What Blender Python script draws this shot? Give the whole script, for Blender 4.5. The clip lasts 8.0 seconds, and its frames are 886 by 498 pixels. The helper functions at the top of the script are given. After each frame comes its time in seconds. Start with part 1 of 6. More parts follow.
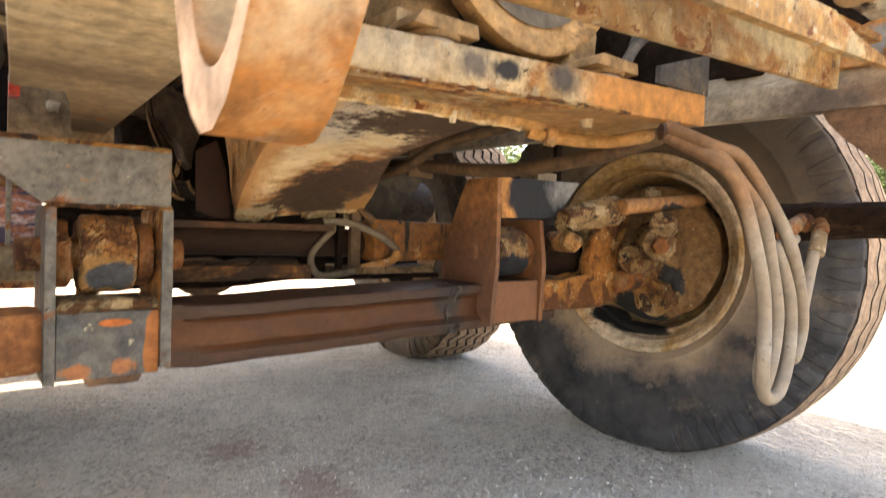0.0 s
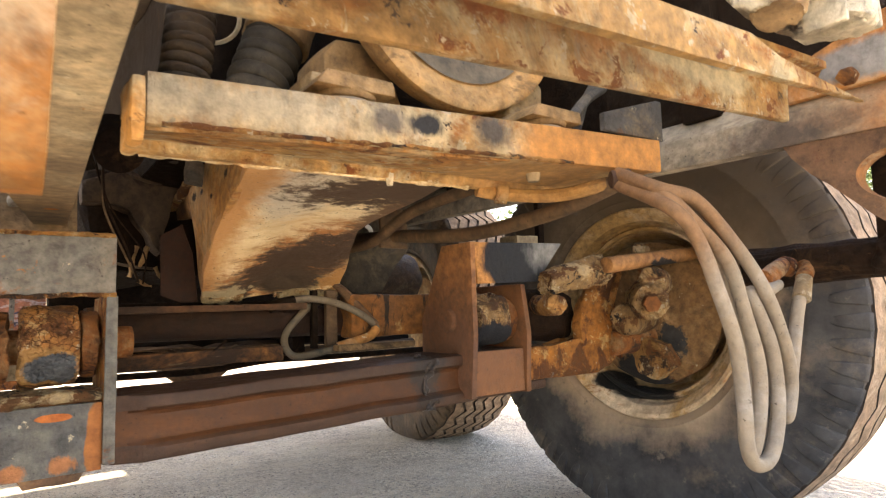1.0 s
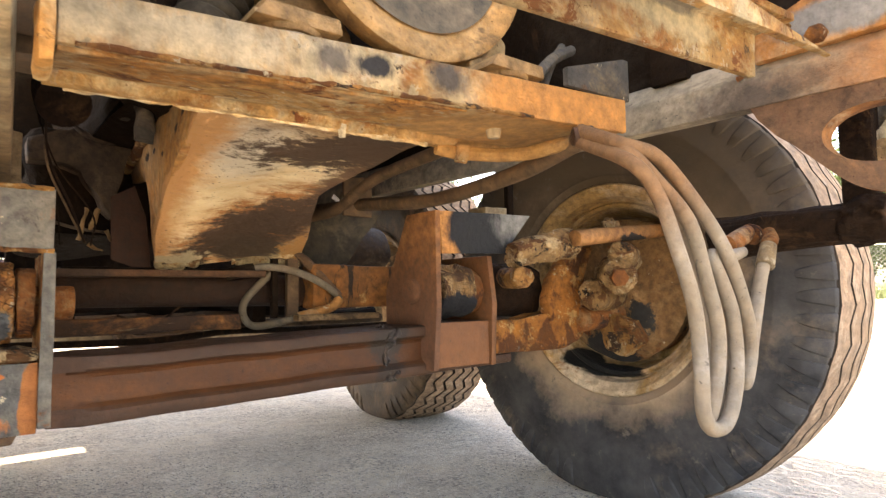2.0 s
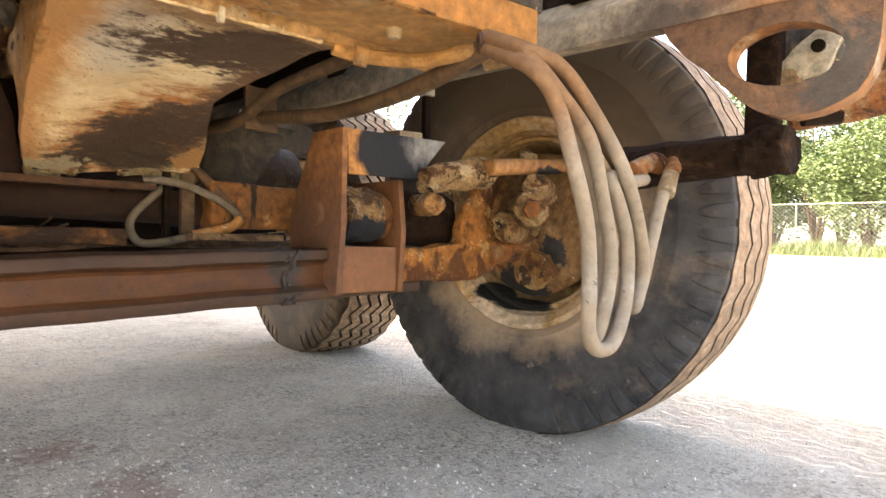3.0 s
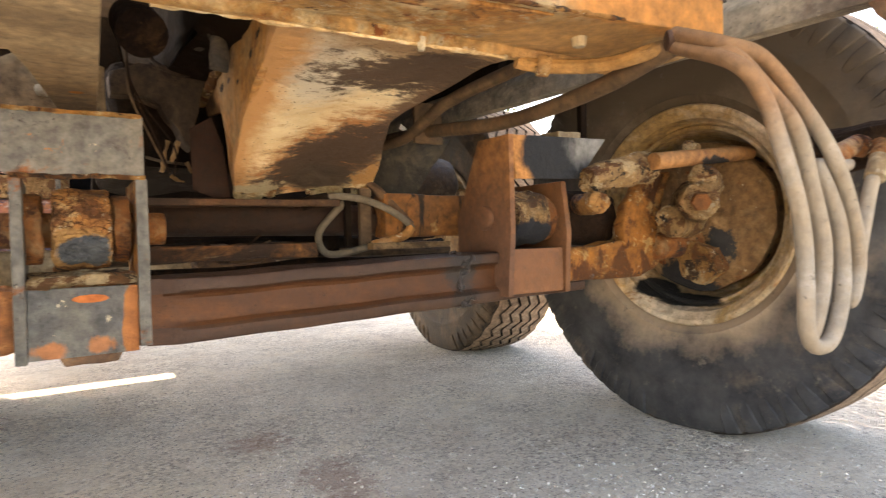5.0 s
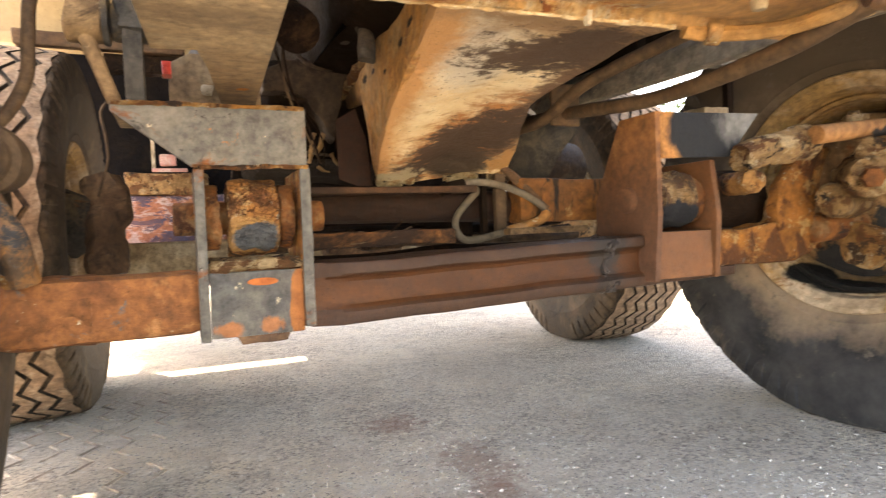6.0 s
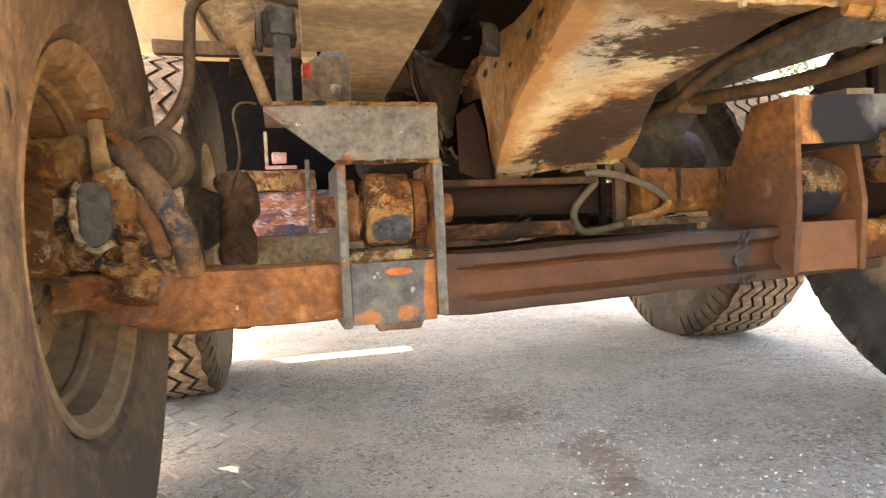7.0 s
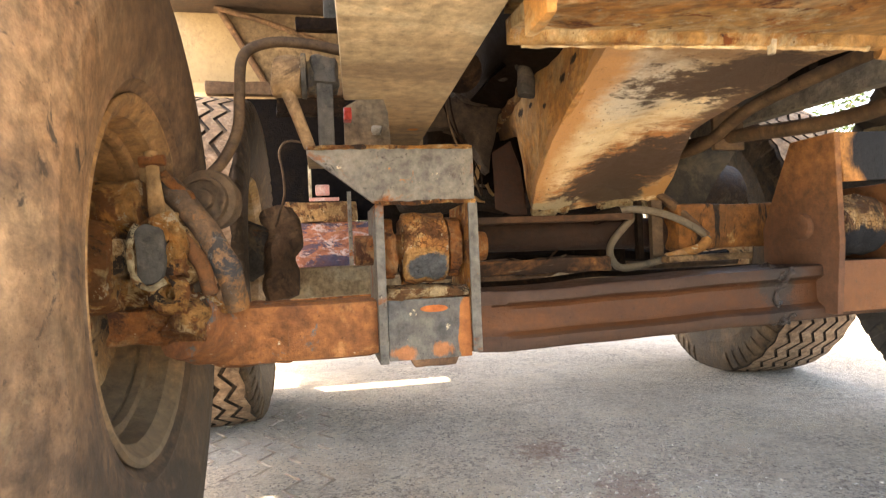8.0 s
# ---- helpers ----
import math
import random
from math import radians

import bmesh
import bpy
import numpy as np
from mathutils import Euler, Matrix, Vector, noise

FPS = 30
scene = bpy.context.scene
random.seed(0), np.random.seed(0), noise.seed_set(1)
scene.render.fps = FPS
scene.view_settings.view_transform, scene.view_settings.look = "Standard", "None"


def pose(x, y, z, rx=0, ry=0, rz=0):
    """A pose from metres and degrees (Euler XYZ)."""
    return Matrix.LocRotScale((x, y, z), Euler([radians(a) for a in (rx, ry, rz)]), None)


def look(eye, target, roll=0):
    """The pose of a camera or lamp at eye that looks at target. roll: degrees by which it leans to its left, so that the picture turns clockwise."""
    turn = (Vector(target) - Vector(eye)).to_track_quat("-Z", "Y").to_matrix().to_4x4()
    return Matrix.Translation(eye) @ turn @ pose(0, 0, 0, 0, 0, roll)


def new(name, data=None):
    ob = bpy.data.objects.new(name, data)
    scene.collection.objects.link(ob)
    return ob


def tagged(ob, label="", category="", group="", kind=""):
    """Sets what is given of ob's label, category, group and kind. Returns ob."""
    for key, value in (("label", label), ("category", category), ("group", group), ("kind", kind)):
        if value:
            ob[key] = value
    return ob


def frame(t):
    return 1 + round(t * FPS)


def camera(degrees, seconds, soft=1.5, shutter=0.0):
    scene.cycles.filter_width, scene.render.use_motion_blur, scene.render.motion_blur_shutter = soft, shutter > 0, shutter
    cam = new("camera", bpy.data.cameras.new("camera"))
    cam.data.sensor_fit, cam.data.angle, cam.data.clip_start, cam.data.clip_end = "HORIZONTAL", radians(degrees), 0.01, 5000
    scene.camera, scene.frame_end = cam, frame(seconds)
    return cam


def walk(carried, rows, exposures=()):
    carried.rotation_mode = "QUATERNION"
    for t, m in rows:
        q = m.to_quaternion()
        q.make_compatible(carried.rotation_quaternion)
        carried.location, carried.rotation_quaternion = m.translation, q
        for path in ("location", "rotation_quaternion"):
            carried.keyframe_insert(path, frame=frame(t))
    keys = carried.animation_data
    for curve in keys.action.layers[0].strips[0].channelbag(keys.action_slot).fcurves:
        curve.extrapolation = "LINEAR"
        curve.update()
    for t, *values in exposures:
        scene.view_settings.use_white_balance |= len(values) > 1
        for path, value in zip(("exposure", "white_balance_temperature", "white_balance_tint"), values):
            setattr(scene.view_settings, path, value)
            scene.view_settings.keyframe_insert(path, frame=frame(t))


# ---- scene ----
cam = camera(72.6, 8.0, soft=1.15, shutter=0.4)
PATH = [
    (0, (0.167, 0.1178, 0.756), (1.4144, 1.6809, 0.697), 1.9),
    (0.5, (0.2433, 0.1186, 0.771), (1.4604, 1.7002, 0.912), -0.4),
    (1, (0.3212, 0.0825, 0.739), (1.497, 1.6887, 0.931), -1.7),
    (2.3, (0.4098, 0.0953, 0.68), (1.6764, 1.6408, 0.784), -0.2),
    (2.5, (0.4314, 0.0915, 0.673), (1.73, 1.6111, 0.735), 0.3),
    (2.7, (0.449, 0.096, 0.663), (1.783, 1.586, 0.691), 0.6),
    (3, (0.4786, 0.0943, 0.641), (1.8718, 1.5282, 0.607), 1.4),
    (3.5, (0.4902, 0.0852, 0.636), (1.9083, 1.4933, 0.568), 1.5),
    (4, (0.4718, 0.0844, 0.642), (1.8179, 1.5621, 0.584), 0.5),
    (4.5, (0.4314, 0.1027, 0.653), (1.6484, 1.6894, 0.605), -0.8),
    (4.7, (0.4014, 0.1171, 0.654), (1.5544, 1.7497, 0.608), -1.2),
    (5.8, (0.2805, 0.1739, 0.643), (1.142, 1.9788, 0.595), -1.9),
    (6, (0.266, 0.1897, 0.641), (1.0502, 2.0285, 0.58), -2.3),
    (6.5, (0.2235, 0.2023, 0.637), (0.8678, 2.0941, 0.562), -2.5),
    (7, (0.1678, 0.2029, 0.64), (0.6888, 2.1328, 0.57), -2.6),
    (7.2, (0.175, 0.194, 0.652), (0.646, 2.137, 0.599), -2.7),
    (7.5, (0.1754, 0.1884, 0.655), (0.5865, 2.1458, 0.613), -2.7),
    (8, (0.1732, 0.1705, 0.664), (0.5676, 2.1308, 0.689), -2.4),
]
walk(cam, [(t, look(eye, target, roll)) for t, eye, target, roll in PATH], [(0.0, 3.37, 8700, 13), (0.5, 3.36, 8700, 14), (1.2, 3.55, 8700, 13), (2.5, 3.62, 8700, 13), (3.5, 3.58, 8600, 12), (4.5, 3.60, 8700, 12), (5.8, 3.85, 8900, 13), (6.7, 3.91, 8900, 13), (8.0, 3.84, 8900, 13)])

# ---- world, sun, exposure ----
world = bpy.data.worlds.new("sky")
world.use_nodes = True
scene.world = world
wn = world.node_tree
bg = wn.nodes["Background"]
skytex = wn.nodes.new("ShaderNodeTexSky")
skytex.sky_type = "NISHITA"
skytex.sun_disc = False
skytex.sun_elevation = radians(62)
skytex.sun_rotation = radians(-36)
skytex.dust_density, skytex.air_density, skytex.ozone_density = 3.0, 0.8, 0.4
wn.links.new(skytex.outputs[0], bg.inputs[0])
bg.inputs[1].default_value = 0.15
sun = new("sun", bpy.data.lights.new("sun", "SUN"))
sun.data.energy, sun.data.angle, sun.data.color = 3.4, radians(0.6), (1.0, 0.95, 0.87)
sun.matrix_world = look((-0.5, 0.69, 1.7), (0, 0, 0))


# ---- materials ----
ONE = (1, 1, 1)


def nodes_of(name):
    m = bpy.data.materials.new(name)
    m.use_nodes = True
    nt = m.node_tree
    return m, nt, nt.nodes["Principled BSDF"]


def noise_mask(nt, scale, lo, hi, detail=6, rough=0.6, stretch=(1, 1, 1), seed=0.0, dist=0.0):
    tc = nt.nodes.new("ShaderNodeTexCoord")
    mp = nt.nodes.new("ShaderNodeMapping")
    mp.inputs["Scale"].default_value = stretch
    mp.inputs["Location"].default_value = (seed, seed * 0.7, seed * 1.3)
    nt.links.new(tc.outputs["Object"], mp.inputs[0])
    n = nt.nodes.new("ShaderNodeTexNoise")
    n.inputs["Scale"].default_value = scale
    n.inputs["Detail"].default_value = detail
    n.inputs["Roughness"].default_value = rough
    n.inputs["Distortion"].default_value = dist
    nt.links.new(mp.outputs[0], n.inputs["Vector"])
    r = nt.nodes.new("ShaderNodeMapRange")
    r.inputs["From Min"].default_value, r.inputs["From Max"].default_value = lo, hi
    r.clamp = True
    nt.links.new(n.outputs["Fac"], r.inputs["Value"])
    return r.outputs["Result"]


def mixed(nt, fac, a, b):
    mx = nt.nodes.new("ShaderNodeMix")
    mx.data_type = "RGBA"
    if isinstance(fac, float):
        mx.inputs[0].default_value = fac
    else:
        nt.links.new(fac, mx.inputs[0])
    for i, c in ((6, a), (7, b)):
        if isinstance(c, tuple):
            mx.inputs[i].default_value = (*c, 1)
        else:
            nt.links.new(c, mx.inputs[i])
    return mx.outputs[2]


def bump(nt, bsdf, height, strength, distance):
    b = nt.nodes.new("ShaderNodeBump")
    b.inputs["Strength"].default_value = strength
    b.inputs["Distance"].default_value = distance
    nt.links.new(height, b.inputs["Height"])
    nt.links.new(b.outputs[0], bsdf.inputs["Normal"])


def blob(nt, centre, radii, ragged, seed, soft=0.12, grain=(2.6, 1, 1), scale=9, turn=0):
    """A ragged stain or painted-in shade round a place of the object: 1 inside, 0 outside."""
    tc = nt.nodes.new("ShaderNodeTexCoord")
    mp = nt.nodes.new("ShaderNodeMapping")
    mp.vector_type = "TEXTURE"
    mp.inputs["Location"].default_value = centre
    mp.inputs["Scale"].default_value = radii
    mp.inputs["Rotation"].default_value = (0, 0, radians(turn))
    nt.links.new(tc.outputs["Object"], mp.inputs[0])
    ln = nt.nodes.new("ShaderNodeVectorMath")
    ln.operation = "LENGTH"
    nt.links.new(mp.outputs[0], ln.inputs[0])
    ad = nt.nodes.new("ShaderNodeMath")
    ad.operation = "MULTIPLY_ADD"
    nt.links.new(noise_mask(nt, scale, 0.2, 0.8, 10, 0.75, grain, seed), ad.inputs[0])
    ad.inputs[1].default_value = ragged
    nt.links.new(ln.outputs["Value"], ad.inputs[2])
    r = nt.nodes.new("ShaderNodeMapRange")
    r.inputs["From Min"].default_value, r.inputs["From Max"].default_value = 1.05 + soft * 0.5 + ragged * 0.5, 1.05 - soft * 0.5 + ragged * 0.5
    nt.links.new(ad.outputs[0], r.inputs["Value"])
    return r.outputs["Result"]


def rich(c, k=1.07):
    """The colour a little further from grey."""
    mean = 0.3 * c[0] + 0.6 * c[1] + 0.1 * c[2]
    return tuple(max(0.003, mean + (v - mean) * k) for v in c)


def layered(name, base, layers, rough=0.8, relief=0.8, relief_scale=60, relief_size=0.006, metal=0.0, chips=0.0, grime=0.35, spots=(), gloss=0.25, mottle=(0.36, 1.52), cracks=0):
    """Paint, rust and dust in patches: layers of (colour, scale, low, high, stretch, seed); chips: share of pale and dark flakes."""
    m, nt, bsdf = nodes_of(name)
    base = rich(base)
    layers = [(rich(c), *rest) for c, *rest in layers]
    spots = [(centre, radii, rich(c), *rest) for centre, radii, c, *rest in spots]
    fine = noise_mask(nt, 35, 0.3, 0.75, 8, 0.7, seed=3.1)
    col = mixed(nt, fine, tuple(c * mottle[0] for c in base), tuple(min(1, c * mottle[1]) for c in base))
    for colour, scale, lo, hi, stretch, seed in layers:
        tone = mixed(nt, fine, tuple(c * 0.52 for c in colour), tuple(min(1, c * 1.4) for c in colour))
        col = mixed(nt, noise_mask(nt, scale, lo, hi, 10, 0.72, stretch, seed, 0.6), col, tone)
    if chips:
        col = mixed(nt, noise_mask(nt, 26, 0.66 - chips, 0.68 - chips, 10, 0.75, seed=13.3), col, (0.58, 0.47, 0.32))
        col = mixed(nt, noise_mask(nt, 19, 0.68 - chips, 0.70 - chips, 10, 0.75, seed=17.9), col, (0.05, 0.035, 0.026))
    # grime and specks
    col = mixed(nt, noise_mask(nt, 2.3, 0.48, 0.85, 9, 0.7, seed=21.0), col, tuple(c * (1 - grime) * 0.6 for c in base))
    col = mixed(nt, noise_mask(nt, 130, 0.68, 0.74, 3, 0.5, seed=8.8), col, tuple(c * 0.4 for c in base))
    height = noise_mask(nt, relief_scale, 0.25, 0.8, 9, 0.72, seed=1.7)
    if cracks:
        tc = nt.nodes.new("ShaderNodeTexCoord")
        warp = nt.nodes.new("ShaderNodeVectorMath")
        warp.operation = "MULTIPLY_ADD"
        wob = nt.nodes.new("ShaderNodeTexNoise")
        wob.inputs["Scale"].default_value = 60
        nt.links.new(tc.outputs["Object"], wob.inputs["Vector"])
        nt.links.new(wob.outputs["Color"], warp.inputs[0])
        warp.inputs[1].default_value = (0.012, 0.012, 0.012)
        nt.links.new(tc.outputs["Object"], warp.inputs[2])
        vo = nt.nodes.new("ShaderNodeTexVoronoi")
        vo.feature = "DISTANCE_TO_EDGE"
        vo.inputs["Scale"].default_value = cracks
        nt.links.new(warp.outputs[0], vo.inputs["Vector"])
        gap = nt.nodes.new("ShaderNodeMapRange")
        gap.inputs["From Min"].default_value, gap.inputs["From Max"].default_value = 0.01, 0.07
        nt.links.new(vo.outputs["Distance"], gap.inputs["Value"])
        col = mixed(nt, gap.outputs["Result"], tuple(c * 0.25 for c in base), col)
        hm = nt.nodes.new("ShaderNodeMath")
        hm.operation = "MULTIPLY_ADD"
        nt.links.new(height, hm.inputs[0])
        hm.inputs[1].default_value = 0.5
        nt.links.new(gap.outputs["Result"], hm.inputs[2])
        height = hm.outputs[0]
    for k, (centre, radii, colour, ragged, *soft) in enumerate(spots):
        tone = mixed(nt, fine, tuple(c * 0.6 for c in colour), tuple(min(1, c * 1.5) for c in colour))
        col = mixed(nt, blob(nt, centre, radii, ragged, 4.0 + 1.7 * k, *soft), col, tone)
    nt.links.new(col, bsdf.inputs["Base Color"])
    r = nt.nodes.new("ShaderNodeMapRange")
    r.inputs["To Min"].default_value, r.inputs["To Max"].default_value = max(0.2, rough - 0.22), min(1.0, rough + 0.12)
    nt.links.new(fine, r.inputs["Value"])
    nt.links.new(r.outputs["Result"], bsdf.inputs["Roughness"])
    bsdf.inputs["Metallic"].default_value = metal
    bsdf.inputs["Specular IOR Level"].default_value = gloss
    bump(nt, bsdf, height, relief, relief_size)
    return m


RUST, DARK_RUST, DUST = (0.24, 0.085, 0.028), (0.075, 0.03, 0.018), (0.44, 0.29, 0.15)
TAN, ORANGE, GREY, OIL = (0.46, 0.32, 0.17), (0.44, 0.19, 0.065), (0.12, 0.125, 0.125), (0.030, 0.022, 0.016)
rail_mat = layered("chipped_tan_rail_paint", (0.50, 0.295, 0.125), [
    ((0.37, 0.155, 0.055), 7, 0.50, 0.62, (1, 1, 2), 2.0), ((0.64, 0.50, 0.30), 6, 0.48, 0.58, ONE, 5.0), ((0.40, 0.345, 0.26), 8, 0.57, 0.66, (1.5, 1, 1), 9.0), ((0.22, 0.075, 0.028), 16, 0.58, 0.62, ONE, 12.0), ((0.085, 0.045, 0.028), 11, 0.63, 0.655, (1, 1, 2), 16.0), ((0.58, 0.46, 0.29), 14, 0.60, 0.62, ONE, 19.0)], relief=1.0, relief_size=0.012, chips=0.068, spots=[
    ((-0.10, -0.98, 0.06), (0.20, 0.05, 0.03), (0.36, 0.17, 0.07), 2.4, 0.9), ((0.235, -0.76, 0.0), (0.22, 0.06, 0.3), (0.56, 0.27, 0.10), 0.5, 0.3, ONE, 6), ((0.20, -0.62, -0.03), (0.22, 0.10, 0.03), (0.50, 0.29, 0.13), 0.9, 0.5, ONE, 8), ((-0.42, -0.72, -0.01), (0.20, 0.05, 0.03), (0.54, 0.45, 0.31), 1.6, 0.9),
    ((-0.14, -0.72, 0.003), (0.028, 0.05, 0.015), (0.04, 0.039, 0.038), 1.4, 0.5), ((-0.02, -0.73, 0.012), (0.03, 0.05, 0.022), (0.115, 0.098, 0.08), 1.4, 0.9), ((-0.20, -0.72, 0.0), (0.025, 0.05, 0.018), (0.19, 0.16, 0.125), 1.8, 0.9),
    ((0.20, -0.98, 0.07), (0.030, 0.05, 0.018), (0.17, 0.065, 0.028), 1.4, 0.5), ((-0.27, -0.98, 0.06), (0.085, 0.05, 0.035), (0.25, 0.088, 0.032), 2.2, 0.4, ONE, 24), ((0.02, -0.98, 0.085), (0.06, 0.05, 0.010), (0.17, 0.12, 0.08), 2.0, 0.9), ((0.10, -0.98, 0.06), (0.16, 0.05, 0.022), (0.60, 0.48, 0.30), 2.0, 0.6, ONE, 12), ((0.14, -0.98, 0.075), (0.06, 0.05, 0.012), (0.27, 0.235, 0.18), 1.8, 0.5, ONE, 14)])
orange_mat = layered("orange_chassis_paint", (0.45, 0.22, 0.085), [
    ((0.47, 0.36, 0.24), 5, 0.46, 0.60, ONE, 1.0), (RUST, 12, 0.54, 0.62, ONE, 4.0), (GREY, 7, 0.64, 0.67, ONE, 7.0)], chips=0.02)
orange_eye_mat = layered("orange_eye_paint", (0.26, 0.112, 0.036), [((0.31, 0.195, 0.10), 6, 0.48, 0.64, ONE, 1.0), ((0.36, 0.30, 0.235), 7, 0.54, 0.66, ONE, 7.0), ((0.42, 0.16, 0.055), 9, 0.58, 0.66, ONE, 4.0)], relief=0.3, grime=0.1, spots=[((0.0, 0.0, 0.10), (0.06, 0.2, 0.09), (0.29, 0.235, 0.17), 1.8, 1.0, ONE, 14), ((0.0, 0.0, -0.01), (0.03, 0.2, 0.03), (0.32, 0.24, 0.155), 1.8, 1.0, ONE, 20)])
pink_eye_mat = layered("worn_pinkish_primer", (0.36, 0.25, 0.175), [((0.38, 0.30, 0.235), 7, 0.48, 0.62, ONE, 1.0), ((0.50, 0.26, 0.12), 8, 0.58, 0.66, ONE, 4.0)], relief=0.3, grime=0.1)
brown_mat = layered("brown_dusty_axle_paint", (0.048, 0.025, 0.016), [
    ((0.074, 0.041, 0.026), 3, 0.45, 0.7, (0.35, 1, 2), 1.0), ((0.085, 0.039, 0.019), 2.6, 0.52, 0.68, (0.35, 1, 2.0), 8.0), (DARK_RUST, 4, 0.54, 0.68, (0.4, 1, 1), 4.0)], rough=0.6, relief=0.4, mottle=(0.7, 1.25), gloss=0.25,
    spots=[((0.285, -0.1, 0.06), (0.045, 0.2, 0.095), (0.026, 0.019, 0.015), 2.4, 0.5, ONE, 30)])
dust_brown_mat = layered("dusty_brown_steel", (0.14, 0.082, 0.048), [((0.24, 0.15, 0.085), 6, 0.50, 0.64, ONE, 1.0), ((0.05, 0.03, 0.02), 7, 0.52, 0.62, ONE, 4.0)])
grey_mat = layered("worn_grey_paint", (0.165, 0.156, 0.137), [
    ((0.23, 0.205, 0.165), 6, 0.45, 0.64, ONE, 1.0), (RUST, 7, 0.56, 0.63, ONE, 4.0), (OIL, 16, 0.60, 0.65, ONE, 6.0), ((0.40, 0.17, 0.06), 16, 0.64, 0.67, ONE, 9.0), ((0.33, 0.29, 0.22), 5, 0.56, 0.68, (1, 1, 1), 12.0)], rough=0.6, chips=0.03)
eye_mat = layered("rust_brown_plate", (0.14, 0.08, 0.048), [
    ((0.26, 0.14, 0.07), 7, 0.54, 0.68, ONE, 1.0), ((0.19, 0.145, 0.10), 5, 0.50, 0.62, ONE, 14.0), ((0.07, 0.06, 0.05), 5, 0.54, 0.62, ONE, 4.0), (DARK_RUST, 11, 0.56, 0.66, ONE, 6.0)], relief=0.8)
eye_rim_mat = layered("rusty_eye_rim", (0.28, 0.13, 0.055), [((0.42, 0.33, 0.23), 9, 0.54, 0.64, ONE, 1.0), ((0.12, 0.06, 0.035), 8, 0.54, 0.64, ONE, 4.0)])
cap_mat = layered("orange_brown_bracket_paint", (0.34, 0.155, 0.065), [
    ((0.19, 0.09, 0.052), 3.0, 0.50, 0.68, (1, 1, 0.6), 1.0), ((0.42, 0.22, 0.10), 5, 0.56, 0.70, ONE, 4.0)], spots=[((0.60, -0.14, 0.345), (0.115, 0.03, 0.052), (0.026, 0.028, 0.032), 0.7), ((0.70, -0.14, 0.37), (0.07, 0.03, 0.05), (0.16, 0.16, 0.155), 1.0), ((0.40, 0.0, 0.06), (0.10, 0.30, 0.23), (0.125, 0.064, 0.040), 0.8, 1.0)])
dark_grey_mat = layered("dark_grey_worn_paint", (0.10, 0.092, 0.080), [((0.22, 0.10, 0.045), 9, 0.60, 0.66, ONE, 2.0), ((0.26, 0.19, 0.115), 7, 0.50, 0.62, ONE, 6.0), ((0.03, 0.028, 0.027), 12, 0.58, 0.64, ONE, 9.0)], chips=0.02, relief=1.0, relief_size=0.01)
crust_mat = layered("crumbling_tan_rust", (0.46, 0.24, 0.09), [((0.56, 0.40, 0.22), 16, 0.52, 0.58, ONE, 2.0), ((0.20, 0.08, 0.03), 12, 0.48, 0.54, ONE, 5.0), ((0.05, 0.03, 0.02), 14, 0.56, 0.59, ONE, 9.0), ((0.50, 0.22, 0.07), 8, 0.56, 0.62, ONE, 14.0)], relief=1.0, relief_scale=30, relief_size=0.03, chips=0.06)
arm_mat = layered("chipped_slate_arm_paint", (0.13, 0.085, 0.055), [((0.25, 0.15, 0.085), 6, 0.50, 0.62, ONE, 9.0), ((0.050, 0.050, 0.052), 9, 0.54, 0.58, ONE, 6.0), ((0.36, 0.17, 0.065), 8, 0.56, 0.62, ONE, 2.0), ((0.17, 0.165, 0.15), 22, 0.62, 0.65, ONE, 12.0)], chips=0.02)
slack_mat = layered("dark_slate_casting", (0.080, 0.074, 0.064), [((0.16, 0.135, 0.10), 8, 0.52, 0.64, ONE, 2.0), ((0.04, 0.038, 0.036), 10, 0.55, 0.62, ONE, 6.0)])
sleeve_dark_mat = layered("dusty_dark_pipe", (0.09, 0.08, 0.068), [((0.18, 0.14, 0.10), 7, 0.5, 0.64, ONE, 2.0)])
clamp_mat = layered("brown_dusty_clamp", (0.24, 0.15, 0.08), [((0.36, 0.24, 0.13), 9, 0.48, 0.6, ONE, 2.0), ((0.08, 0.05, 0.03), 8, 0.54, 0.62, ONE, 5.0)], chips=0.03)
fork_mat = layered("flaking_orange_rust", (0.42, 0.175, 0.055), [((0.60, 0.38, 0.17), 14, 0.54, 0.58, ONE, 2.0), ((0.13, 0.05, 0.022), 9, 0.50, 0.56, ONE, 5.0), ((0.22, 0.21, 0.20), 8, 0.62, 0.65, ONE, 9.0), ((0.48, 0.19, 0.05), 6, 0.54, 0.62, ONE, 14.0)], relief=1.0, relief_scale=30, relief_size=0.02, chips=0.05)
tie_mat = layered("brown_orange_tie_rod", (0.34, 0.17, 0.075), [((0.44, 0.24, 0.11), 5, 0.48, 0.62, ONE, 2.0), ((0.16, 0.07, 0.035), 7, 0.56, 0.66, ONE, 5.0)], relief=0.3, spots=[((0.155, -0.165, 0.20), (0.075, 0.05, 0.024), (0.018, 0.018, 0.019), 1.3, 0.15, ONE, 30)])
tan_crust_mat = layered("tan_mud_crust", (0.42, 0.26, 0.125), [((0.62, 0.46, 0.27), 13, 0.53, 0.58, ONE, 2.0), ((0.16, 0.07, 0.03), 13, 0.51, 0.55, ONE, 5.0), ((0.030, 0.020, 0.014), 15, 0.57, 0.59, ONE, 9.0)], relief=1.0, relief_scale=32, relief_size=0.025, chips=0.05)
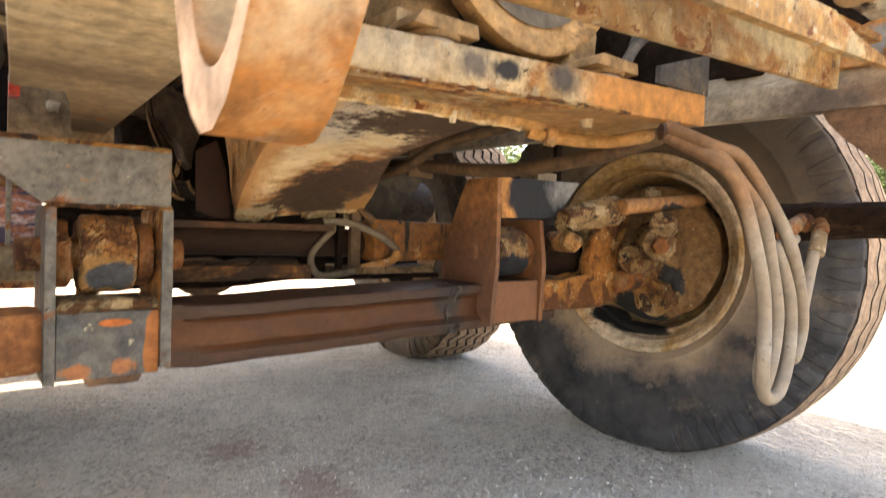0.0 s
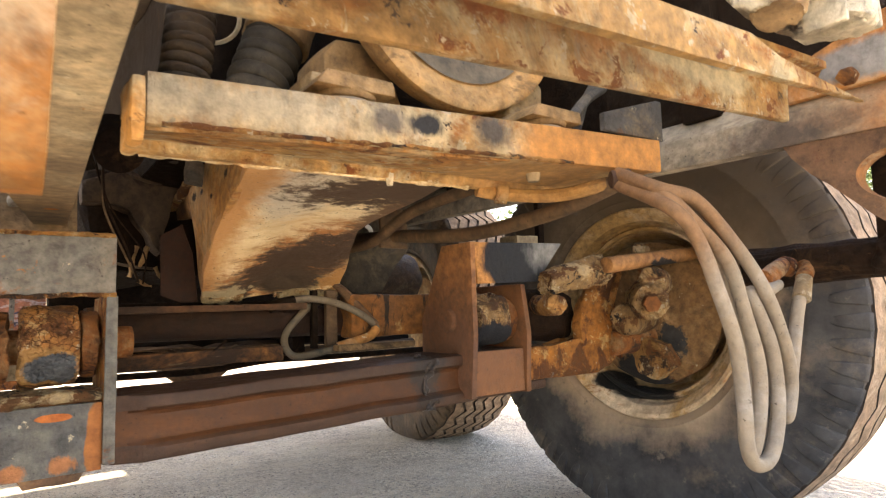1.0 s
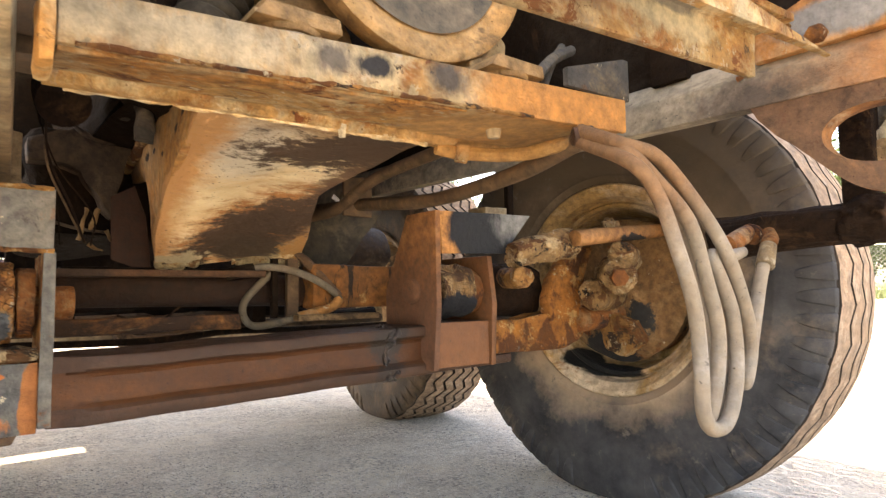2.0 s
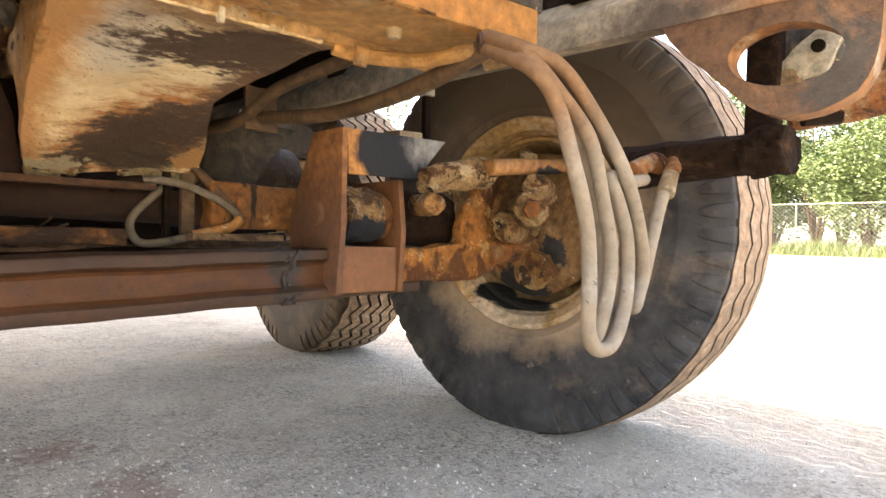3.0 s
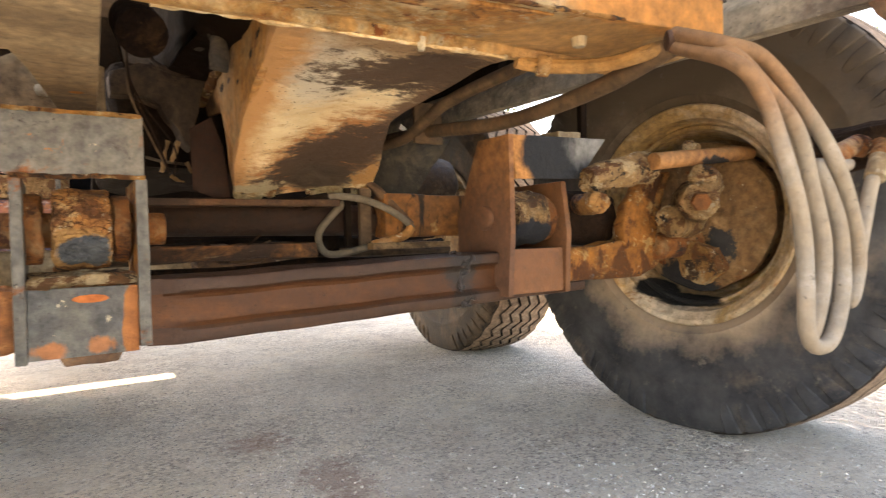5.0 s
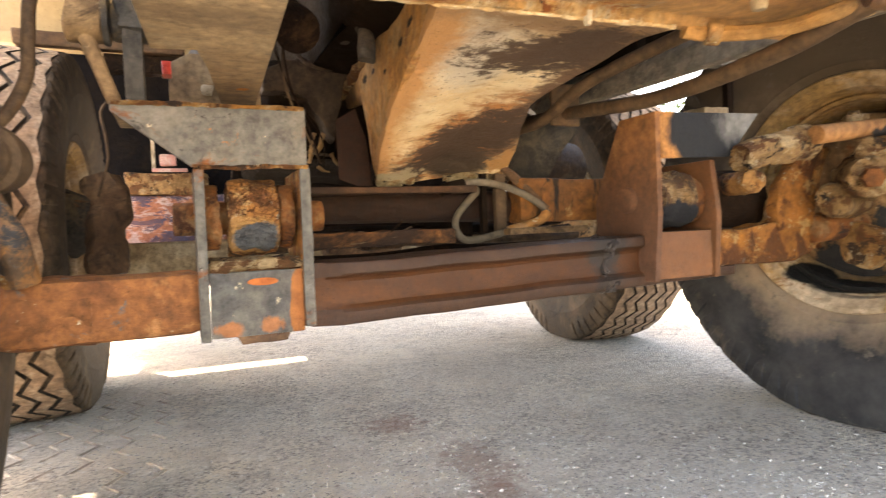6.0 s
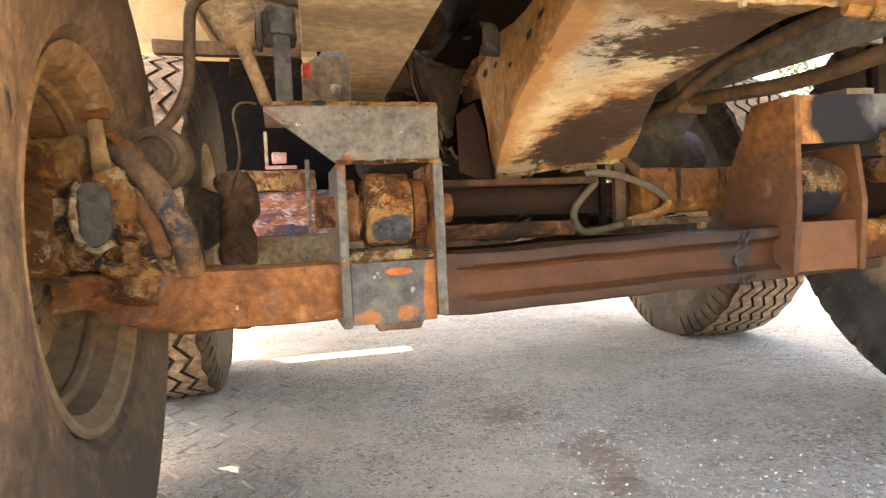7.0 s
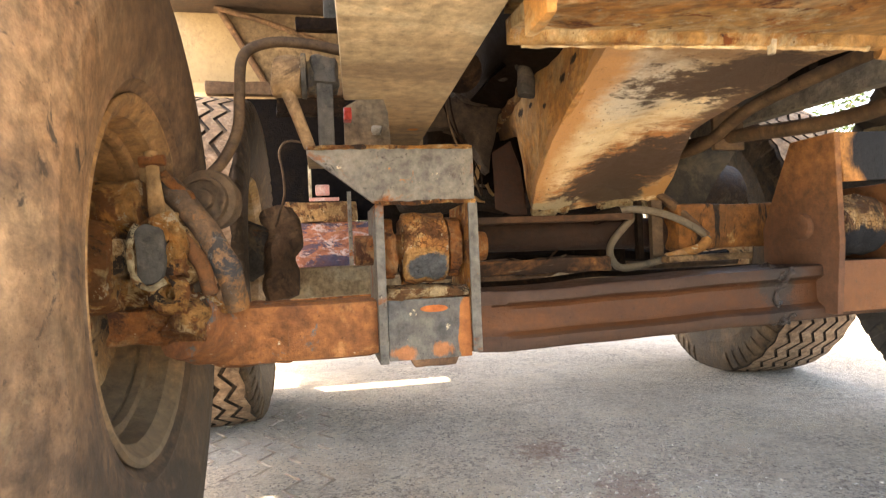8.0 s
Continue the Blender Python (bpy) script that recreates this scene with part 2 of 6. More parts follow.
# spots: shade painted on the rear edge; bottom and top darker as well
dusty_rubber_mat = layered("brown_dusty_shaded_rubber", (0.36, 0.22, 0.13), [
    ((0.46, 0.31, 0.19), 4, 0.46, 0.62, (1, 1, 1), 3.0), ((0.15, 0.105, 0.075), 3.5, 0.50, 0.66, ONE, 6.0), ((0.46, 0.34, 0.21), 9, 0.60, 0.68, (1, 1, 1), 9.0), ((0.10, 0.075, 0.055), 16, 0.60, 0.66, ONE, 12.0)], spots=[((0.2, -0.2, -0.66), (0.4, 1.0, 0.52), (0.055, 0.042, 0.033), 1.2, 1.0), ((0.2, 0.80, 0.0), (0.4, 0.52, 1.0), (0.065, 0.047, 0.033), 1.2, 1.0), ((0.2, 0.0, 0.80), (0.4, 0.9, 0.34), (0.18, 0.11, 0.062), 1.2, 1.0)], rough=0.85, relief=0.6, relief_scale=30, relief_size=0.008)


def pan_material():
    """Cream dust over tan paint, rust at the left edge, oil in two smears; places from the guard's origin."""
    m, nt, bsdf = nodes_of("oil_stained_sump_plate")
    streak = (1.0, 2.2, 2.2)
    col = mixed(nt, noise_mask(nt, 5, 0.35, 0.65, 9, 0.7, (1, 2.5, 1)), (0.66, 0.47, 0.24), (0.86, 0.72, 0.47))
    col = mixed(nt, noise_mask(nt, 11, 0.60, 0.70, 8, 0.7, (1, 2.5, 1), 5.0), col, (0.50, 0.31, 0.14))
    col = mixed(nt, blob(nt, (-0.13, -0.30, 0.2), (0.10, 0.12, 0.5), 1.4, 15.0, 0.8, streak), col, (0.60, 0.53, 0.41))
    col = mixed(nt, blob(nt, (-0.27, -0.22, 0.2), (0.085, 0.60, 0.5), 1.4, 3.0, 0.6, ONE, 6), col, (0.52, 0.27, 0.105))
    col = mixed(nt, blob(nt, (0.13, -0.46, 0.2), (0.30, 0.13, 0.4), 1.4, 9.5, 0.7, streak), col, (0.33, 0.20, 0.10))
    col = mixed(nt, blob(nt, (0.03, 0.02, 0.05), (0.26, 0.115, 0.4), 2.0, 7.0, 0.6, streak, 15, -40), col, (0.42, 0.18, 0.06))
    col = mixed(nt, blob(nt, (0.16, -0.15, 0.1), (0.055, 0.26, 0.4), 2.0, 11.0, 0.6, streak, 15, 8), col, (0.15, 0.082, 0.042))
    col = mixed(nt, blob(nt, (0.09, -0.325, 0.2), (0.20, 0.080, 0.4), 2.2, 9.0, 0.35, streak, 17, -10), col, (0.085, 0.050, 0.028))
    col = mixed(nt, blob(nt, (0.02, 0.035, 0.03), (0.21, 0.085, 0.4), 2.0, 7.5, 0.4, streak, 17, -38), col, (0.060, 0.034, 0.019))
    col = mixed(nt, blob(nt, (0.03, 0.13, 0.0), (0.10, 0.055, 0.4), 1.2, 17.5, 0.4, streak, 12), col, (0.055, 0.035, 0.021))
    col = mixed(nt, blob(nt, (0.17, 0.12, 0.0), (0.045, 0.055, 0.4), 2.4, 21.0, 0.3, ONE, 26), col, (0.47, 0.25, 0.09))
    col = mixed(nt, blob(nt, (-0.15, 0.17, 0.0), (0.06, 0.05, 0.4), 2.6, 23.0, 0.3, ONE, 30), col, (0.40, 0.33, 0.21))
    col = mixed(nt, noise_mask(nt, 16, 0.63, 0.66, 10, 0.8, (0.8, 2.4, 1), 19.0), col, (0.20, 0.115, 0.058))
    col = mixed(nt, noise_mask(nt, 120, 0.64, 0.70, 4, 0.6, seed=2), col, (0.12, 0.07, 0.035))
    nt.links.new(col, bsdf.inputs["Base Color"])
    bsdf.inputs["Roughness"].default_value = 0.6
    bump(nt, bsdf, noise_mask(nt, 30, 0.25, 0.8, 9, 0.7, (1, 1.6, 1), seed=1.7), 0.8, 0.008)
    return m


pan_mat = pan_material()
lip_mat = layered("pale_crumbled_lip", (0.46, 0.35, 0.20), [((0.60, 0.50, 0.33), 22, 0.50, 0.58, ONE, 2.0), ((0.26, 0.13, 0.055), 18, 0.52, 0.58, ONE, 5.0), ((0.07, 0.045, 0.028), 26, 0.58, 0.62, ONE, 9.0)], relief=1.0, relief_scale=45, relief_size=0.02)
dust_mat = layered("dusty_beige_steel", (0.42, 0.32, 0.20), [
    ((0.30, 0.22, 0.14), 9, 0.48, 0.62, (2, 1, 1), 2.0), ((0.55, 0.47, 0.33), 5, 0.52, 0.66, (1, 1, 1), 5.0)])
# oily steel, taken to near-black so gaps between parts read as shade
dark_mat = layered("oily_shade_black_steel", (0.015, 0.009, 0.0055), [
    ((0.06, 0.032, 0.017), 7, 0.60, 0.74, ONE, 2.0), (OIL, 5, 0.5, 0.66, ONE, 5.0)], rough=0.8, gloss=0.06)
rusty_mat = layered("caked_rust", (0.31, 0.12, 0.042), [
    ((0.38, 0.23, 0.12), 11, 0.50, 0.62, ONE, 2.0), (DARK_RUST, 16, 0.52, 0.60, ONE, 5.0), ((0.03, 0.025, 0.022), 7, 0.60, 0.64, ONE, 9.0)], relief=1.0, relief_scale=45, relief_size=0.014, chips=0.03)
grime_mat = layered("caked_dark_grime", (0.034, 0.020, 0.013), [
    ((0.10, 0.055, 0.028), 14, 0.54, 0.68, ONE, 2.0), ((0.16, 0.09, 0.045), 26, 0.62, 0.68, ONE, 5.0)], rough=0.85, relief=1.0, relief_scale=38, relief_size=0.022, gloss=0.08)
hose_mat = layered("dusty_rubber_hose", (0.215, 0.175, 0.13), [
    ((0.27, 0.25, 0.22), 3, 0.48, 0.66, ONE, 2.0), ((0.19, 0.135, 0.085), 4, 0.52, 0.68, ONE, 5.0), ((0.11, 0.09, 0.07), 22, 0.62, 0.68, ONE, 9.0)], relief=0.4, mottle=(0.75, 1.2), spots=[((-0.08, 0.08, 0.24), (0.16, 0.2, 0.16), (0.155, 0.09, 0.05), 0.6, 0.5)])
brown_hose_mat = layered("brown_dusty_hose", (0.095, 0.06, 0.035), [
    ((0.16, 0.105, 0.062), 8, 0.48, 0.64, ONE, 2.0)], relief=0.2)
# the two black spots paint the deep shade low in the rim well
rim_mat = layered("dusty_ochre_rim_and_shade", (0.44, 0.28, 0.125), [
    ((0.62, 0.50, 0.365), 3.5, 0.44, 0.58, ONE, 2.0), (RUST, 10, 0.58, 0.68, ONE, 5.0), (OIL, 6, 0.64, 0.70, ONE, 8.0)], spots=[((-0.09, 0.03, -0.288), (0.07, 0.12, 0.022), (0.012, 0.012, 0.012), 0.45, 0.2, ONE, 14), ((-0.09, 0.15, -0.252), (0.07, 0.09, 0.036), (0.012, 0.012, 0.012), 0.45, 0.2, ONE, 14)])
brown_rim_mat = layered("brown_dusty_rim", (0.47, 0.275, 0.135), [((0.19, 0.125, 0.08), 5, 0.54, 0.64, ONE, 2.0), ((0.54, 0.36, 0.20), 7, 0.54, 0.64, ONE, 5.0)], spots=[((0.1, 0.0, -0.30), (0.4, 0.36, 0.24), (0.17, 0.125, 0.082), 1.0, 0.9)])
ochre_mat = layered("ochre_pulley_paint", (0.43, 0.235, 0.095), [((0.50, 0.32, 0.16), 4, 0.46, 0.6, ONE, 2.0), ((0.2, 0.12, 0.06), 8, 0.56, 0.64, ONE, 5.0)])
slate_mat = layered("dark_slate_paint", (0.095, 0.076, 0.052), [((0.16, 0.12, 0.078), 4, 0.46, 0.6, ONE, 2.0)], relief=0.2)
warm_mat = layered("warm_tan_bracket_paint", (0.33, 0.20, 0.095), [((0.44, 0.30, 0.16), 6, 0.46, 0.6, ONE, 2.0), ((0.30, 0.18, 0.09), 8, 0.54, 0.68, ONE, 5.0)])
drum_mat = layered("rusty_brake_drum", (0.30, 0.175, 0.085), [
    ((0.44, 0.31, 0.18), 5, 0.46, 0.60, ONE, 5.0), (OIL, 6, 0.54, 0.57, ONE, 2.0), (RUST, 9, 0.58, 0.64, ONE, 8.0)], relief=0.8, relief_size=0.01)
white_mat = layered("dusty_aluminium_casting", (0.60, 0.53, 0.40), [
    ((0.24, 0.17, 0.10), 9, 0.48, 0.60, ONE, 2.0), ((0.07, 0.05, 0.04), 8, 0.58, 0.64, ONE, 7.0)], rough=0.55, relief=0.8, relief_size=0.01)


def tyre_material():
    """Black rubber; dried mud in a ring at the bead and in loose patches; browner towards the top."""
    m, nt, bsdf = nodes_of("dusty_black_rubber")
    col = mixed(nt, noise_mask(nt, 5, 0.35, 0.65, 9, 0.7), (0.019, 0.020, 0.023), (0.064, 0.063, 0.063))
    tc = nt.nodes.new("ShaderNodeTexCoord")
    mp = nt.nodes.new("ShaderNodeMapping")
    mp.inputs["Scale"].default_value = (0, 1, 1)
    nt.links.new(tc.outputs["Object"], mp.inputs[0])
    ln = nt.nodes.new("ShaderNodeVectorMath")
    ln.operation = "LENGTH"
    nt.links.new(mp.outputs[0], ln.inputs[0])
    ad = nt.nodes.new("ShaderNodeMath")
    ad.operation = "MULTIPLY_ADD"
    nt.links.new(noise_mask(nt, 4.5, 0.2, 0.8, 9, 0.7, seed=5), ad.inputs[0])
    ad.inputs[1].default_value = 0.22
    nt.links.new(ln.outputs["Value"], ad.inputs[2])
    ring = nt.nodes.new("ShaderNodeMapRange")
    for k, v in (("From Min", 0.60), ("From Max", 0.47), ("To Min", 0.0), ("To Max", 0.85)):
        ring.inputs[k].default_value = v
    nt.links.new(ad.outputs[0], ring.inputs["Value"])
    col = mixed(nt, ring.outputs["Result"], col, (0.36, 0.265, 0.18))
    col = mixed(nt, noise_mask(nt, 3.0, 0.53, 0.76, 9, 0.7, seed=9), col, (0.18, 0.135, 0.095))
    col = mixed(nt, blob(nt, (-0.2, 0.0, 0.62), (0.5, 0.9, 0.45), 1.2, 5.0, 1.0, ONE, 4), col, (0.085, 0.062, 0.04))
    col = mixed(nt, noise_mask(nt, 14, 0.60, 0.68, 9, 0.75, (1, 1, 1), 2.0), col, (0.11, 0.095, 0.08))
    nt.links.new(col, bsdf.inputs["Base Color"])
    bsdf.inputs["Roughness"].default_value = 0.7
    bsdf.inputs["Specular IOR Level"].default_value = 0.16
    bump(nt, bsdf, noise_mask(nt, 40, 0.25, 0.8, 9, 0.7, seed=1), 0.4, 0.006)
    return m


rubber_mat = tyre_material()
far_rubber_mat = layered("dark_brown_dirty_rubber", (0.085, 0.060, 0.041), [((0.17, 0.12, 0.078), 5, 0.5, 0.64, ONE, 2.0)])
brown_rubber_mat = layered("brown_dirty_rubber", (0.065, 0.046, 0.032), [((0.13, 0.09, 0.058), 5, 0.48, 0.62, ONE, 2.0), ((0.03, 0.027, 0.025), 7, 0.52, 0.62, ONE, 6.0)])
tread_mat = layered("dust_caked_tread_rubber", (0.30, 0.205, 0.138), [
    ((0.15, 0.10, 0.066), 9, 0.50, 0.66, ONE, 3.0), ((0.42, 0.32, 0.23), 20, 0.5, 0.66, ONE, 6.0)], rough=0.9)
groove_mat = layered("dark_tread_groove", (0.035, 0.027, 0.022), [((0.10, 0.07, 0.05), 9, 0.5, 0.7, ONE, 3.0)])
beige_mat = layered("beige_body_paint", (0.355, 0.262, 0.152), [((0.28, 0.205, 0.12), 2, 0.5, 0.75, ONE, 3.0)], rough=0.5, mottle=(0.85, 1.1), grime=0.15, relief=0.2)
red_mat = layered("faded_red_paint", (0.38, 0.165, 0.11), [((0.55, 0.45, 0.45), 7, 0.50, 0.56, (1, 1, 2), 3.0), ((0.07, 0.07, 0.12), 5, 0.50, 0.54, (1, 1, 3), 8.0), ((0.35, 0.17, 0.09), 6, 0.58, 0.62, ONE, 12.0)], grime=0.1)
# navy taken down to near-black, so the depth behind looks shaded
navy_mat = layered("shade_black_navy_panel", (0.006, 0.0055, 0.0065), [((0.013, 0.010, 0.008), 5, 0.5, 0.66, ONE, 3.0)], rough=0.9, gloss=0.04)


# ---- geometry helpers ----
def part(name, bm, material, parent=None, label="", angle=35):
    me = bpy.data.meshes.new(name)
    bmesh.ops.recalc_face_normals(bm, faces=bm.faces)
    bm.to_mesh(me)
    bm.free()
    for mat in material if isinstance(material, (list, tuple)) else [material]:
        me.materials.append(mat)
    me.shade_smooth()
    me.set_sharp_from_angle(angle=radians(angle))
    ob = new(name, me)
    if parent:
        ob.parent = parent
    if label:
        tagged(ob, label)
    return ob


def thing(name, label, category, group="", at=(0, 0, 0)):
    ob = new(name)
    ob.empty_display_size = 0.05
    ob.location = at
    return tagged(ob, label, category, group)


def add(bm, verts, faces):
    vs = [bm.verts.new(v) for v in verts]
    for f in faces:
        bm.faces.new([vs[i] for i in f])
    return vs


def bevelled(bm, verts, width, segments=2):
    if width > 0:
        vs = set(verts)
        es = [e for e in bm.edges if e.verts[0] in vs and e.verts[1] in vs]
        bmesh.ops.bevel(bm, geom=es, offset=width, segments=segments, profile=0.6, affect="EDGES", clamp_overlap=True)


def box(x0, x1, y0, y1, z0, z1, bevel=0.004, bm=None):
    bm = bm or bmesh.new()
    v = [(x, y, z) for x in (x0, x1) for y in (y0, y1) for z in (z0, z1)]
    vs = add(bm, v, [(0, 1, 3, 2), (4, 6, 7, 5), (0, 4, 5, 1), (2, 3, 7, 6), (0, 2, 6, 4), (1, 5, 7, 3)])
    bevelled(bm, vs, bevel)
    return bm


def prism(points, axis, a0, a1, bevel=0.004, bm=None):
    """A polygon in the plane across the axis, drawn out from a0 to a1. axis x: (y, z); y: (x, z); z: (x, y)."""
    bm = bm or bmesh.new()
    put = {"x": lambda p, a: (a, p[0], p[1]), "y": lambda p, a: (p[0], a, p[1]), "z": lambda p, a: (p[0], p[1], a)}[axis]
    n = len(points)
    vs = add(bm, [put(p, a0) for p in points] + [put(p, a1) for p in points],
             [tuple(range(n)), tuple(range(2 * n - 1, n - 1, -1))] + [(i, n + i, n + (i + 1) % n, (i + 1) % n) for i in range(n)])
    bevelled(bm, vs, bevel)
    return bm


def rod(p, q, r0, r1=None, seg=20, bevel=0.003, bm=None):
    bm = bm or bmesh.new()
    r1 = r0 if r1 is None else r1
    p, q = Vector(p), Vector(q)
    m = (q - p).to_track_quat("Z", "Y").to_matrix()
    vs = []
    for c, r in ((p, r0), (q, r1)):
        vs.append([bm.verts.new(c + m @ Vector((r * math.cos(6.28318 * i / seg), r * math.sin(6.28318 * i / seg), 0))) for i in range(seg)])
    for i in range(seg):
        j = (i + 1) % seg
        bm.faces.new([vs[0][i], vs[0][j], vs[1][j], vs[1][i]])
    caps = [bm.faces.new(vs[0][::-1]), bm.faces.new(vs[1])]
    if bevel:
        bmesh.ops.bevel(bm, geom=list({e for f in caps for e in f.edges}), offset=bevel, segments=2, profile=0.6, affect="EDGES", clamp_overlap=True)
    return bm


def smooth_path(points, n=8):
    pts = [Vector(p) for p in points]
    ext = [2 * pts[0] - pts[1]] + pts + [2 * pts[-1] - pts[-2]]
    out = []
    for i in range(1, len(ext) - 2):
        a, b, c, d = ext[i - 1:i + 3]
        for k in range(n):
            t = k / n
            out.append(0.5 * (2 * b + (c - a) * t + (2 * a - 5 * b + 4 * c - d) * t * t + (3 * b - a - 3 * c + d) * t ** 3))
    return out + [pts[-1]]


def tube(points, r, seg=12, n=8, smooth=True, bm=None, ripple=0.0):
    bm = bm or bmesh.new()
    path = smooth_path(points, n) if smooth else [Vector(p) for p in points]
    up = Vector((0, 0, 1))
    rings = []
    for i, p in enumerate(path):
        t = (path[min(i + 1, len(path) - 1)] - path[max(i - 1, 0)]).normalized()
        side = t.cross(up)
        if side.length < 1e-3:
            side = t.cross(Vector((0, 1, 0)))
        side.normalize()
        up = side.cross(t).normalized()
        rr = r * (1 + ripple * (i % 2))
        rings.append([bm.verts.new(p + rr * (math.cos(6.28318 * k / seg) * side + math.sin(6.28318 * k / seg) * up)) for k in range(seg)])
    for a, b in zip(rings, rings[1:]):
        for k in range(seg):
            bm.faces.new([a[k], a[(k + 1) % seg], b[(k + 1) % seg], b[k]])
    bm.faces.new(rings[0][::-1])
    bm.faces.new(rings[-1])
    return bm


def lathe(profile, seg=48, bm=None, mat=0):
    """Turn (radius, along x) about the x axis."""
    bm = bm or bmesh.new()
    rings = []
    for r, a in profile:
        rings.append([bm.verts.new((a, r * math.cos(6.28318530718 * k / seg), r * math.sin(6.28318530718 * k / seg))) for k in range(seg)])
    for a, b in zip(rings, rings[1:]):
        for k in range(seg):
            f = bm.faces.new([a[k], a[(k + 1) % seg], b[(k + 1) % seg], b[k]])
            f.material_index = mat
    return bm


def lumpy(bm, amount, scale=18, cuts=2, seed=0.0):
    """Casting: cut finer and pushed about by noise."""
    if cuts:
        bmesh.ops.subdivide_edges(bm, edges=bm.edges[:], cuts=cuts, use_grid_fill=True)
    bm.normal_update()
    for v in bm.verts:
        v.co += v.normal * amount * noise.noise(v.co * scale + Vector((seed, seed, seed)))
    return bm


def crusty(bm, amount, cuts=3, seed=0.0):
    """Caked dirt and scale: lumps, grains and pits at three sizes."""
    bmesh.ops.subdivide_edges(bm, edges=bm.edges[:], cuts=cuts, use_grid_fill=True)
    bm.normal_update()
    off = Vector((seed, 2 * seed, 3 * seed))
    for v in bm.verts:
        n = noise.noise(v.co * 22 + off) + 0.55 * noise.noise(v.co * 58 + off) + 0.3 * noise.noise(v.co * 130 + off)
        pit = max(0.0, noise.noise(v.co * 40 - off) - 0.35)
        v.co += v.normal * amount * (n - 2.2 * pit)
    return bm


def moved(bm, m):
    bmesh.ops.transform(bm, matrix=m, verts=bm.verts)
    return bm


def patch(points, axis, at, lift, bm=None):
    """A thin ragged flake of bare metal or paint on a flat face."""
    rng = random.Random(len(points) + int(at * 1000))
    ring = smooth_path(list((p[0], p[1], 0) for p in points) + [(points[0][0], points[0][1], 0)], 5)[:-1]
    ring = [(p.x + rng.gauss(0, 0.002), p.y + rng.gauss(0, 0.002)) for p in ring]
    return prism(ring, axis, at, at + lift, 0.0, bm)


# ---- ground ----
STAINS = [(0.98, 1.66, 0.10, 0.20), (0.93, 1.50, 0.07, 0.07), (0.88, 2.1, 0.12, 0.12)]


def ground_material():
    m, nt, bsdf = nodes_of("dusty_concrete_ground")
    col = mixed(nt, noise_mask(nt, 1.2, 0.3, 0.7, 8, 0.65), (0.86, 0.76, 0.61), (0.95, 0.87, 0.73))
    tc = nt.nodes.new("ShaderNodeTexCoord")
    vo = nt.nodes.new("ShaderNodeTexVoronoi")
    vo.inputs["Scale"].default_value = 95
    vo.inputs["Randomness"].default_value = 1.0
    nt.links.new(tc.outputs["Object"], vo.inputs["Vector"])
    sp = nt.nodes.new("ShaderNodeSeparateColor")
    nt.links.new(vo.outputs["Color"], sp.inputs[0])
    stone = mixed(nt, sp.outputs[0], (0.50, 0.44, 0.36), (0.98, 0.92, 0.82))
    col = mixed(nt, noise_mask(nt, 3.0, 0.38, 0.52, 8, 0.7, seed=15), col, mixed(nt, 0.75, col, stone))
    col = mixed(nt, noise_mask(nt, 28, 0.46, 0.62, 8, 0.75, seed=2), col, (0.86, 0.78, 0.66))
    col = mixed(nt, noise_mask(nt, 80, 0.60, 0.64, 6, 0.7, seed=4), col, (0.36, 0.31, 0.25))
    gravel = noise_mask(nt, 1.7, 0.44, 0.56, 8, 0.7, seed=52)
    pits = nt.nodes.new("ShaderNodeMath")
    pits.operation = "MULTIPLY"
    nt.links.new(gravel, pits.inputs[0])
    nt.links.new(noise_mask(nt, 62, 0.50, 0.60, 5, 0.65, seed=54), pits.inputs[1])
    col = mixed(nt, pits.outputs[0], col, (0.37, 0.32, 0.265))
    col = mixed(nt, noise_mask(nt, 75, 0.60, 0.66, 4, 0.6, seed=57), col, (0.97, 0.94, 0.88))
    col = mixed(nt, noise_mask(nt, 2.6, 0.50, 0.64, 10, 0.75, seed=41), col, mixed(nt, 0.3, col, (0.52, 0.40, 0.30)))
    col = mixed(nt, noise_mask(nt, 9, 0.50, 0.60, 10, 0.8, seed=23), col, mixed(nt, 0.36, col, (0.42, 0.365, 0.305)))
    col = mixed(nt, noise_mask(nt, 7, 0.54, 0.64, 10, 0.8, seed=27), col, mixed(nt, 0.6, col, (0.92, 0.87, 0.78)))
    grit = nt.nodes.new("ShaderNodeMath")
    grit.operation = "MULTIPLY"
    nt.links.new(noise_mask(nt, 2.2, 0.47, 0.56, 8, 0.75, seed=71), grit.inputs[0])
    nt.links.new(noise_mask(nt, 70, 0.585, 0.615, 4, 0.6, seed=63), grit.inputs[1])
    col = mixed(nt, grit.outputs[0], col, (0.25, 0.21, 0.17))
    col = mixed(nt, noise_mask(nt, 44, 0.67, 0.69, 4, 0.6, seed=61), col, (0.22, 0.185, 0.15))
    col = mixed(nt, noise_mask(nt, 210, 0.60, 0.66, 3, 0.5, seed=6), col, (0.94, 0.92, 0.88))
    col = mixed(nt, noise_mask(nt, 0.9, 0.55, 0.7, 6, 0.6, seed=11.0), col, mixed(nt, 0.3, col, (0.44, 0.375, 0.305)))
    for k, (x, y, rx, ry) in enumerate(STAINS):
        col = mixed(nt, blob(nt, (x, y, 0), (rx * 0.7, ry * 0.7, 1), 3.6, 3.0 + k, 0.6, ONE, 22), col, mixed(nt, 0.55, col, (0.36, 0.20, 0.145)))
    nt.links.new(col, bsdf.inputs["Base Color"])
    bsdf.inputs["Roughness"].default_value = 0.95
    bsdf.inputs["Specular IOR Level"].default_value = 0.1
    hm = nt.nodes.new("ShaderNodeMath")
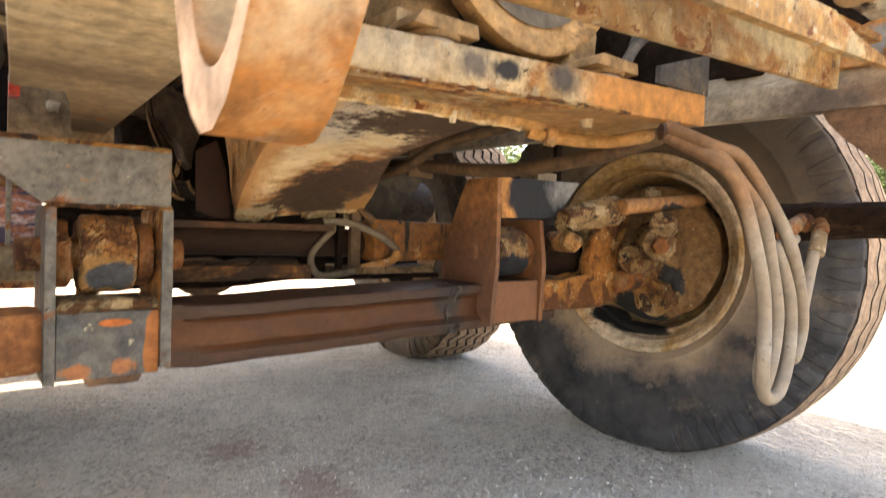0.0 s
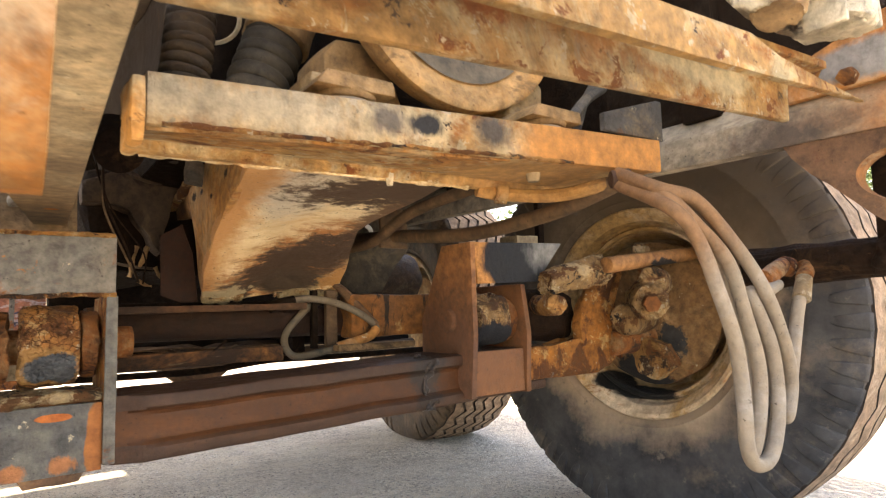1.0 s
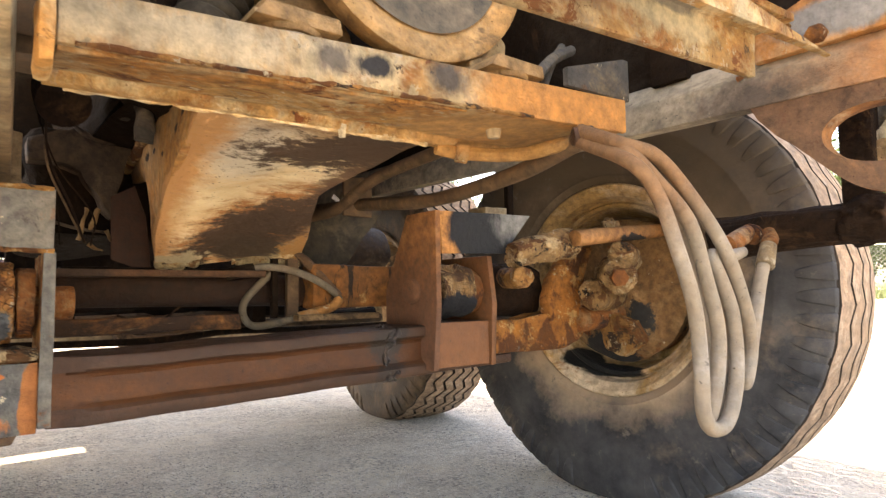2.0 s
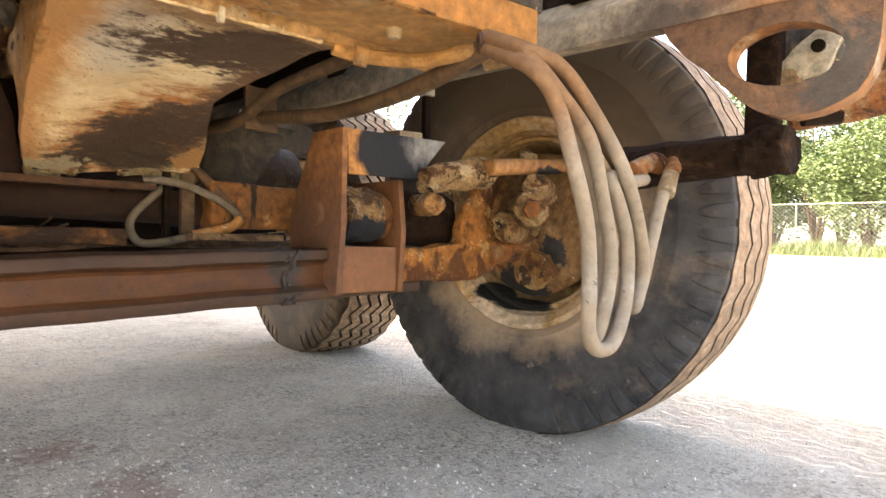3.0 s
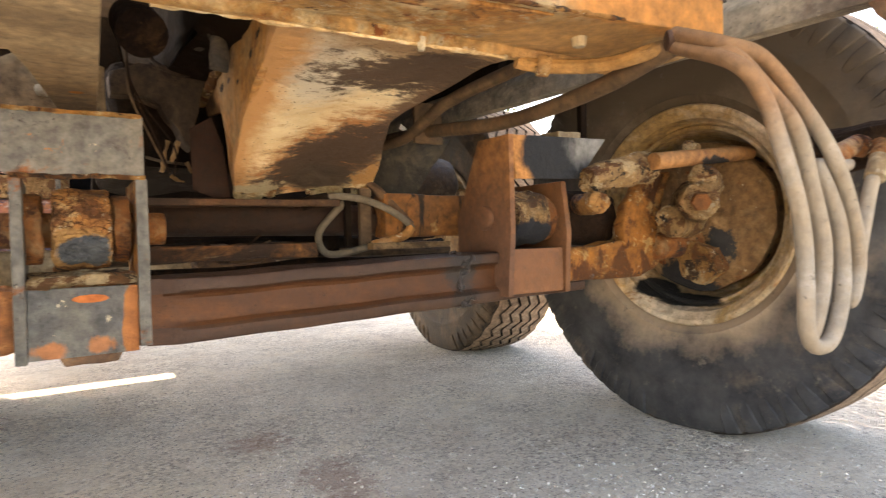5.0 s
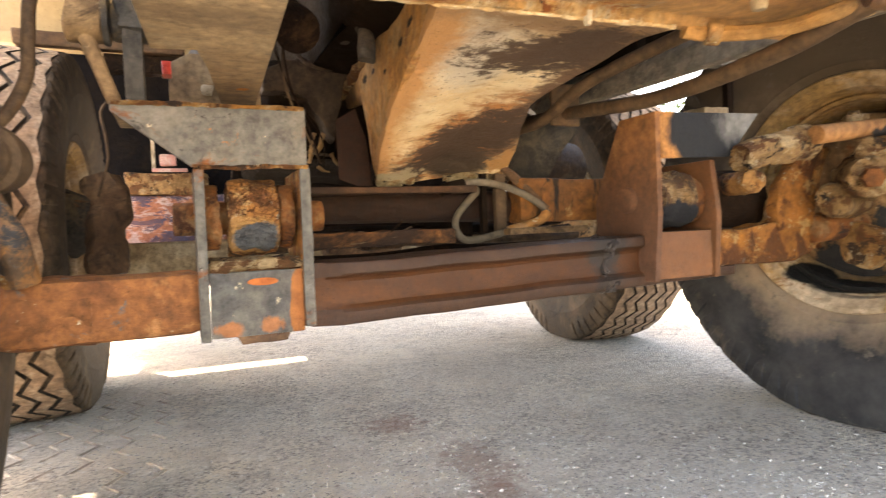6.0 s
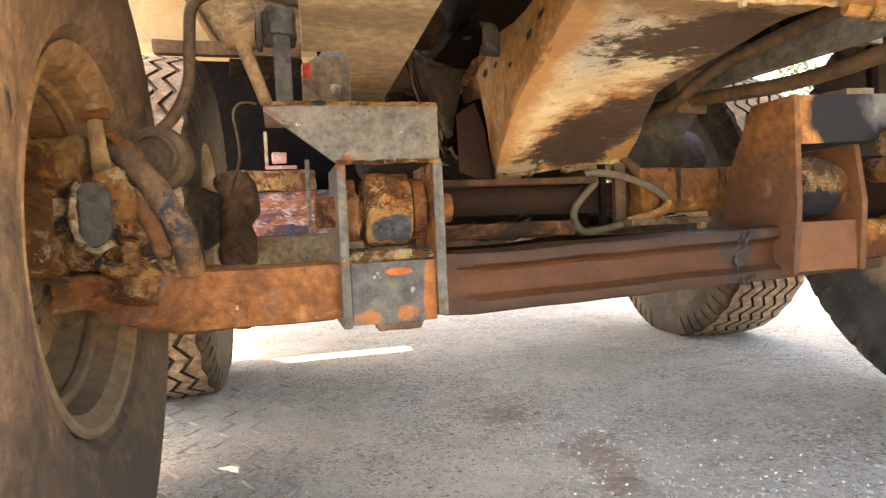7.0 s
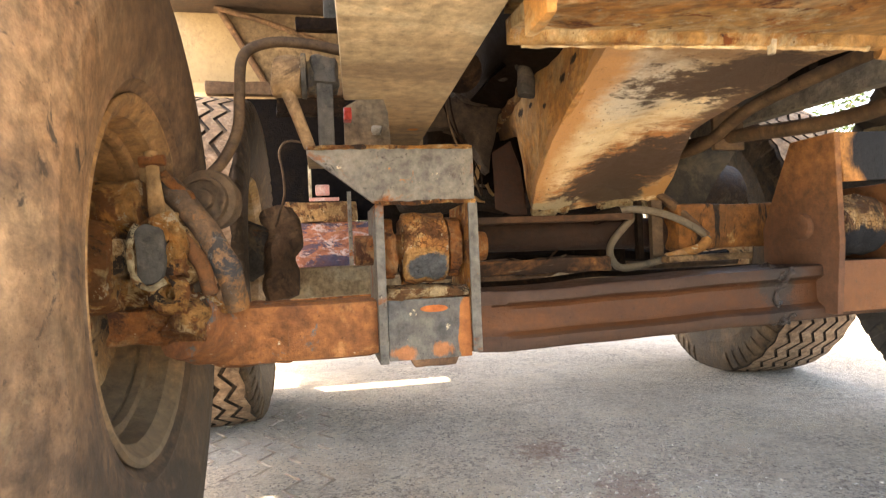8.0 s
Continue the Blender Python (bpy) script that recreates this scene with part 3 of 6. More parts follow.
    hm.operation = "MULTIPLY_ADD"
    nt.links.new(vo.outputs["Distance"], hm.inputs[0])
    hm.inputs[1].default_value = -0.35
    nt.links.new(noise_mask(nt, 55, 0.2, 0.85, 10, 0.85, seed=3), hm.inputs[2])
    hs = nt.nodes.new("ShaderNodeMath")
    hs.operation = "MULTIPLY_ADD"
    nt.links.new(noise_mask(nt, 12, 0.25, 0.75, 10, 0.75, seed=31), hs.inputs[0])
    hs.inputs[1].default_value = 1.6
    nt.links.new(hm.outputs[0], hs.inputs[2])
    bump(nt, bsdf, hs.outputs[0], 1.0, 0.035)
    return m


def rise(x, y):
    """Height of the yard: flat round the truck, rising gently to the verge beyond the fence."""
    k = min(1.0, max(0.0, (x - 9) / 11))
    return 0.42 * k * k * (3 - 2 * k)


ground_mat = ground_material()
bm = bmesh.new()
xs = [-900, -60, -10, -3, 6, 9] + [9 + 1.1 * k for k in range(1, 11)] + [24, 60, 900]
ys = [-900, -60, -8, 0, 8, 20, 60, 900]
grid = [[bm.verts.new((x, y, rise(x, y))) for y in ys] for x in xs]
for a, b in zip(grid, grid[1:]):
    for k in range(len(ys) - 1):
        bm.faces.new([a[k], b[k], b[k + 1], a[k + 1]])
ground = part("ground", bm, ground_mat)
tagged(ground, "dusty pale concrete yard with grit and tyre marks", "ground", kind="structure")

# grit lying about under the truck
rng = random.Random(4)
bm = bmesh.new()
HEAPS = [(0.75, 2.45, 0.22, 0.28), (0.95, 1.75, 0.20, 0.16), (1.15, 2.15, 0.25, 0.25), (0.60, 2.85, 0.20, 0.15), (1.6, 1.15, 0.30, 0.18), (0.95, 1.25, 0.25, 0.12)]
for k in range(24000):
    x, y = rng.uniform(-0.5, 3.0), 0.5 + 3.0 * rng.random() ** 1.4
    if k >= 14000:
        hx, hy, wx, wy = HEAPS[k % len(HEAPS)]
        x, y = rng.gauss(hx, wx), rng.gauss(hy, wy)
    r = 0.0017 + 0.0050 * rng.random() ** 5
    c = [(x + r * rng.uniform(0.6, 1.2) * math.cos(a), y + r * rng.uniform(0.6, 1.2) * math.sin(a), 0.0) for a in (0.3, 1.9, 3.3, 4.9)]
    add(bm, c + [(x + r * rng.uniform(-0.3, 0.3), y + r * rng.uniform(-0.3, 0.3), r * rng.uniform(0.35, 0.7))], [(0, 1, 4), (1, 2, 4), (2, 3, 4), (3, 0, 4)])
grit_mat, gnt, gb = nodes_of("mixed_grit")
gnt.links.new(mixed(gnt, gnt.nodes.new("ShaderNodeNewGeometry").outputs["Random Per Island"], (0.11, 0.095, 0.08), (0.68, 0.62, 0.54)), gb.inputs["Base Color"])
gb.inputs["Roughness"].default_value = 0.9
tagged(part("grit", bm, grit_mat), "loose pale grit scattered on the concrete", "grit", kind="stuff")


print_mat = layered("packed_tyre_print_dust", (0.33, 0.28, 0.225), [((0.50, 0.44, 0.36), 9, 0.46, 0.58, ONE, 2.0)], mottle=(0.8, 1.2))


def tracks(x0, count, y0, y1, seed, pitch=0.055, jog=0.014, length=0.055, high=0.0011):
    """Pressed zigzag tread prints: low ridges of packed dust."""
    rng = random.Random(seed)
    bm = bmesh.new()
    for i in range(count):
        x, y, side = x0 + pitch * i, y0, 1
        while y < y1:
            step = length * rng.uniform(0.9, 1.1)
            p, q = Vector((x - jog * side, y, 0)), Vector((x + jog * side, y + step, 0))
            if rng.random() < 0.8:
                w = Vector((0.008, 0, 0))
                up = Vector((0, 0, high * rng.uniform(0.7, 1.2)))
                add(bm, [p - w, p + w, q + w, q - w, p + up, q + up], [(0, 4, 5, 3), (1, 2, 5, 4), (0, 1, 4), (2, 3, 5)])
            y += step
            side = -side
    return bm


for k, (x0, n, y0, y1, *shape) in enumerate(((2.52, 6, -0.3, 1.1), (-0.44, 7, 1.55, 2.95, 0.10, 0.024, 0.075, 0.0035), (2.9, 5, -0.4, 2.2))):
    tagged(part("tyre_track", tracks(x0, n, y0, y1, k, *shape), print_mat), "faint zigzag tyre print pressed in the dust", "tyre print", kind="stuff")

# ---- trees and fence across the yard ----
def leaf_material(name, a, b):
    m, nt, bsdf = nodes_of(name)
    geo = nt.nodes.new("ShaderNodeNewGeometry")
    col = mixed(nt, geo.outputs["Random Per Island"], a, b)
    nt.links.new(col, bsdf.inputs["Base Color"])
    bsdf.inputs["Roughness"].default_value = 0.55
    return m


leaf_mats = [leaf_material("green_leaves", (0.028, 0.054, 0.015), (0.085, 0.135, 0.038)), leaf_material("yellow_green_leaves", (0.035, 0.062, 0.018), (0.108, 0.155, 0.046))]
bark_mat = layered("grey_brown_bark", (0.10, 0.075, 0.05), [((0.16, 0.13, 0.10), 9, 0.45, 0.6, (3, 3, 1), 2.0)])


def tree(x, y, h, w, seed, leaves=110, big=0.11):
    rng = random.Random(seed)
    z0 = rise(x, y) - 0.05
    t = thing("bush_tree", "bushy roadside tree with dense yellow-green leaves", "tree", "trees behind the fence", (x, y, z0))
    bm = bmesh.new()
    tips = []
    for k in range(6):
        a = k * 1.05 + rng.random()
        tip = Vector((math.cos(a) * w * rng.uniform(0.3, 0.7), math.sin(a) * w * rng.uniform(0.3, 0.7), h * rng.uniform(0.45, 0.95)))
        mid = tip * 0.5 + Vector((0, 0, 0.12 * h))
        rod((0, 0, 0.0), mid * 0.6, 0.07, 0.045, 7, 0, bm)
        rod(mid * 0.6, tip, 0.045, 0.012, 6, 0, bm)
        tips += [mid, tip]
    part("trunk", bm, bark_mat, t)
    bm = bmesh.new()
    clumps = [(p + Vector((rng.gauss(0, 0.3), rng.gauss(0, 0.3), rng.gauss(0, 0.3))), w * rng.uniform(0.22, 0.42)) for p in tips for _ in range(3)]
    clumps += [(Vector((rng.uniform(-w, w) * 0.8, rng.uniform(-w, w) * 0.8, rng.uniform(0.15, 0.6) * h)), w * rng.uniform(0.2, 0.35)) for _ in range(14)]
    for c, r in clumps:
        for _ in range(leaves):
            d = Vector((rng.gauss(0, 1), rng.gauss(0, 1), rng.gauss(0, 1)))
            p = c + d.normalized() * r * rng.random() ** 0.4
            u = Vector((rng.gauss(0, 1), rng.gauss(0, 1), rng.gauss(0, 0.6))).normalized()
            v = u.cross(Vector((rng.gauss(0, 1), rng.gauss(0, 1), rng.gauss(0, 1)))).normalized()
            l = big * rng.uniform(0.55, 1.2)
            add(bm, [p - u * l, p + v * l * 0.45, p + u * l, p - v * l * 0.45], [(0, 1, 2, 3)])
    part("crown", bm, leaf_mats[seed % 2], t)


for k in range(9):
    tree(22.6 + 1.3 * (k % 3), -1.0 + 1.75 * k, 4.6 + 1.5 * ((k * 7) % 5) / 4, 1.9, 20 + k, 300, 0.065)
for k in range(7):
    tree(27.5 + 0.8 * (k % 2), -1.0 + 2.4 * k, 7.5 + (k % 3), 2.6, 40 + k)
for k in range(8):
    tree(-9 + 4.6 * k, 27 + 1.5 * (k % 3), 5.0 + k % 3, 2.6, 60 + k)
for k in range(5):
    tree(12 + 2.6 * k, 20 - 1.2 * k, 5.5 + k % 2, 2.3, 80 + k)

# tall grass along the fence
rng = random.Random(9)
bm = bmesh.new()
for k in range(9000):
    x, y = 18.6 + 3.2 * rng.random() ** 0.8, rng.uniform(-2, 15)
    h, w, lean = rng.uniform(0.12, 0.5) * (1 + 0.5 * noise.noise(Vector((x * 0.7, y * 0.7, 0)))), 0.014, Vector((rng.gauss(0, 0.13), rng.gauss(0, 0.13), 0))
    b = Vector((x, y, rise(x, y) - 0.01))
    s = Vector((rng.gauss(0, 1), rng.gauss(0, 1), 0)).normalized() * w
    add(bm, [b - s, b + s, b + lean * 0.5 + Vector((0, 0, h * 0.6)) + s * 0.6, b + lean + Vector((0, 0, h)), b + lean * 0.5 + Vector((0, 0, h * 0.6)) - s * 0.6], [(0, 1, 2, 3, 4)])
grass_mat = leaf_material("dry_green_grass", (0.042, 0.07, 0.022), (0.115, 0.14, 0.055))
tagged(part("verge_grass", bm, grass_mat), "tall dry green grass along the fence", "grass", kind="stuff")

wire_mat = layered("galvanised_wire", (0.32, 0.32, 0.31), [((0.2, 0.19, 0.17), 9, 0.5, 0.6, ONE, 2.0)], rough=0.5, metal=0.5)
fence = thing("chain_link_fence", "galvanised chain-link fence with thin posts along the verge", "fence", at=(20.6, 6, 0.4))


def kept(name, bm, mat, parent, label="", angle=35):
    """A part whose mesh is given in the world's metres."""
    ob = part(name, bm, mat, parent, label, angle)
    off, o = Vector((0, 0, 0)), parent
    while o:
        off += o.location
        o = o.parent
    ob.data.transform(Matrix.Translation(-off))
    return ob


for k in range(7):
    kept("post", rod((20.6, -3 + 2.9 * k, 0.35), (20.6, -3 + 2.9 * k, 1.95), 0.025, seg=8, bevel=0), wire_mat, fence)
kept("top_rail", rod((20.6, -4, 1.93), (20.6, 16, 1.93), 0.018, seg=8, bevel=0), wire_mat, fence)
bm = bmesh.new()
for k in range(170):
    for sgn in (-1, 1):
        y0 = -4 + 0.12 * k
        rod((20.6 + 0.004 * sgn, y0 - sgn * 0.78, 0.36), (20.6 + 0.004 * sgn, y0 + sgn * 0.78, 1.92), 0.0028, seg=3, bevel=0, bm=bm)
tagged(kept("wire_mesh", bm, wire_mat, fence), kind="stuff")


# ---- wheels ----
def tyre_profile(R):
    half = [(0.350, 0.150), (0.385, 0.176), (0.392, 0.184), (0.40, 0.182), (0.43, 0.192), (0.48, 0.202), (0.52, 0.2065), (0.545, 0.2080), (0.550, 0.2095), (0.556, 0.2080), (0.60, 0.2055), (0.635, 0.200), (0.675, 0.191), (R - 0.022, 0.183)]
    return [(r, -a) for r, a in half] + [(R - 0.017, -0.172), (R - 0.015, 0.0), (R - 0.017, 0.172)] + [(r, a) for r, a in half[::-1]]


def tread_ribs(R, zig, periods, ribs=4, half=0.180, groove=0.010):
    """Zigzag ribs round the tyre, one mesh each."""
    made = []
    n = periods * 2
    width = 2 * half / ribs
    for i in range(ribs):
        bm = bmesh.new()
        rings = []
        for k in range(n):
            ang = 6.28318530718 * k / n
            shift = zig if k % 2 else -zig
            a0 = -half + i * width + groove / 2 + shift * (1.0 if i > 0 else 0.3)
            a1 = -half + (i + 1) * width - groove / 2 + shift * (1.0 if i < ribs - 1 else 0.3)
            crown = lambda a: R - 0.012 * (a / half) ** 2
            ring = [(a0, R - 0.022), (a0 + 0.002, crown(a0)), (a1 - 0.002, crown(a1)), (a1, R - 0.022)]
            rings.append([bm.verts.new((a, r * math.cos(ang), r * math.sin(ang))) for a, r in ring])
        for k in range(n):
            p, q = rings[k], rings[(k + 1) % n]
            for j in range(3):
                f = bm.faces.new([p[j], p[j + 1], q[j + 1], q[j]])
                f.material_index = 0 if j == 1 else 1
        made.append(bm)
    return made


def flattened(bm, z):
    for v in bm.verts:
        k = min(1.0, max(0.0, (-v.co.z - 0.40) / 0.3))
        v.co.z *= 1 + 0.018 * k * k
        v.co.x *= 1 + 0.06 * k * k
        if v.co.z < -z:
            v.co.x *= 1 + 0.35 * (-z - v.co.z)
            v.co.z = -z + 0.02 * min(0.0, v.co.z + z)
    return bm


def build_wheel(at, turn, inner, label, zig=0.016, periods=40, rubber=None, recess=0.0, paint=None):
    """inner: -1 where the side towards the chassis is at -x, else 1."""
    R = 0.712
    w = thing("truck_wheel", label, "wheel", "truck wheels", at)
    w.rotation_euler = (0, 0, radians(turn))
    rubber = rubber or rubber_mat
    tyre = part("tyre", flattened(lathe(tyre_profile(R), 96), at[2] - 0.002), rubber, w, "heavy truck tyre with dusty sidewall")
    for bm in tread_ribs(R, zig, periods, 6 if zig > 0.017 else 4, groove=0.014 if zig > 0.020 else 0.011):
        part("tread_rib", flattened(bm, at[2] - 0.002), [tread_mat, groove_mat], tyre, "", 25)
    paint_of_rim = paint or rim_mat
    for k in range(64 if paint is None else 0):
        ang = 6.28318530718 * (k + 0.5) / 64
        if 0.69 * math.cos(ang) < -(at[2] - 0.03):
            continue
        b = bmesh.new()
        add(b, [(inner * x, y, z) for x, y, z in ((0.184, -0.012, 0.590), (0.184, 0.012, 0.590), (0.174, 0.026, 0.698), (0.174, -0.026, 0.698), (0.2045, -0.010, 0.594), (0.2045, 0.010, 0.594), (0.2075, 0.019, 0.640), (0.2075, -0.019, 0.640), (0.1910, 0.025, 0.692), (0.1910, -0.025, 0.692))],
            [(0, 1, 5, 4), (4, 5, 6, 7), (7, 6, 8, 9), (9, 8, 2, 3), (0, 4, 7, 9, 3), (1, 2, 8, 6, 5), (0, 3, 2, 1)])
        bmesh.ops.bevel(b, geom=b.edges[:], offset=0.004, segments=1, affect="EDGES", clamp_overlap=True)
        part("shoulder_lug", flattened(moved(b, Matrix.Rotation(ang, 4, "X")), at[2] - 0.002), rubber, tyre)
    s = inner
    c = -s * recess
    rim = lathe([(r, a + c) for r, a in [(0.348, s * 0.150), (0.362, s * 0.160), (0.366, s * 0.170), (0.360, s * 0.176), (0.348, s * 0.172), (0.338, s * 0.158), (0.322, s * 0.146),
                 (0.316, s * 0.10), (0.300, s * 0.085), (0.288, s * 0.08), (0.283, s * 0.05), (0.27, s * 0.0), (0.262, -s * 0.06), (0.20, -s * 0.10), (0.05, -s * 0.10)]], 72)
    rim = part("rim", rim, paint_of_rim, w, "dusty painted steel wheel rim")
    part("lock_ring", lathe([(0.300, s * 0.088), (0.308, s * 0.100), (0.300, s * 0.110), (0.290, s * 0.104), (0.288, s * 0.088)], 64), paint_of_rim, rim)
    outer = lathe([(0.348, -s * 0.150), (0.362, -s * 0.165), (0.350, -s * 0.172), (0.322, -s * 0.146), (0.30, -s * 0.10), (0.262, -s * 0.06)], 64)
    part("outer_flange", outer, paint_of_rim, rim)
    drum = lathe([(0.0, s * 0.075), (0.10, s * 0.075), (0.13, s * 0.06), (0.20, s * 0.055), (0.222, s * 0.06), (0.235, s * 0.045), (0.235, -s * 0.06), (0.2, -s * 0.08)], 56)
    part("brake_drum", lumpy(drum, 0.006, 14, 0), drum_mat, w, "rusty brake drum with oily patches")
    return w


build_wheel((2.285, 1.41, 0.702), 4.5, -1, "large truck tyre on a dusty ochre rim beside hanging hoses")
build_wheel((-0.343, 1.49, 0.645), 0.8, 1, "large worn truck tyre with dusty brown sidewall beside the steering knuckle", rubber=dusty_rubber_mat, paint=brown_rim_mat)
build_wheel((2.42, 3.10, 0.70), -4, -1, "second-axle truck tyre with chunky dusty zigzag tread", 0.019, 36, rubber=brown_rubber_mat)
build_wheel((-0.292, 3.02, 0.69), -0.8, 1, "second-axle truck tyre, tread thick with pale dust", 0.021, 30, rubber=far_rubber_mat)

# ---- front axle ----
axle = thing("front_axle", "brown and orange steel beam axle with two welded pivot brackets", "axle", at=(0.95, 1.5, 0.52))


def beam_section():
    """I-beam forging: web between two flanges, slightly tilted along its length."""
    bm = bmesh.new()
    prof = [(1.415, 0.0), (1.60, 0.0), (1.60, 0.022), (1.535, 0.034), (1.535, 0.096), (1.60, 0.108), (1.60, 0.130), (1.420, 0.131), (1.408, 0.128), (1.405, 0.122), (1.405, 0.105),
            (1.411, 0.100), (1.423, 0.095), (1.428, 0.087), (1.428, 0.050), (1.423, 0.040), (1.412, 0.033), (1.405, 0.026), (1.405, 0.008), (1.408, 0.002)]
    xs = [0.50 + 0.029 * k for k in range(41)]
    rings = []
    for x in xs:
        z0 = 0.452 + (x - 0.5) * 0.030
        draw = 0.040 * min(1.0, max(0.0, (0.565 - x) / 0.055))
        rings.append([bm.verts.new((x, max(y, 1.405 + draw), z0 + z + 0.0026 * noise.noise(Vector((x * 8.0, z * 9.0, 2.0))))) for y, z in prof])
    n = len(prof)
    for a, b in zip(rings, rings[1:]):
        for k in range(n):
            f = bm.faces.new([a[k], a[(k + 1) % n], b[(k + 1) % n], b[k]])
            f.material_index = 1 if 11 <= k <= 15 else 0
    bm.faces.new(rings[0])
    bm.faces.new(rings[-1][::-1])
    return bm


web_mat = layered("orange_brown_web_paint", (0.070, 0.027, 0.011), [((0.098, 0.038, 0.014), 2.6, 0.48, 0.66, (0.35, 1, 2), 8.0), ((0.085, 0.042, 0.026), 3, 0.52, 0.68, (0.35, 1, 1), 4.0)], rough=0.6, relief=0.4, mottle=(0.7, 1.25), gloss=0.25, spots=[((0.285, -0.1, 0.06), (0.045, 0.2, 0.095), (0.026, 0.019, 0.015), 2.4, 0.5, ONE, 30)])
kept("beam", beam_section(), [brown_mat, web_mat], axle, "brown forged I-beam", 28)
beam_end_mat = layered("rusty_orange_beam_paint", (0.32, 0.132, 0.055), [((0.17, 0.07, 0.035), 4, 0.5, 0.62, ONE, 2.0), (GREY, 7, 0.60, 0.64, ONE, 5.0), ((0.45, 0.22, 0.10), 8, 0.58, 0.66, ONE, 8.0)], chips=0.02)
kept("beam_end", lumpy(box(-0.03, 0.30, 1.472, 1.60, 0.452, 0.580, 0.030), 0.004, 14, 2), beam_end_mat, axle, "orange painted beam end")
# left pivot bracket
LB = kept("pivot_bracket", prism([(0.15, 0.903), (0.505, 0.903), (0.505, 0.782), (0.285, 0.782), (0.15, 0.885)], "y", 1.446, 1.458, 0.003), grey_mat, axle, "worn grey welded bracket plate")
for nm, b, mt in (("side_plate", box(0.286, 0.305, 1.446, 1.64, 0.44, 0.781, 0.003), grey_mat), ("side_plate", lumpy(box(0.488, 0.508, 1.450, 1.64, 0.455, 0.781, 0.003), 0.004, 22, 3), fork_mat), ("plate_edge", lumpy(box(0.4875, 0.5085, 1.440, 1.449, 0.455, 0.781, 0.002), 0.002, 30, 3), grey_mat),
                  ("lower_plate", box(0.306, 0.487, 1.452, 1.464, 0.445, 0.575, 0.003), layered("lower_grey_plate", (0.125, 0.123, 0.115), [((0.20, 0.185, 0.155), 6, 0.45, 0.64, ONE, 1.0), (OIL, 14, 0.62, 0.68, ONE, 6.0)], rough=0.6, chips=0.03, spots=[((-0.545, -0.04, 0.033), (0.03, 0.03, 0.007), (0.50, 0.15, 0.05), 0.5), ((-0.61, -0.04, -0.06), (0.024, 0.03, 0.013), (0.38, 0.16, 0.075), 2.4, 0.4), ((-0.53, -0.04, -0.055), (0.022, 0.03, 0.016), (0.38, 0.16, 0.075), 2.4, 0.4), ((-0.47, -0.04, -0.02), (0.022, 0.03, 0.08), (0.34, 0.13, 0.05), 0.7)])), ("top_plate", box(0.15, 0.505, 1.459, 1.66, 0.889, 0.903, 0.003), dust_mat),
                  ("pivot_bush", lumpy(rod((0.350, 1.54, 0.685), (0.446, 1.54, 0.685), 0.080, seg=28, bevel=0.006), 0.010, 34, 3), layered("rusty_bush_left", (0.46, 0.20, 0.07), [((0.58, 0.36, 0.17), 13, 0.54, 0.60, ONE, 2.0), ((0.16, 0.06, 0.025), 14, 0.50, 0.56, ONE, 5.0), ((0.04, 0.028, 0.02), 16, 0.60, 0.63, ONE, 9.0)], cracks=85, relief=1.0, relief_scale=26, relief_size=0.03, chips=0.06, spots=[((-0.56, -0.04, 0.120), (0.058, 0.06, 0.044), (0.46, 0.25, 0.10), 0.9, 0.2, ONE, 30), ((-0.55, -0.04, 0.118), (0.044, 0.06, 0.033), (0.10, 0.105, 0.11), 0.9, 0.15, ONE, 24), ((-0.60, -0.04, 0.085), (0.02, 0.05, 0.02), (0.45, 0.24, 0.09), 0.6)])),
                  ("pivot_pin", rod((0.245, 1.54, 0.685), (0.55, 1.54, 0.685), 0.034, bevel=0.006), rusty_mat)):
    kept(nm, b, mt, LB)
kept("bottom_wedge", lumpy(prism([(0.352, 0.446), (0.46, 0.452), (0.45, 0.430), (0.362, 0.428)], "y", 1.455, 1.50, 0.003), 0.003, 30, 2), eye_mat, LB, "rusty steel wedge")
for pts in ([(0.287, 1.445, 0.783), (0.36, 1.444, 0.781), (0.43, 1.445, 0.784), (0.504, 1.444, 0.782)], [(0.152, 1.444, 0.900), (0.27, 1.445, 0.902), (0.39, 1.444, 0.901), (0.503, 1.445, 0.902)]):
    kept("edge_rust", lumpy(tube(pts, 0.0045, 8, 12), 0.003, 60, 0), crust_mat, LB, "thin rusty edge")
kept("rust_ledge", crusty(box(0.308, 0.486, 1.455, 1.56, 0.577, 0.600, 0.006), 0.012, 6), tan_crust_mat, LB, "crumbled rust lying in the bracket")
# right pivot bracket
bracket_mat = layered("orange_brown_plate_paint", (0.165, 0.074, 0.036), [((0.22, 0.105, 0.05), 4, 0.5, 0.64, ONE, 2.0), ((0.09, 0.05, 0.035), 5, 0.52, 0.66, ONE, 5.0)], rough=0.6, relief=0.5, mottle=(0.75, 1.25))
RB = kept("pivot_bracket", prism([(1.363, 0.915), (1.71, 0.924), (1.60, 0.806), (1.37, 0.80)], "y", 1.360, 1.374, 0.003), layered("orange_cap_paint", (0.46, 0.22, 0.085), [((0.40, 0.17, 0.06), 6, 0.5, 0.62, ONE, 4.0)], grime=0.0, spots=[((0.645, -0.14, 0.345), (0.20, 0.03, 0.10), (0.018, 0.019, 0.021), 0.35), ((0.735, -0.14, 0.38), (0.10, 0.03, 0.06), (0.19, 0.185, 0.17), 1.2, 0.8)]), axle, "orange bracket cap with black patch")
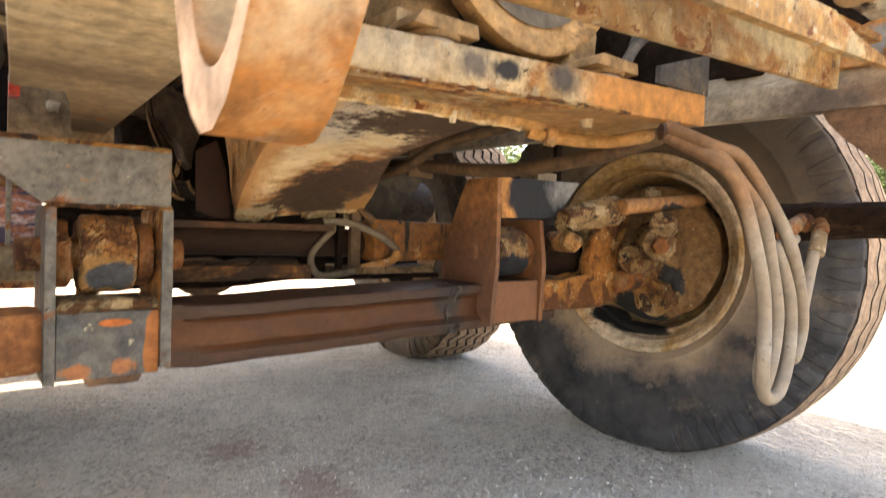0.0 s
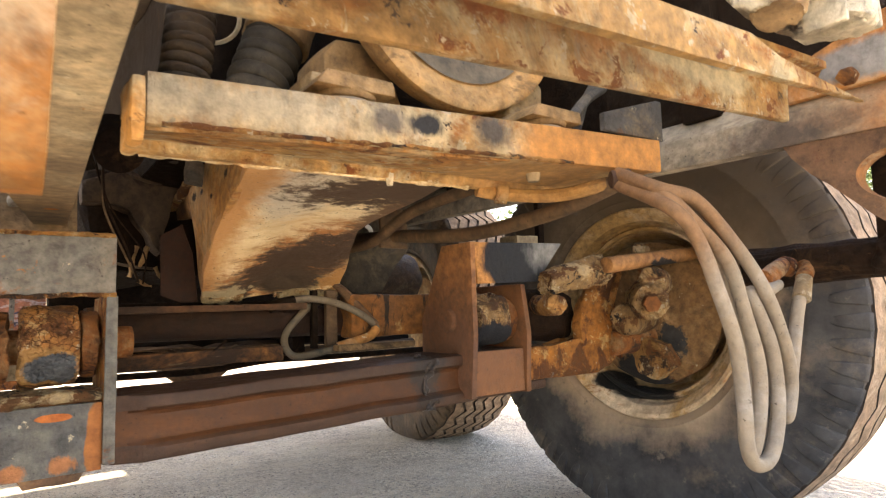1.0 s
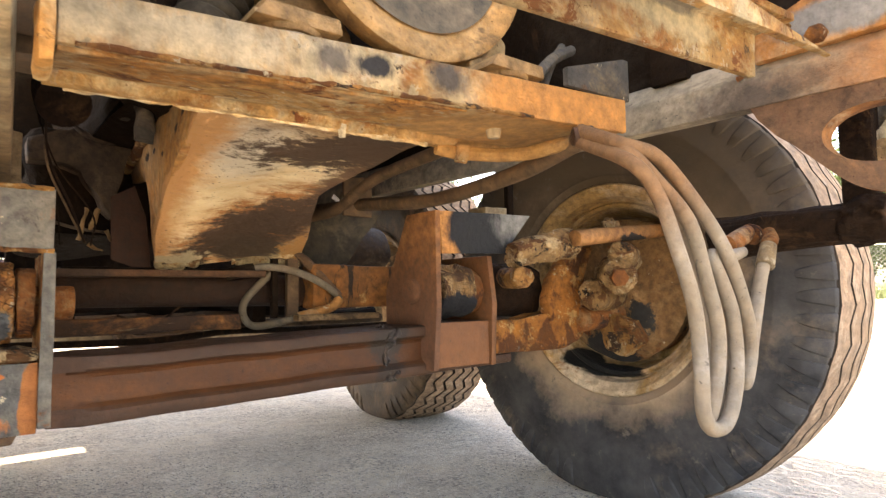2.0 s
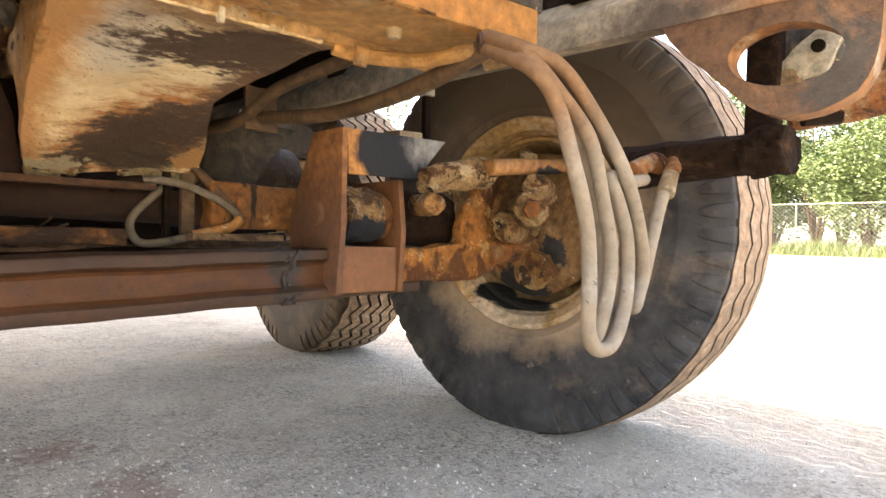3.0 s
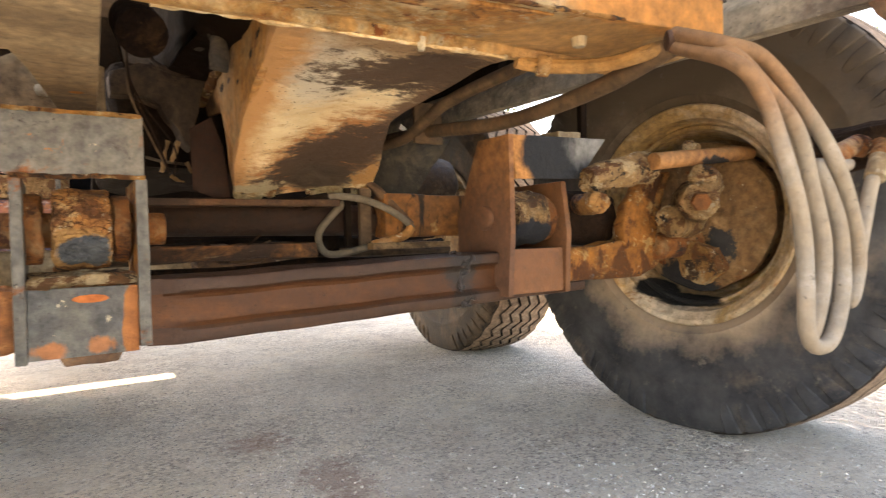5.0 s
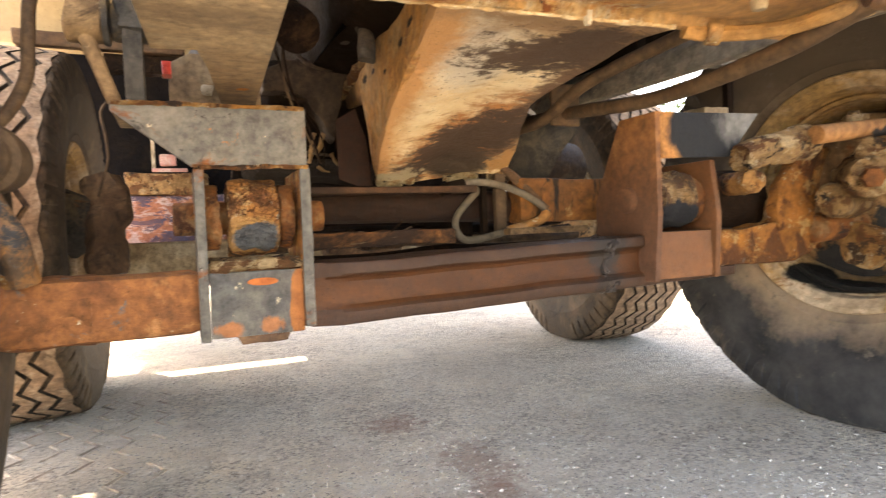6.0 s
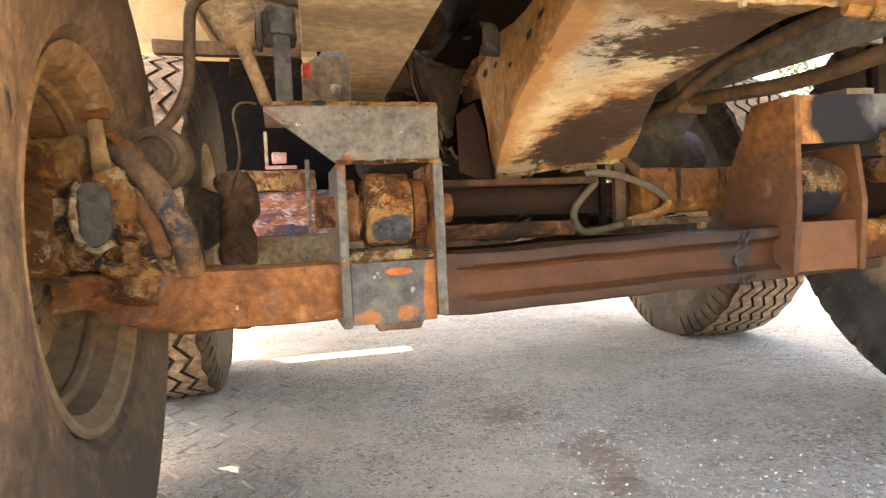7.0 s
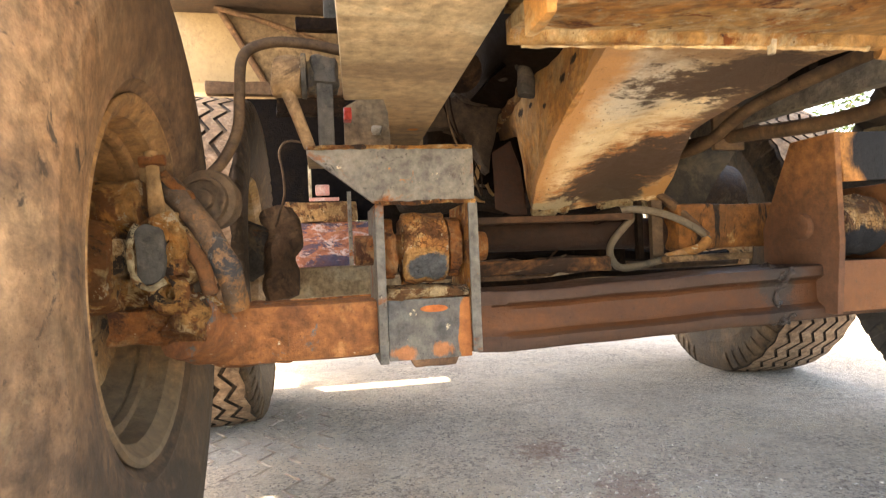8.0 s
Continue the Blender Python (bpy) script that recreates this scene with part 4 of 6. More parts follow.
for nm, b, mt in (("side_plate", prism([(1.49, 0.915), (1.355, 0.915), (1.355, 0.66), (1.37, 0.49), (1.60, 0.49), (1.60, 0.70)], "x", 1.345, 1.362, 0.003), cap_mat),
                  ("side_plate", prism([(1.60, 0.80), (1.38, 0.80), (1.36, 0.66), (1.37, 0.49), (1.60, 0.49)], "x", 1.548, 1.566, 0.003), bracket_mat),
                  ("lower_plate", box(1.363, 1.547, 1.376, 1.388, 0.495, 0.615, 0.003), bracket_mat),
                  ("pivot_bush", lumpy(rod((1.40, 1.46, 0.70), (1.515, 1.46, 0.70), 0.075, seg=28, bevel=0.006), 0.012, 34, 3), layered("rusty_bush_right", (0.36, 0.21, 0.095), [((0.50, 0.35, 0.19), 14, 0.50, 0.58, ONE, 2.0), (DARK_RUST, 16, 0.50, 0.56, ONE, 5.0), ((0.03, 0.022, 0.018), 12, 0.60, 0.63, ONE, 9.0)], cracks=105, relief=1.0, relief_scale=26, relief_size=0.03, chips=0.06, spots=[((0.50, -0.1, 0.118), (0.09, 0.09, 0.050), (0.022, 0.024, 0.028), 1.0, 0.15)])),
                  ("pivot_pin", lumpy(rod((1.328, 1.46, 0.70), (1.60, 1.46, 0.70), 0.034, bevel=0.008), 0.002, 30, 0), cap_mat)):
    kept(nm, b, mt, RB)

for sx, side in ((1.382, 1), (1.532, 1)):
    kept("bush_washer", lumpy(rod((sx - 0.014, 1.46, 0.70), (sx + 0.014, 1.46, 0.70), 0.066, seg=20, bevel=0.004), 0.006, 35, 1), rusty_mat, RB)
for sx in (0.318, 0.467):
    kept("bush_washer", lumpy(rod((sx - 0.014, 1.54, 0.685), (sx + 0.014, 1.54, 0.685), 0.068, seg=20, bevel=0.004), 0.008, 35, 1), rusty_mat, LB)
weld_mat = layered("oily_black_weld", (0.030, 0.022, 0.018), [((0.09, 0.055, 0.04), 30, 0.50, 0.60, ONE, 2.0), ((0.16, 0.14, 0.12), 45, 0.62, 0.66, ONE, 5.0)], rough=0.4, gloss=0.7, relief=1.0, relief_scale=90, relief_size=0.006)
for k, x in enumerate((1.232, 1.250)):
    ring = [(1.47, 0.611), (1.425, 0.609), (1.405, 0.601), (1.407, 0.588), (1.424, 0.575), (1.428, 0.552), (1.424, 0.518), (1.408, 0.503), (1.404, 0.490), (1.412, 0.480), (1.46, 0.478)]
    kept("weld_bead", lumpy(tube([(x + 0.010 * math.sin(5 * z * 40 + k), y, z - 0.006) for y, z in ring], 0.0040, 8, 9), 0.012, 70, 0), weld_mat, axle, "lumpy oily black weld bead")

# ---- right steering knuckle ----
knuckle = thing("steering_knuckle", "rusty cast steering knuckle with arms and ball joints at the wheel", "steering knuckle", "steering knuckles", (1.9, 1.4, 0.65))
kept("fork", crusty(prism([(1.58, 0.612), (1.79, 0.612), (1.86, 0.64), (1.96, 0.66), (2.0, 0.61), (2.0, 0.565), (1.96, 0.53), (1.892, 0.512), (1.58, 0.514)], "y", 1.395, 1.47, 0.014), 0.004, 3), fork_mat, knuckle, "rusty orange fork forging")
kept("fork_arm", crusty(prism([(1.815, 0.60), (1.806, 0.676), (1.822, 0.73), (1.885, 0.803), (1.950, 0.842), (2.035, 0.845), (1.982, 0.755), (1.952, 0.68), (1.97, 0.61)], "y", 1.385, 1.425, 0.012), 0.005, 3), fork_mat, knuckle, "rusty rising fork arm")
kept("fork_rib", lumpy(prism([(1.925, 0.70), (1.945, 0.70), (2.015, 0.835), (1.995, 0.838)], "y", 1.372, 1.396, 0.004), 0.003, 30, 2), crust_mat, knuckle)
kept("upper_joint", crusty(rod((1.60, 1.33, 0.80), (1.83, 1.30, 0.845), 0.036, 0.045, 18, 0.006), 0.012, 4), tan_crust_mat, knuckle)
kept("joint_cap", crusty(rod((1.615, 1.30, 0.735), (1.66, 1.42, 0.735), 0.032, 0.034, 16, 0.006), 0.005, 3), crust_mat, knuckle)
kept("tie_rod", rod((1.78, 1.25, 0.850), (2.24, 1.24, 0.898), 0.025, 0.023, 18, 0.004), tie_mat, knuckle, "orange tie rod with a bare black patch")
kept("boss", crusty(rod((1.895, 1.185, 0.735), (2.08, 1.34, 0.745), 0.054, 0.066, 18, 0.012), 0.009, 4), tan_crust_mat, knuckle)
kept("boss_neck", crusty(rod((1.93, 1.20, 0.80), (2.10, 1.30, 0.80), 0.040, 0.05, 16, 0.012), 0.008, 3), tan_crust_mat, knuckle)
kept("boss_nut", rod((1.868, 1.160, 0.730), (1.895, 1.185, 0.733), 0.026, 0.028, 6, 0.003), rusty_mat, knuckle)
kept("lower_boss", crusty(rod((1.90, 1.29, 0.683), (2.12, 1.38, 0.69), 0.046, 0.06, 20, 0.018), 0.008, 3), tan_crust_mat, knuckle)
kept("spindle", lumpy(rod((1.95, 1.395, 0.605), (2.15, 1.385, 0.61), 0.042, 0.046, 18, 0.008), 0.008, 24, 2), rusty_mat, knuckle)
# dark backing lump added where the gap behind the fork lies in shade
kept("king_pin_housing", lumpy(rod((1.585, 1.54, 0.705), (1.85, 1.54, 0.70), 0.075, 0.095, 20, 0.012), 0.016, 20, 2), grime_mat, knuckle, "dark king pin housing that fills the shaded gap behind the fork")
kept("stud", lumpy(rod((2.015, 1.30, 0.870), (2.015, 1.30, 0.932), 0.018, 0.015, 14, 0.004), 0.004, 40, 1), tan_crust_mat, knuckle)
kept("stud_nut", lumpy(rod((2.015, 1.30, 0.895), (2.015, 1.30, 0.918), 0.033, 0.031, 6, 0.004), 0.004, 40, 1), tan_crust_mat, knuckle, "crusted stud nut")

# first two spots are bare patches, the last blackens the bottom edge
kept("backing_plate", lumpy(moved(lathe([(0.0, 0.0), (0.17, 0.0), (0.225, 0.01), (0.252, 0.03), (0.252, 0.06)], 40), Matrix.Translation((2.175, 1.40, 0.70)) @ Matrix.Rotation(radians(4.5), 4, "Z")), 0.012, 12, 0), layered("tan_backing_plate", (0.27, 0.155, 0.075), [((0.42, 0.275, 0.15), 5, 0.50, 0.64, ONE, 5.0), (RUST, 9, 0.58, 0.64, ONE, 8.0)], relief=0.8, relief_size=0.01, chips=0.02, spots=[((0.25, -0.085, -0.045), (0.09, 0.055, 0.06), (0.040, 0.039, 0.038), 2.0, 0.3, ONE, 22), ((0.25, 0.055, -0.155), (0.09, 0.075, 0.055), (0.030, 0.030, 0.030), 1.8, 0.3, ONE, 22), ((0.24, 0.06, -0.20), (0.1, 0.16, 0.06), (0.022, 0.022, 0.023), 0.8)]), knuckle, "dusty backing plate with black bare patches and a blackened bottom edge")
kept("lower_arm", crusty(prism([(1.27, 0.60), (1.36, 0.62), (1.40, 0.57), (1.37, 0.50), (1.30, 0.48), (1.24, 0.53)], "x", 2.06, 2.12, 0.01), 0.007, 3), crust_mat, knuckle)
# ---- left steering knuckle ----
knuckle2 = thing("steering_knuckle", "rust-caked steering knuckle with brake chamber and grey arm", "steering knuckle", "steering knuckles", (-0.1, 1.44, 0.6))
kept("elbow", lumpy(tube([(0.10, 1.535, 0.515), (0.04, 1.535, 0.515), (-0.03, 1.52, 0.518), (-0.075, 1.48, 0.535), (-0.095, 1.44, 0.55)], 0.068, 20, 6), 0.008, 22, 0), beam_end_mat, knuckle2)
kept("elbow_crust", crusty(tube([(-0.055, 1.478, 0.575), (-0.085, 1.435, 0.565), (-0.095, 1.415, 0.530)], 0.040, 14, 6), 0.01, 1), crust_mat, knuckle2, "pale crumbling crust")
kept("king_pin", crusty(box(-0.235, -0.10, 1.425, 1.50, 0.518, 0.586, 0.012), 0.01, 5), rusty_mat, knuckle2)
kept("knuckle_plate", crusty(box(-0.26, -0.095, 1.44, 1.52, 0.588, 0.645, 0.012), 0.01, 5), crust_mat, knuckle2)
kept("arm", lumpy(tube([(-0.125, 1.47, 0.825), (-0.105, 1.455, 0.806), (-0.070, 1.45, 0.762), (-0.038, 1.45, 0.708), (-0.012, 1.455, 0.648), (0.0, 1.475, 0.575)], 0.026, 16, 7), 0.003, 30, 0), arm_mat, knuckle2, "dark grey curved steel arm worn to orange")
kept("arm_flange", lumpy(tube([(-0.128, 1.435, 0.770), (-0.095, 1.43, 0.722), (-0.062, 1.43, 0.672), (-0.045, 1.44, 0.610)], 0.015, 14, 6), 0.004, 30, 0), layered("rust_brown_flange", (0.17, 0.076, 0.034), [((0.25, 0.12, 0.055), 9, 0.5, 0.62, ONE, 2.0), ((0.09, 0.05, 0.03), 8, 0.54, 0.64, ONE, 5.0)]), knuckle2, "orange-brown worn inner flange")
kept("slack_adjuster", lumpy(prism([(-0.168, 0.738), (-0.150, 0.750), (-0.122, 0.745), (-0.112, 0.725), (-0.113, 0.66), (-0.122, 0.640), (-0.150, 0.632), (-0.164, 0.645)], "y", 1.372, 1.40, 0.010), 0.003, 30, 2), slack_mat, knuckle2, "grey rounded slack adjuster")
kept("slack_edge", lumpy(tube([(-0.160, 1.373, 0.748), (-0.172, 1.373, 0.720), (-0.171, 1.373, 0.665), (-0.160, 1.373, 0.638), (-0.138, 1.373, 0.628), (-0.115, 1.373, 0.640)], 0.0058, 8, 8), 0.004, 60, 0), lip_mat, knuckle2, "pale chipped edge")
kept("slack_rim", lumpy(prism([(-0.176, 0.745), (-0.150, 0.760), (-0.110, 0.755), (-0.100, 0.725), (-0.100, 0.66), (-0.112, 0.630), (-0.150, 0.622), (-0.172, 0.64)], "y", 1.395, 1.435, 0.008), 0.007, 40, 2), crust_mat, knuckle2, "pale rusted rim")
kept("adjuster_crust", crusty(tube([(-0.118, 1.39, 0.765), (-0.100, 1.395, 0.73), (-0.096, 1.395, 0.69), (-0.100, 1.395, 0.65)], 0.020, 14, 7), 0.012, 1), crust_mat, knuckle2, "crumbling tan rust crust")
kept("adjuster_curl", lumpy(moved(lathe([(0.032, -0.02), (0.042, 0.0), (0.032, 0.02), (0.020, 0.02), (0.016, 0.0), (0.020, -0.02), (0.032, -0.02)], 28), Matrix.Translation((-0.115, 1.402, 0.615)) @ Matrix.Rotation(radians(75), 4, "Z")), 0.008, 34, 0), crust_mat, knuckle2)
kept("adjuster_core", crusty(rod((-0.12, 1.43, 0.69), (-0.12, 1.50, 0.69), 0.060, 0.07, 18, 0.008), 0.007, 3), tan_crust_mat, knuckle2)
lever = rod((-0.141, 1.41, 0.888), (-0.131, 1.41, 0.745), 0.0115, 0.017, 14, 0.004)
for v in lever.verts:
    v.co.y = 1.41 + (v.co.y - 1.41) * 0.6
kept("lever", lumpy(lever, 0.004, 40, 3), warm_mat, knuckle2, "pale flaking lever")
kept("lever_pin", rod((-0.162, 1.41, 0.868), (-0.115, 1.41, 0.872), 0.011, bevel=0.002), rusty_mat, knuckle2)
kept("bolt_rod", lumpy(tube([(-0.125, 1.42, 0.848), (-0.105, 1.435, 0.825), (-0.088, 1.45, 0.805)], 0.010, 12, 5), 0.003, 50, 0), rusty_mat, knuckle2)
kept("bolt_washer", moved(lathe([(0.010, -0.004), (0.017, -0.004), (0.018, 0.004), (0.010, 0.004), (0.010, -0.004)], 20), Matrix.Translation((-0.086, 1.445, 0.800)) @ Matrix.Rotation(radians(60), 4, "Z")), rusty_mat, knuckle2)
kept("dark_boss", crusty(rod((-0.275, 1.47, 0.79), (-0.160, 1.44, 0.785), 0.052, 0.050, 20, 0.014), 0.008, 3), crust_mat, knuckle2, "dark rusty boss")
kept("brake_chamber", lumpy(moved(lathe([(0.0, -0.006), (0.021, -0.006), (0.023, 0.006), (0.042, 0.007), (0.0425, -0.002), (0.049, -0.002), (0.050, 0.014), (0.064, 0.016), (0.066, 0.030), (0.060, 0.07), (0.0, 0.08)], 40), Matrix.Translation((-0.066, 1.50, 0.803)) @ Matrix.Rotation(radians(78), 4, "Z")), 0.003, 30, 0), layered("dusty_brown_chamber", (0.095, 0.064, 0.042), [((0.16, 0.11, 0.07), 7, 0.48, 0.62, ONE, 2.0), ((0.06, 0.055, 0.048), 8, 0.54, 0.62, ONE, 5.0)], relief=0.8), knuckle2, "dusty brown ringed brake chamber")
kept("hub_box", crusty(box(-0.255, -0.195, 1.40, 1.46, 0.652, 0.722, 0.008), 0.005, 4), tan_crust_mat, knuckle2)
kept("hub", lumpy(rod((-0.38, 1.45, 0.67), (-0.21, 1.45, 0.67), 0.12, 0.085, 24, 0.012), 0.012, 18, 2), crust_mat, knuckle2)

# ---- chassis ----
chassis = thing("chassis_frame", "tan and rust-stained welded truck chassis frame above the axle", "chassis", at=(0.95, 1.5, 1.0))
kept("side_beam", prism([(0.172, 0.42), (0.392, 0.42), (0.449, 1.86), (0.374, 1.86), (0.322, 1.44), (0.306, 1.32), (0.226, 1.345)], "z", 0.972, 1.30, 0.006), layered("cream_dusty_beam", (0.54, 0.42, 0.265), [((0.62, 0.52, 0.35), 5, 0.50, 0.62, (1, 2, 2), 5.0), ((0.42, 0.19, 0.07), 16, 0.66, 0.69, ONE, 9.0)], grime=0.15, chips=0.01, spots=[((-0.65, 0.38, 0.0), (0.6, 0.62, 0.6), (0.34, 0.235, 0.14), 1.8, 1.0, (0.5, 2.2, 1), 6), ((-0.65, 0.25, 0.0), (0.12, 0.16, 0.6), (0.20, 0.15, 0.10), 2.0, 1.0, (0.5, 2.4, 1), 8), ((-0.6, -0.35, 0.0), (0.2, 0.05, 0.6), (0.26, 0.19, 0.12), 2.2, 0.8, (0.5, 2.4, 1), 8), ((-0.55, 0.1, 0.0), (0.012, 0.012, 0.6), (0.48, 0.19, 0.05), 0.8, 0.3)]), chassis, "dusty beige box beam")
grey_beam = prism([(1.47, 1.008), (1.51, 1.008), (1.51, 1.112), (1.502, 1.112), (1.47, 1.066)], "y", 0.276, 3.6, 0.003)
for v in grey_beam.verts:
    v.co.z += 0.020 * max(0.0, v.co.y - 0.8)
kept("side_beam", grey_beam, layered("dusty_warm_grey_beam", (0.21, 0.185, 0.15), [((0.36, 0.30, 0.22), 5, 0.46, 0.6, (1, 0.4, 1), 2.0), ((0.10, 0.08, 0.06), 4, 0.50, 0.62, (1, 0.5, 1), 5.0), ((0.24, 0.14, 0.075), 5, 0.58, 0.70, ONE, 8.0)], chips=0.02, spots=[((0.48, -1.22, 0.05), (0.2, 0.20, 0.1), (0.27, 0.13, 0.06), 1.2, 0.9), ((0.42, -0.72, -0.02), (0.08, 0.05, 0.03), (0.42, 0.41, 0.38), 1.6, 0.6), ((0.45, -0.9, 0.03), (0.1, 0.12, 0.05), (0.07, 0.055, 0.045), 1.6, 0.8)]), chassis, "grey dusty longitudinal beam")


def tilted(bm, x_end, dy, dz):
    for v in bm.verts:
        v.co.y += dy * (v.co.x - x_end)
        v.co.z += dz * (v.co.x - x_end)
    return bm


cap_orange_mat = layered("orange_stained_plate", (0.58, 0.30, 0.11), [((0.62, 0.46, 0.26), 9, 0.50, 0.62, ONE, 2.0), ((0.20, 0.10, 0.045), 22, 0.62, 0.66, ONE, 5.0)])
rail_bm = tilted(prism([(0.75, 1.047), (0.75, 0.986), (0.758, 0.985), (0.762, 0.990), (0.945, 0.982), (0.951, 0.966), (0.965, 0.964), (0.965, 1.000), (0.762, 1.020), (0.762, 1.036), (0.95, 1.036), (0.95, 1.047)],
                       "x", 0.445, 1.335, 0.0015), 1.352, -0.06, 0.036)
for v in rail_bm.verts:
    back = min(1.0, max(0.0, (v.co.y + 0.06 * (v.co.x - 1.352) - 0.77) / 0.18))
    if v.co.z < 1.01:
        v.co.z -= 0.036 * (v.co.x - 1.352) * back
        v.co.y -= 0.022 * back * min(1.0, (1.352 - v.co.x) / 0.9)
rail = kept("cross_rail", rail_bm, rail_mat, chassis, "chipped tan and orange channel rail")
scale_bm = tilted(lumpy(box(0.448, 0.98, 0.766, 0.944, 0.9835, 0.988, 0.0), 0.004, 22, 5), 1.352, -0.06, 0.036)
for v in scale_bm.verts:
    back = min(1.0, max(0.0, (v.co.y + 0.06 * (v.co.x - 1.352) - 0.77) / 0.18))
    v.co.z -= 0.036 * (v.co.x - 1.352) * back
    v.co.y -= 0.022 * back * (1.352 - v.co.x) / 0.9
kept("rust_scale", scale_bm, layered("bright_flaking_rust", (0.52, 0.25, 0.09), [((0.62, 0.44, 0.25), 9, 0.48, 0.60, ONE, 2.0), ((0.16, 0.06, 0.028), 12, 0.55, 0.62, ONE, 5.0), ((0.45, 0.42, 0.36), 14, 0.62, 0.66, ONE, 8.0)], relief=1.0, relief_size=0.012, chips=0.04), rail, "rust-caked underside")
kept("edge_crust", tilted(lumpy(tube([(0.46, 0.7495, 0.9875), (0.70, 0.7495, 0.9868), (0.92, 0.7495, 0.988), (1.10, 0.7495, 0.987)], 0.0032, 7, 40), 0.003, 60, 0), 1.352, -0.06, 0.036), crust_mat, rail, "flaking pale lower edge")
kept("lip_scale", lumpy(tube([(0.47, 1.000, 0.9665), (0.65, 0.9885, 0.9660), (0.86, 0.976, 0.9650), (1.03, 0.966, 0.9645)], 0.0042, 8, 30), 0.0035, 70, 0), layered("pale_flaking_lip", (0.52, 0.36, 0.19), [((0.66, 0.54, 0.36), 16, 0.48, 0.58, (1, 1, 1), 2.0), ((0.24, 0.10, 0.04), 14, 0.58, 0.62, ONE, 5.0)], relief=0.8), rail, "pale flaking flange lip")
kept("end_plate", lumpy(box(0.428, 0.444, 0.800, 0.880, 0.930, 1.008, 0.006), 0.003, 20, 2), cap_orange_mat, rail, "orange-stained end plate")
kept("bolt", rod((0.862, 0.973, 0.975), (0.862, 0.973, 0.953), 0.009, 0.006, 6, 0.001), white_mat, rail, "bright worn bolt")
kept("rivet", rod((1.10, 0.86, 0.985), (1.10, 0.86, 0.962), 0.015, 0.011, 16, 0.004), dust_mat, rail)
kept("conduit", tube([(1.06, 0.975, 0.964), (1.107, 0.955, 0.956), (1.17, 0.87, 0.945), (1.21, 0.78, 0.955)], 0.013, 10, 6), ochre_mat, rail)
kept("conduit_clip", rod((1.095, 0.96, 0.957), (1.115, 0.948, 0.954), 0.019, seg=14, bevel=0.003), rail_mat, rail)
upper = kept("cross_rail", tilted(prism([(0.515, 1.021), (0.527, 1.021), (0.527, 1.088), (0.527, 1.100), (0.455, 1.100), (0.455, 1.088), (0.515, 1.088)], "x", 0.40, 1.338, 0.002), 1.338, 0.0, 0.066), rail_mat, chassis, "rust-pitted tan angle rail")
kept("cross_rail", lumpy(prism([(0.40, 0.962), (0.72, 0.984), (1.04, 1.006), (1.368, 1.031), (1.10, 1.038), (1.03, 1.052), (0.72, 1.034), (0.40, 1.012)], "y", 0.418, 0.430, 0.002), 0.002, 12, 1), rail_mat, chassis, "dusty tan flat rail")
# plain sheet added to fill the dark space above the beam
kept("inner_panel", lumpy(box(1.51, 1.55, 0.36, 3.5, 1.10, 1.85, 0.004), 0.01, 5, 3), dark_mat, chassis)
kept("rail_tie", prism([(1.28, 0.79), (1.325, 0.80), (1.474, 0.915), (1.474, 1.00), (1.28, 0.86)], "z", 1.012, 1.044, 0.003), rail_mat, chassis)
kept("front_lug", lumpy(prism([(0.575, 1.09), (0.575, 1.150), (0.50, 1.172), (0.42, 1.20), (0.30, 1.225), (0.30, 1.09)], "x", 1.466, 1.50, 0.004), 0.003, 12, 2), layered("orange_lug_paint", (0.44, 0.20, 0.075), [((0.47, 0.33, 0.20), 6, 0.50, 0.62, ONE, 1.0), (RUST, 12, 0.56, 0.63, ONE, 4.0)], chips=0.02, spots=[((0.52, -1.06, 0.13), (0.1, 0.085, 0.032), (0.21, 0.20, 0.185), 0.9, 0.3)]), chassis, "orange lug worn to grey")
for y, z in ((0.525, 1.135), (0.47, 1.105)):
    kept("lug_bolt", lumpy(rod((1.447, y, z), (1.468, y, z), 0.014, 0.016, 6, 0.003), 0.004, 40, 1), fork_mat, chassis, "rusty bolt head")
kept("stay", box(1.745, 1.770, 1.49, 1.51, 0.925, 1.10, 0.003), dark_mat, chassis)
kept("stay_arm", box(1.49, 1.775, 1.48, 1.52, 1.085, 1.115, 0.004), grey_mat, chassis)
kept("spacer", lumpy(box(1.60, 1.69, 1.44, 1.52, 0.915, 0.955, 0.004), 0.004, 25, 2), dust_mat, chassis)
kept("gusset", prism([(1.18, 1.046), (1.356, 1.048), (1.356, 1.128), (1.34, 1.128), (1.18, 1.078)], "y", 0.756, 0.768, 0.003), dark_grey_mat, chassis, "grey gusset plate")
# closed deck sheet added to shade the ground; its slot makes the sun streak
DECK = 2.1
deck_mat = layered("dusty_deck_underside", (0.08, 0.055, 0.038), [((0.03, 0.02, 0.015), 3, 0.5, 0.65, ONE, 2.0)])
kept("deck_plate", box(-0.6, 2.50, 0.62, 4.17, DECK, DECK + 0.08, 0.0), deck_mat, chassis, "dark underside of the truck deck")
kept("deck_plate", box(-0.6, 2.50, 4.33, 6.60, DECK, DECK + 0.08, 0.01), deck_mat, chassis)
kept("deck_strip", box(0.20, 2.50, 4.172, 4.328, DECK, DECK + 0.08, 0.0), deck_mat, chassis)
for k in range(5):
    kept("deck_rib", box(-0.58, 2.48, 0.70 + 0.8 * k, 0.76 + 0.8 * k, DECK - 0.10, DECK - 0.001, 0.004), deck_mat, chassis)
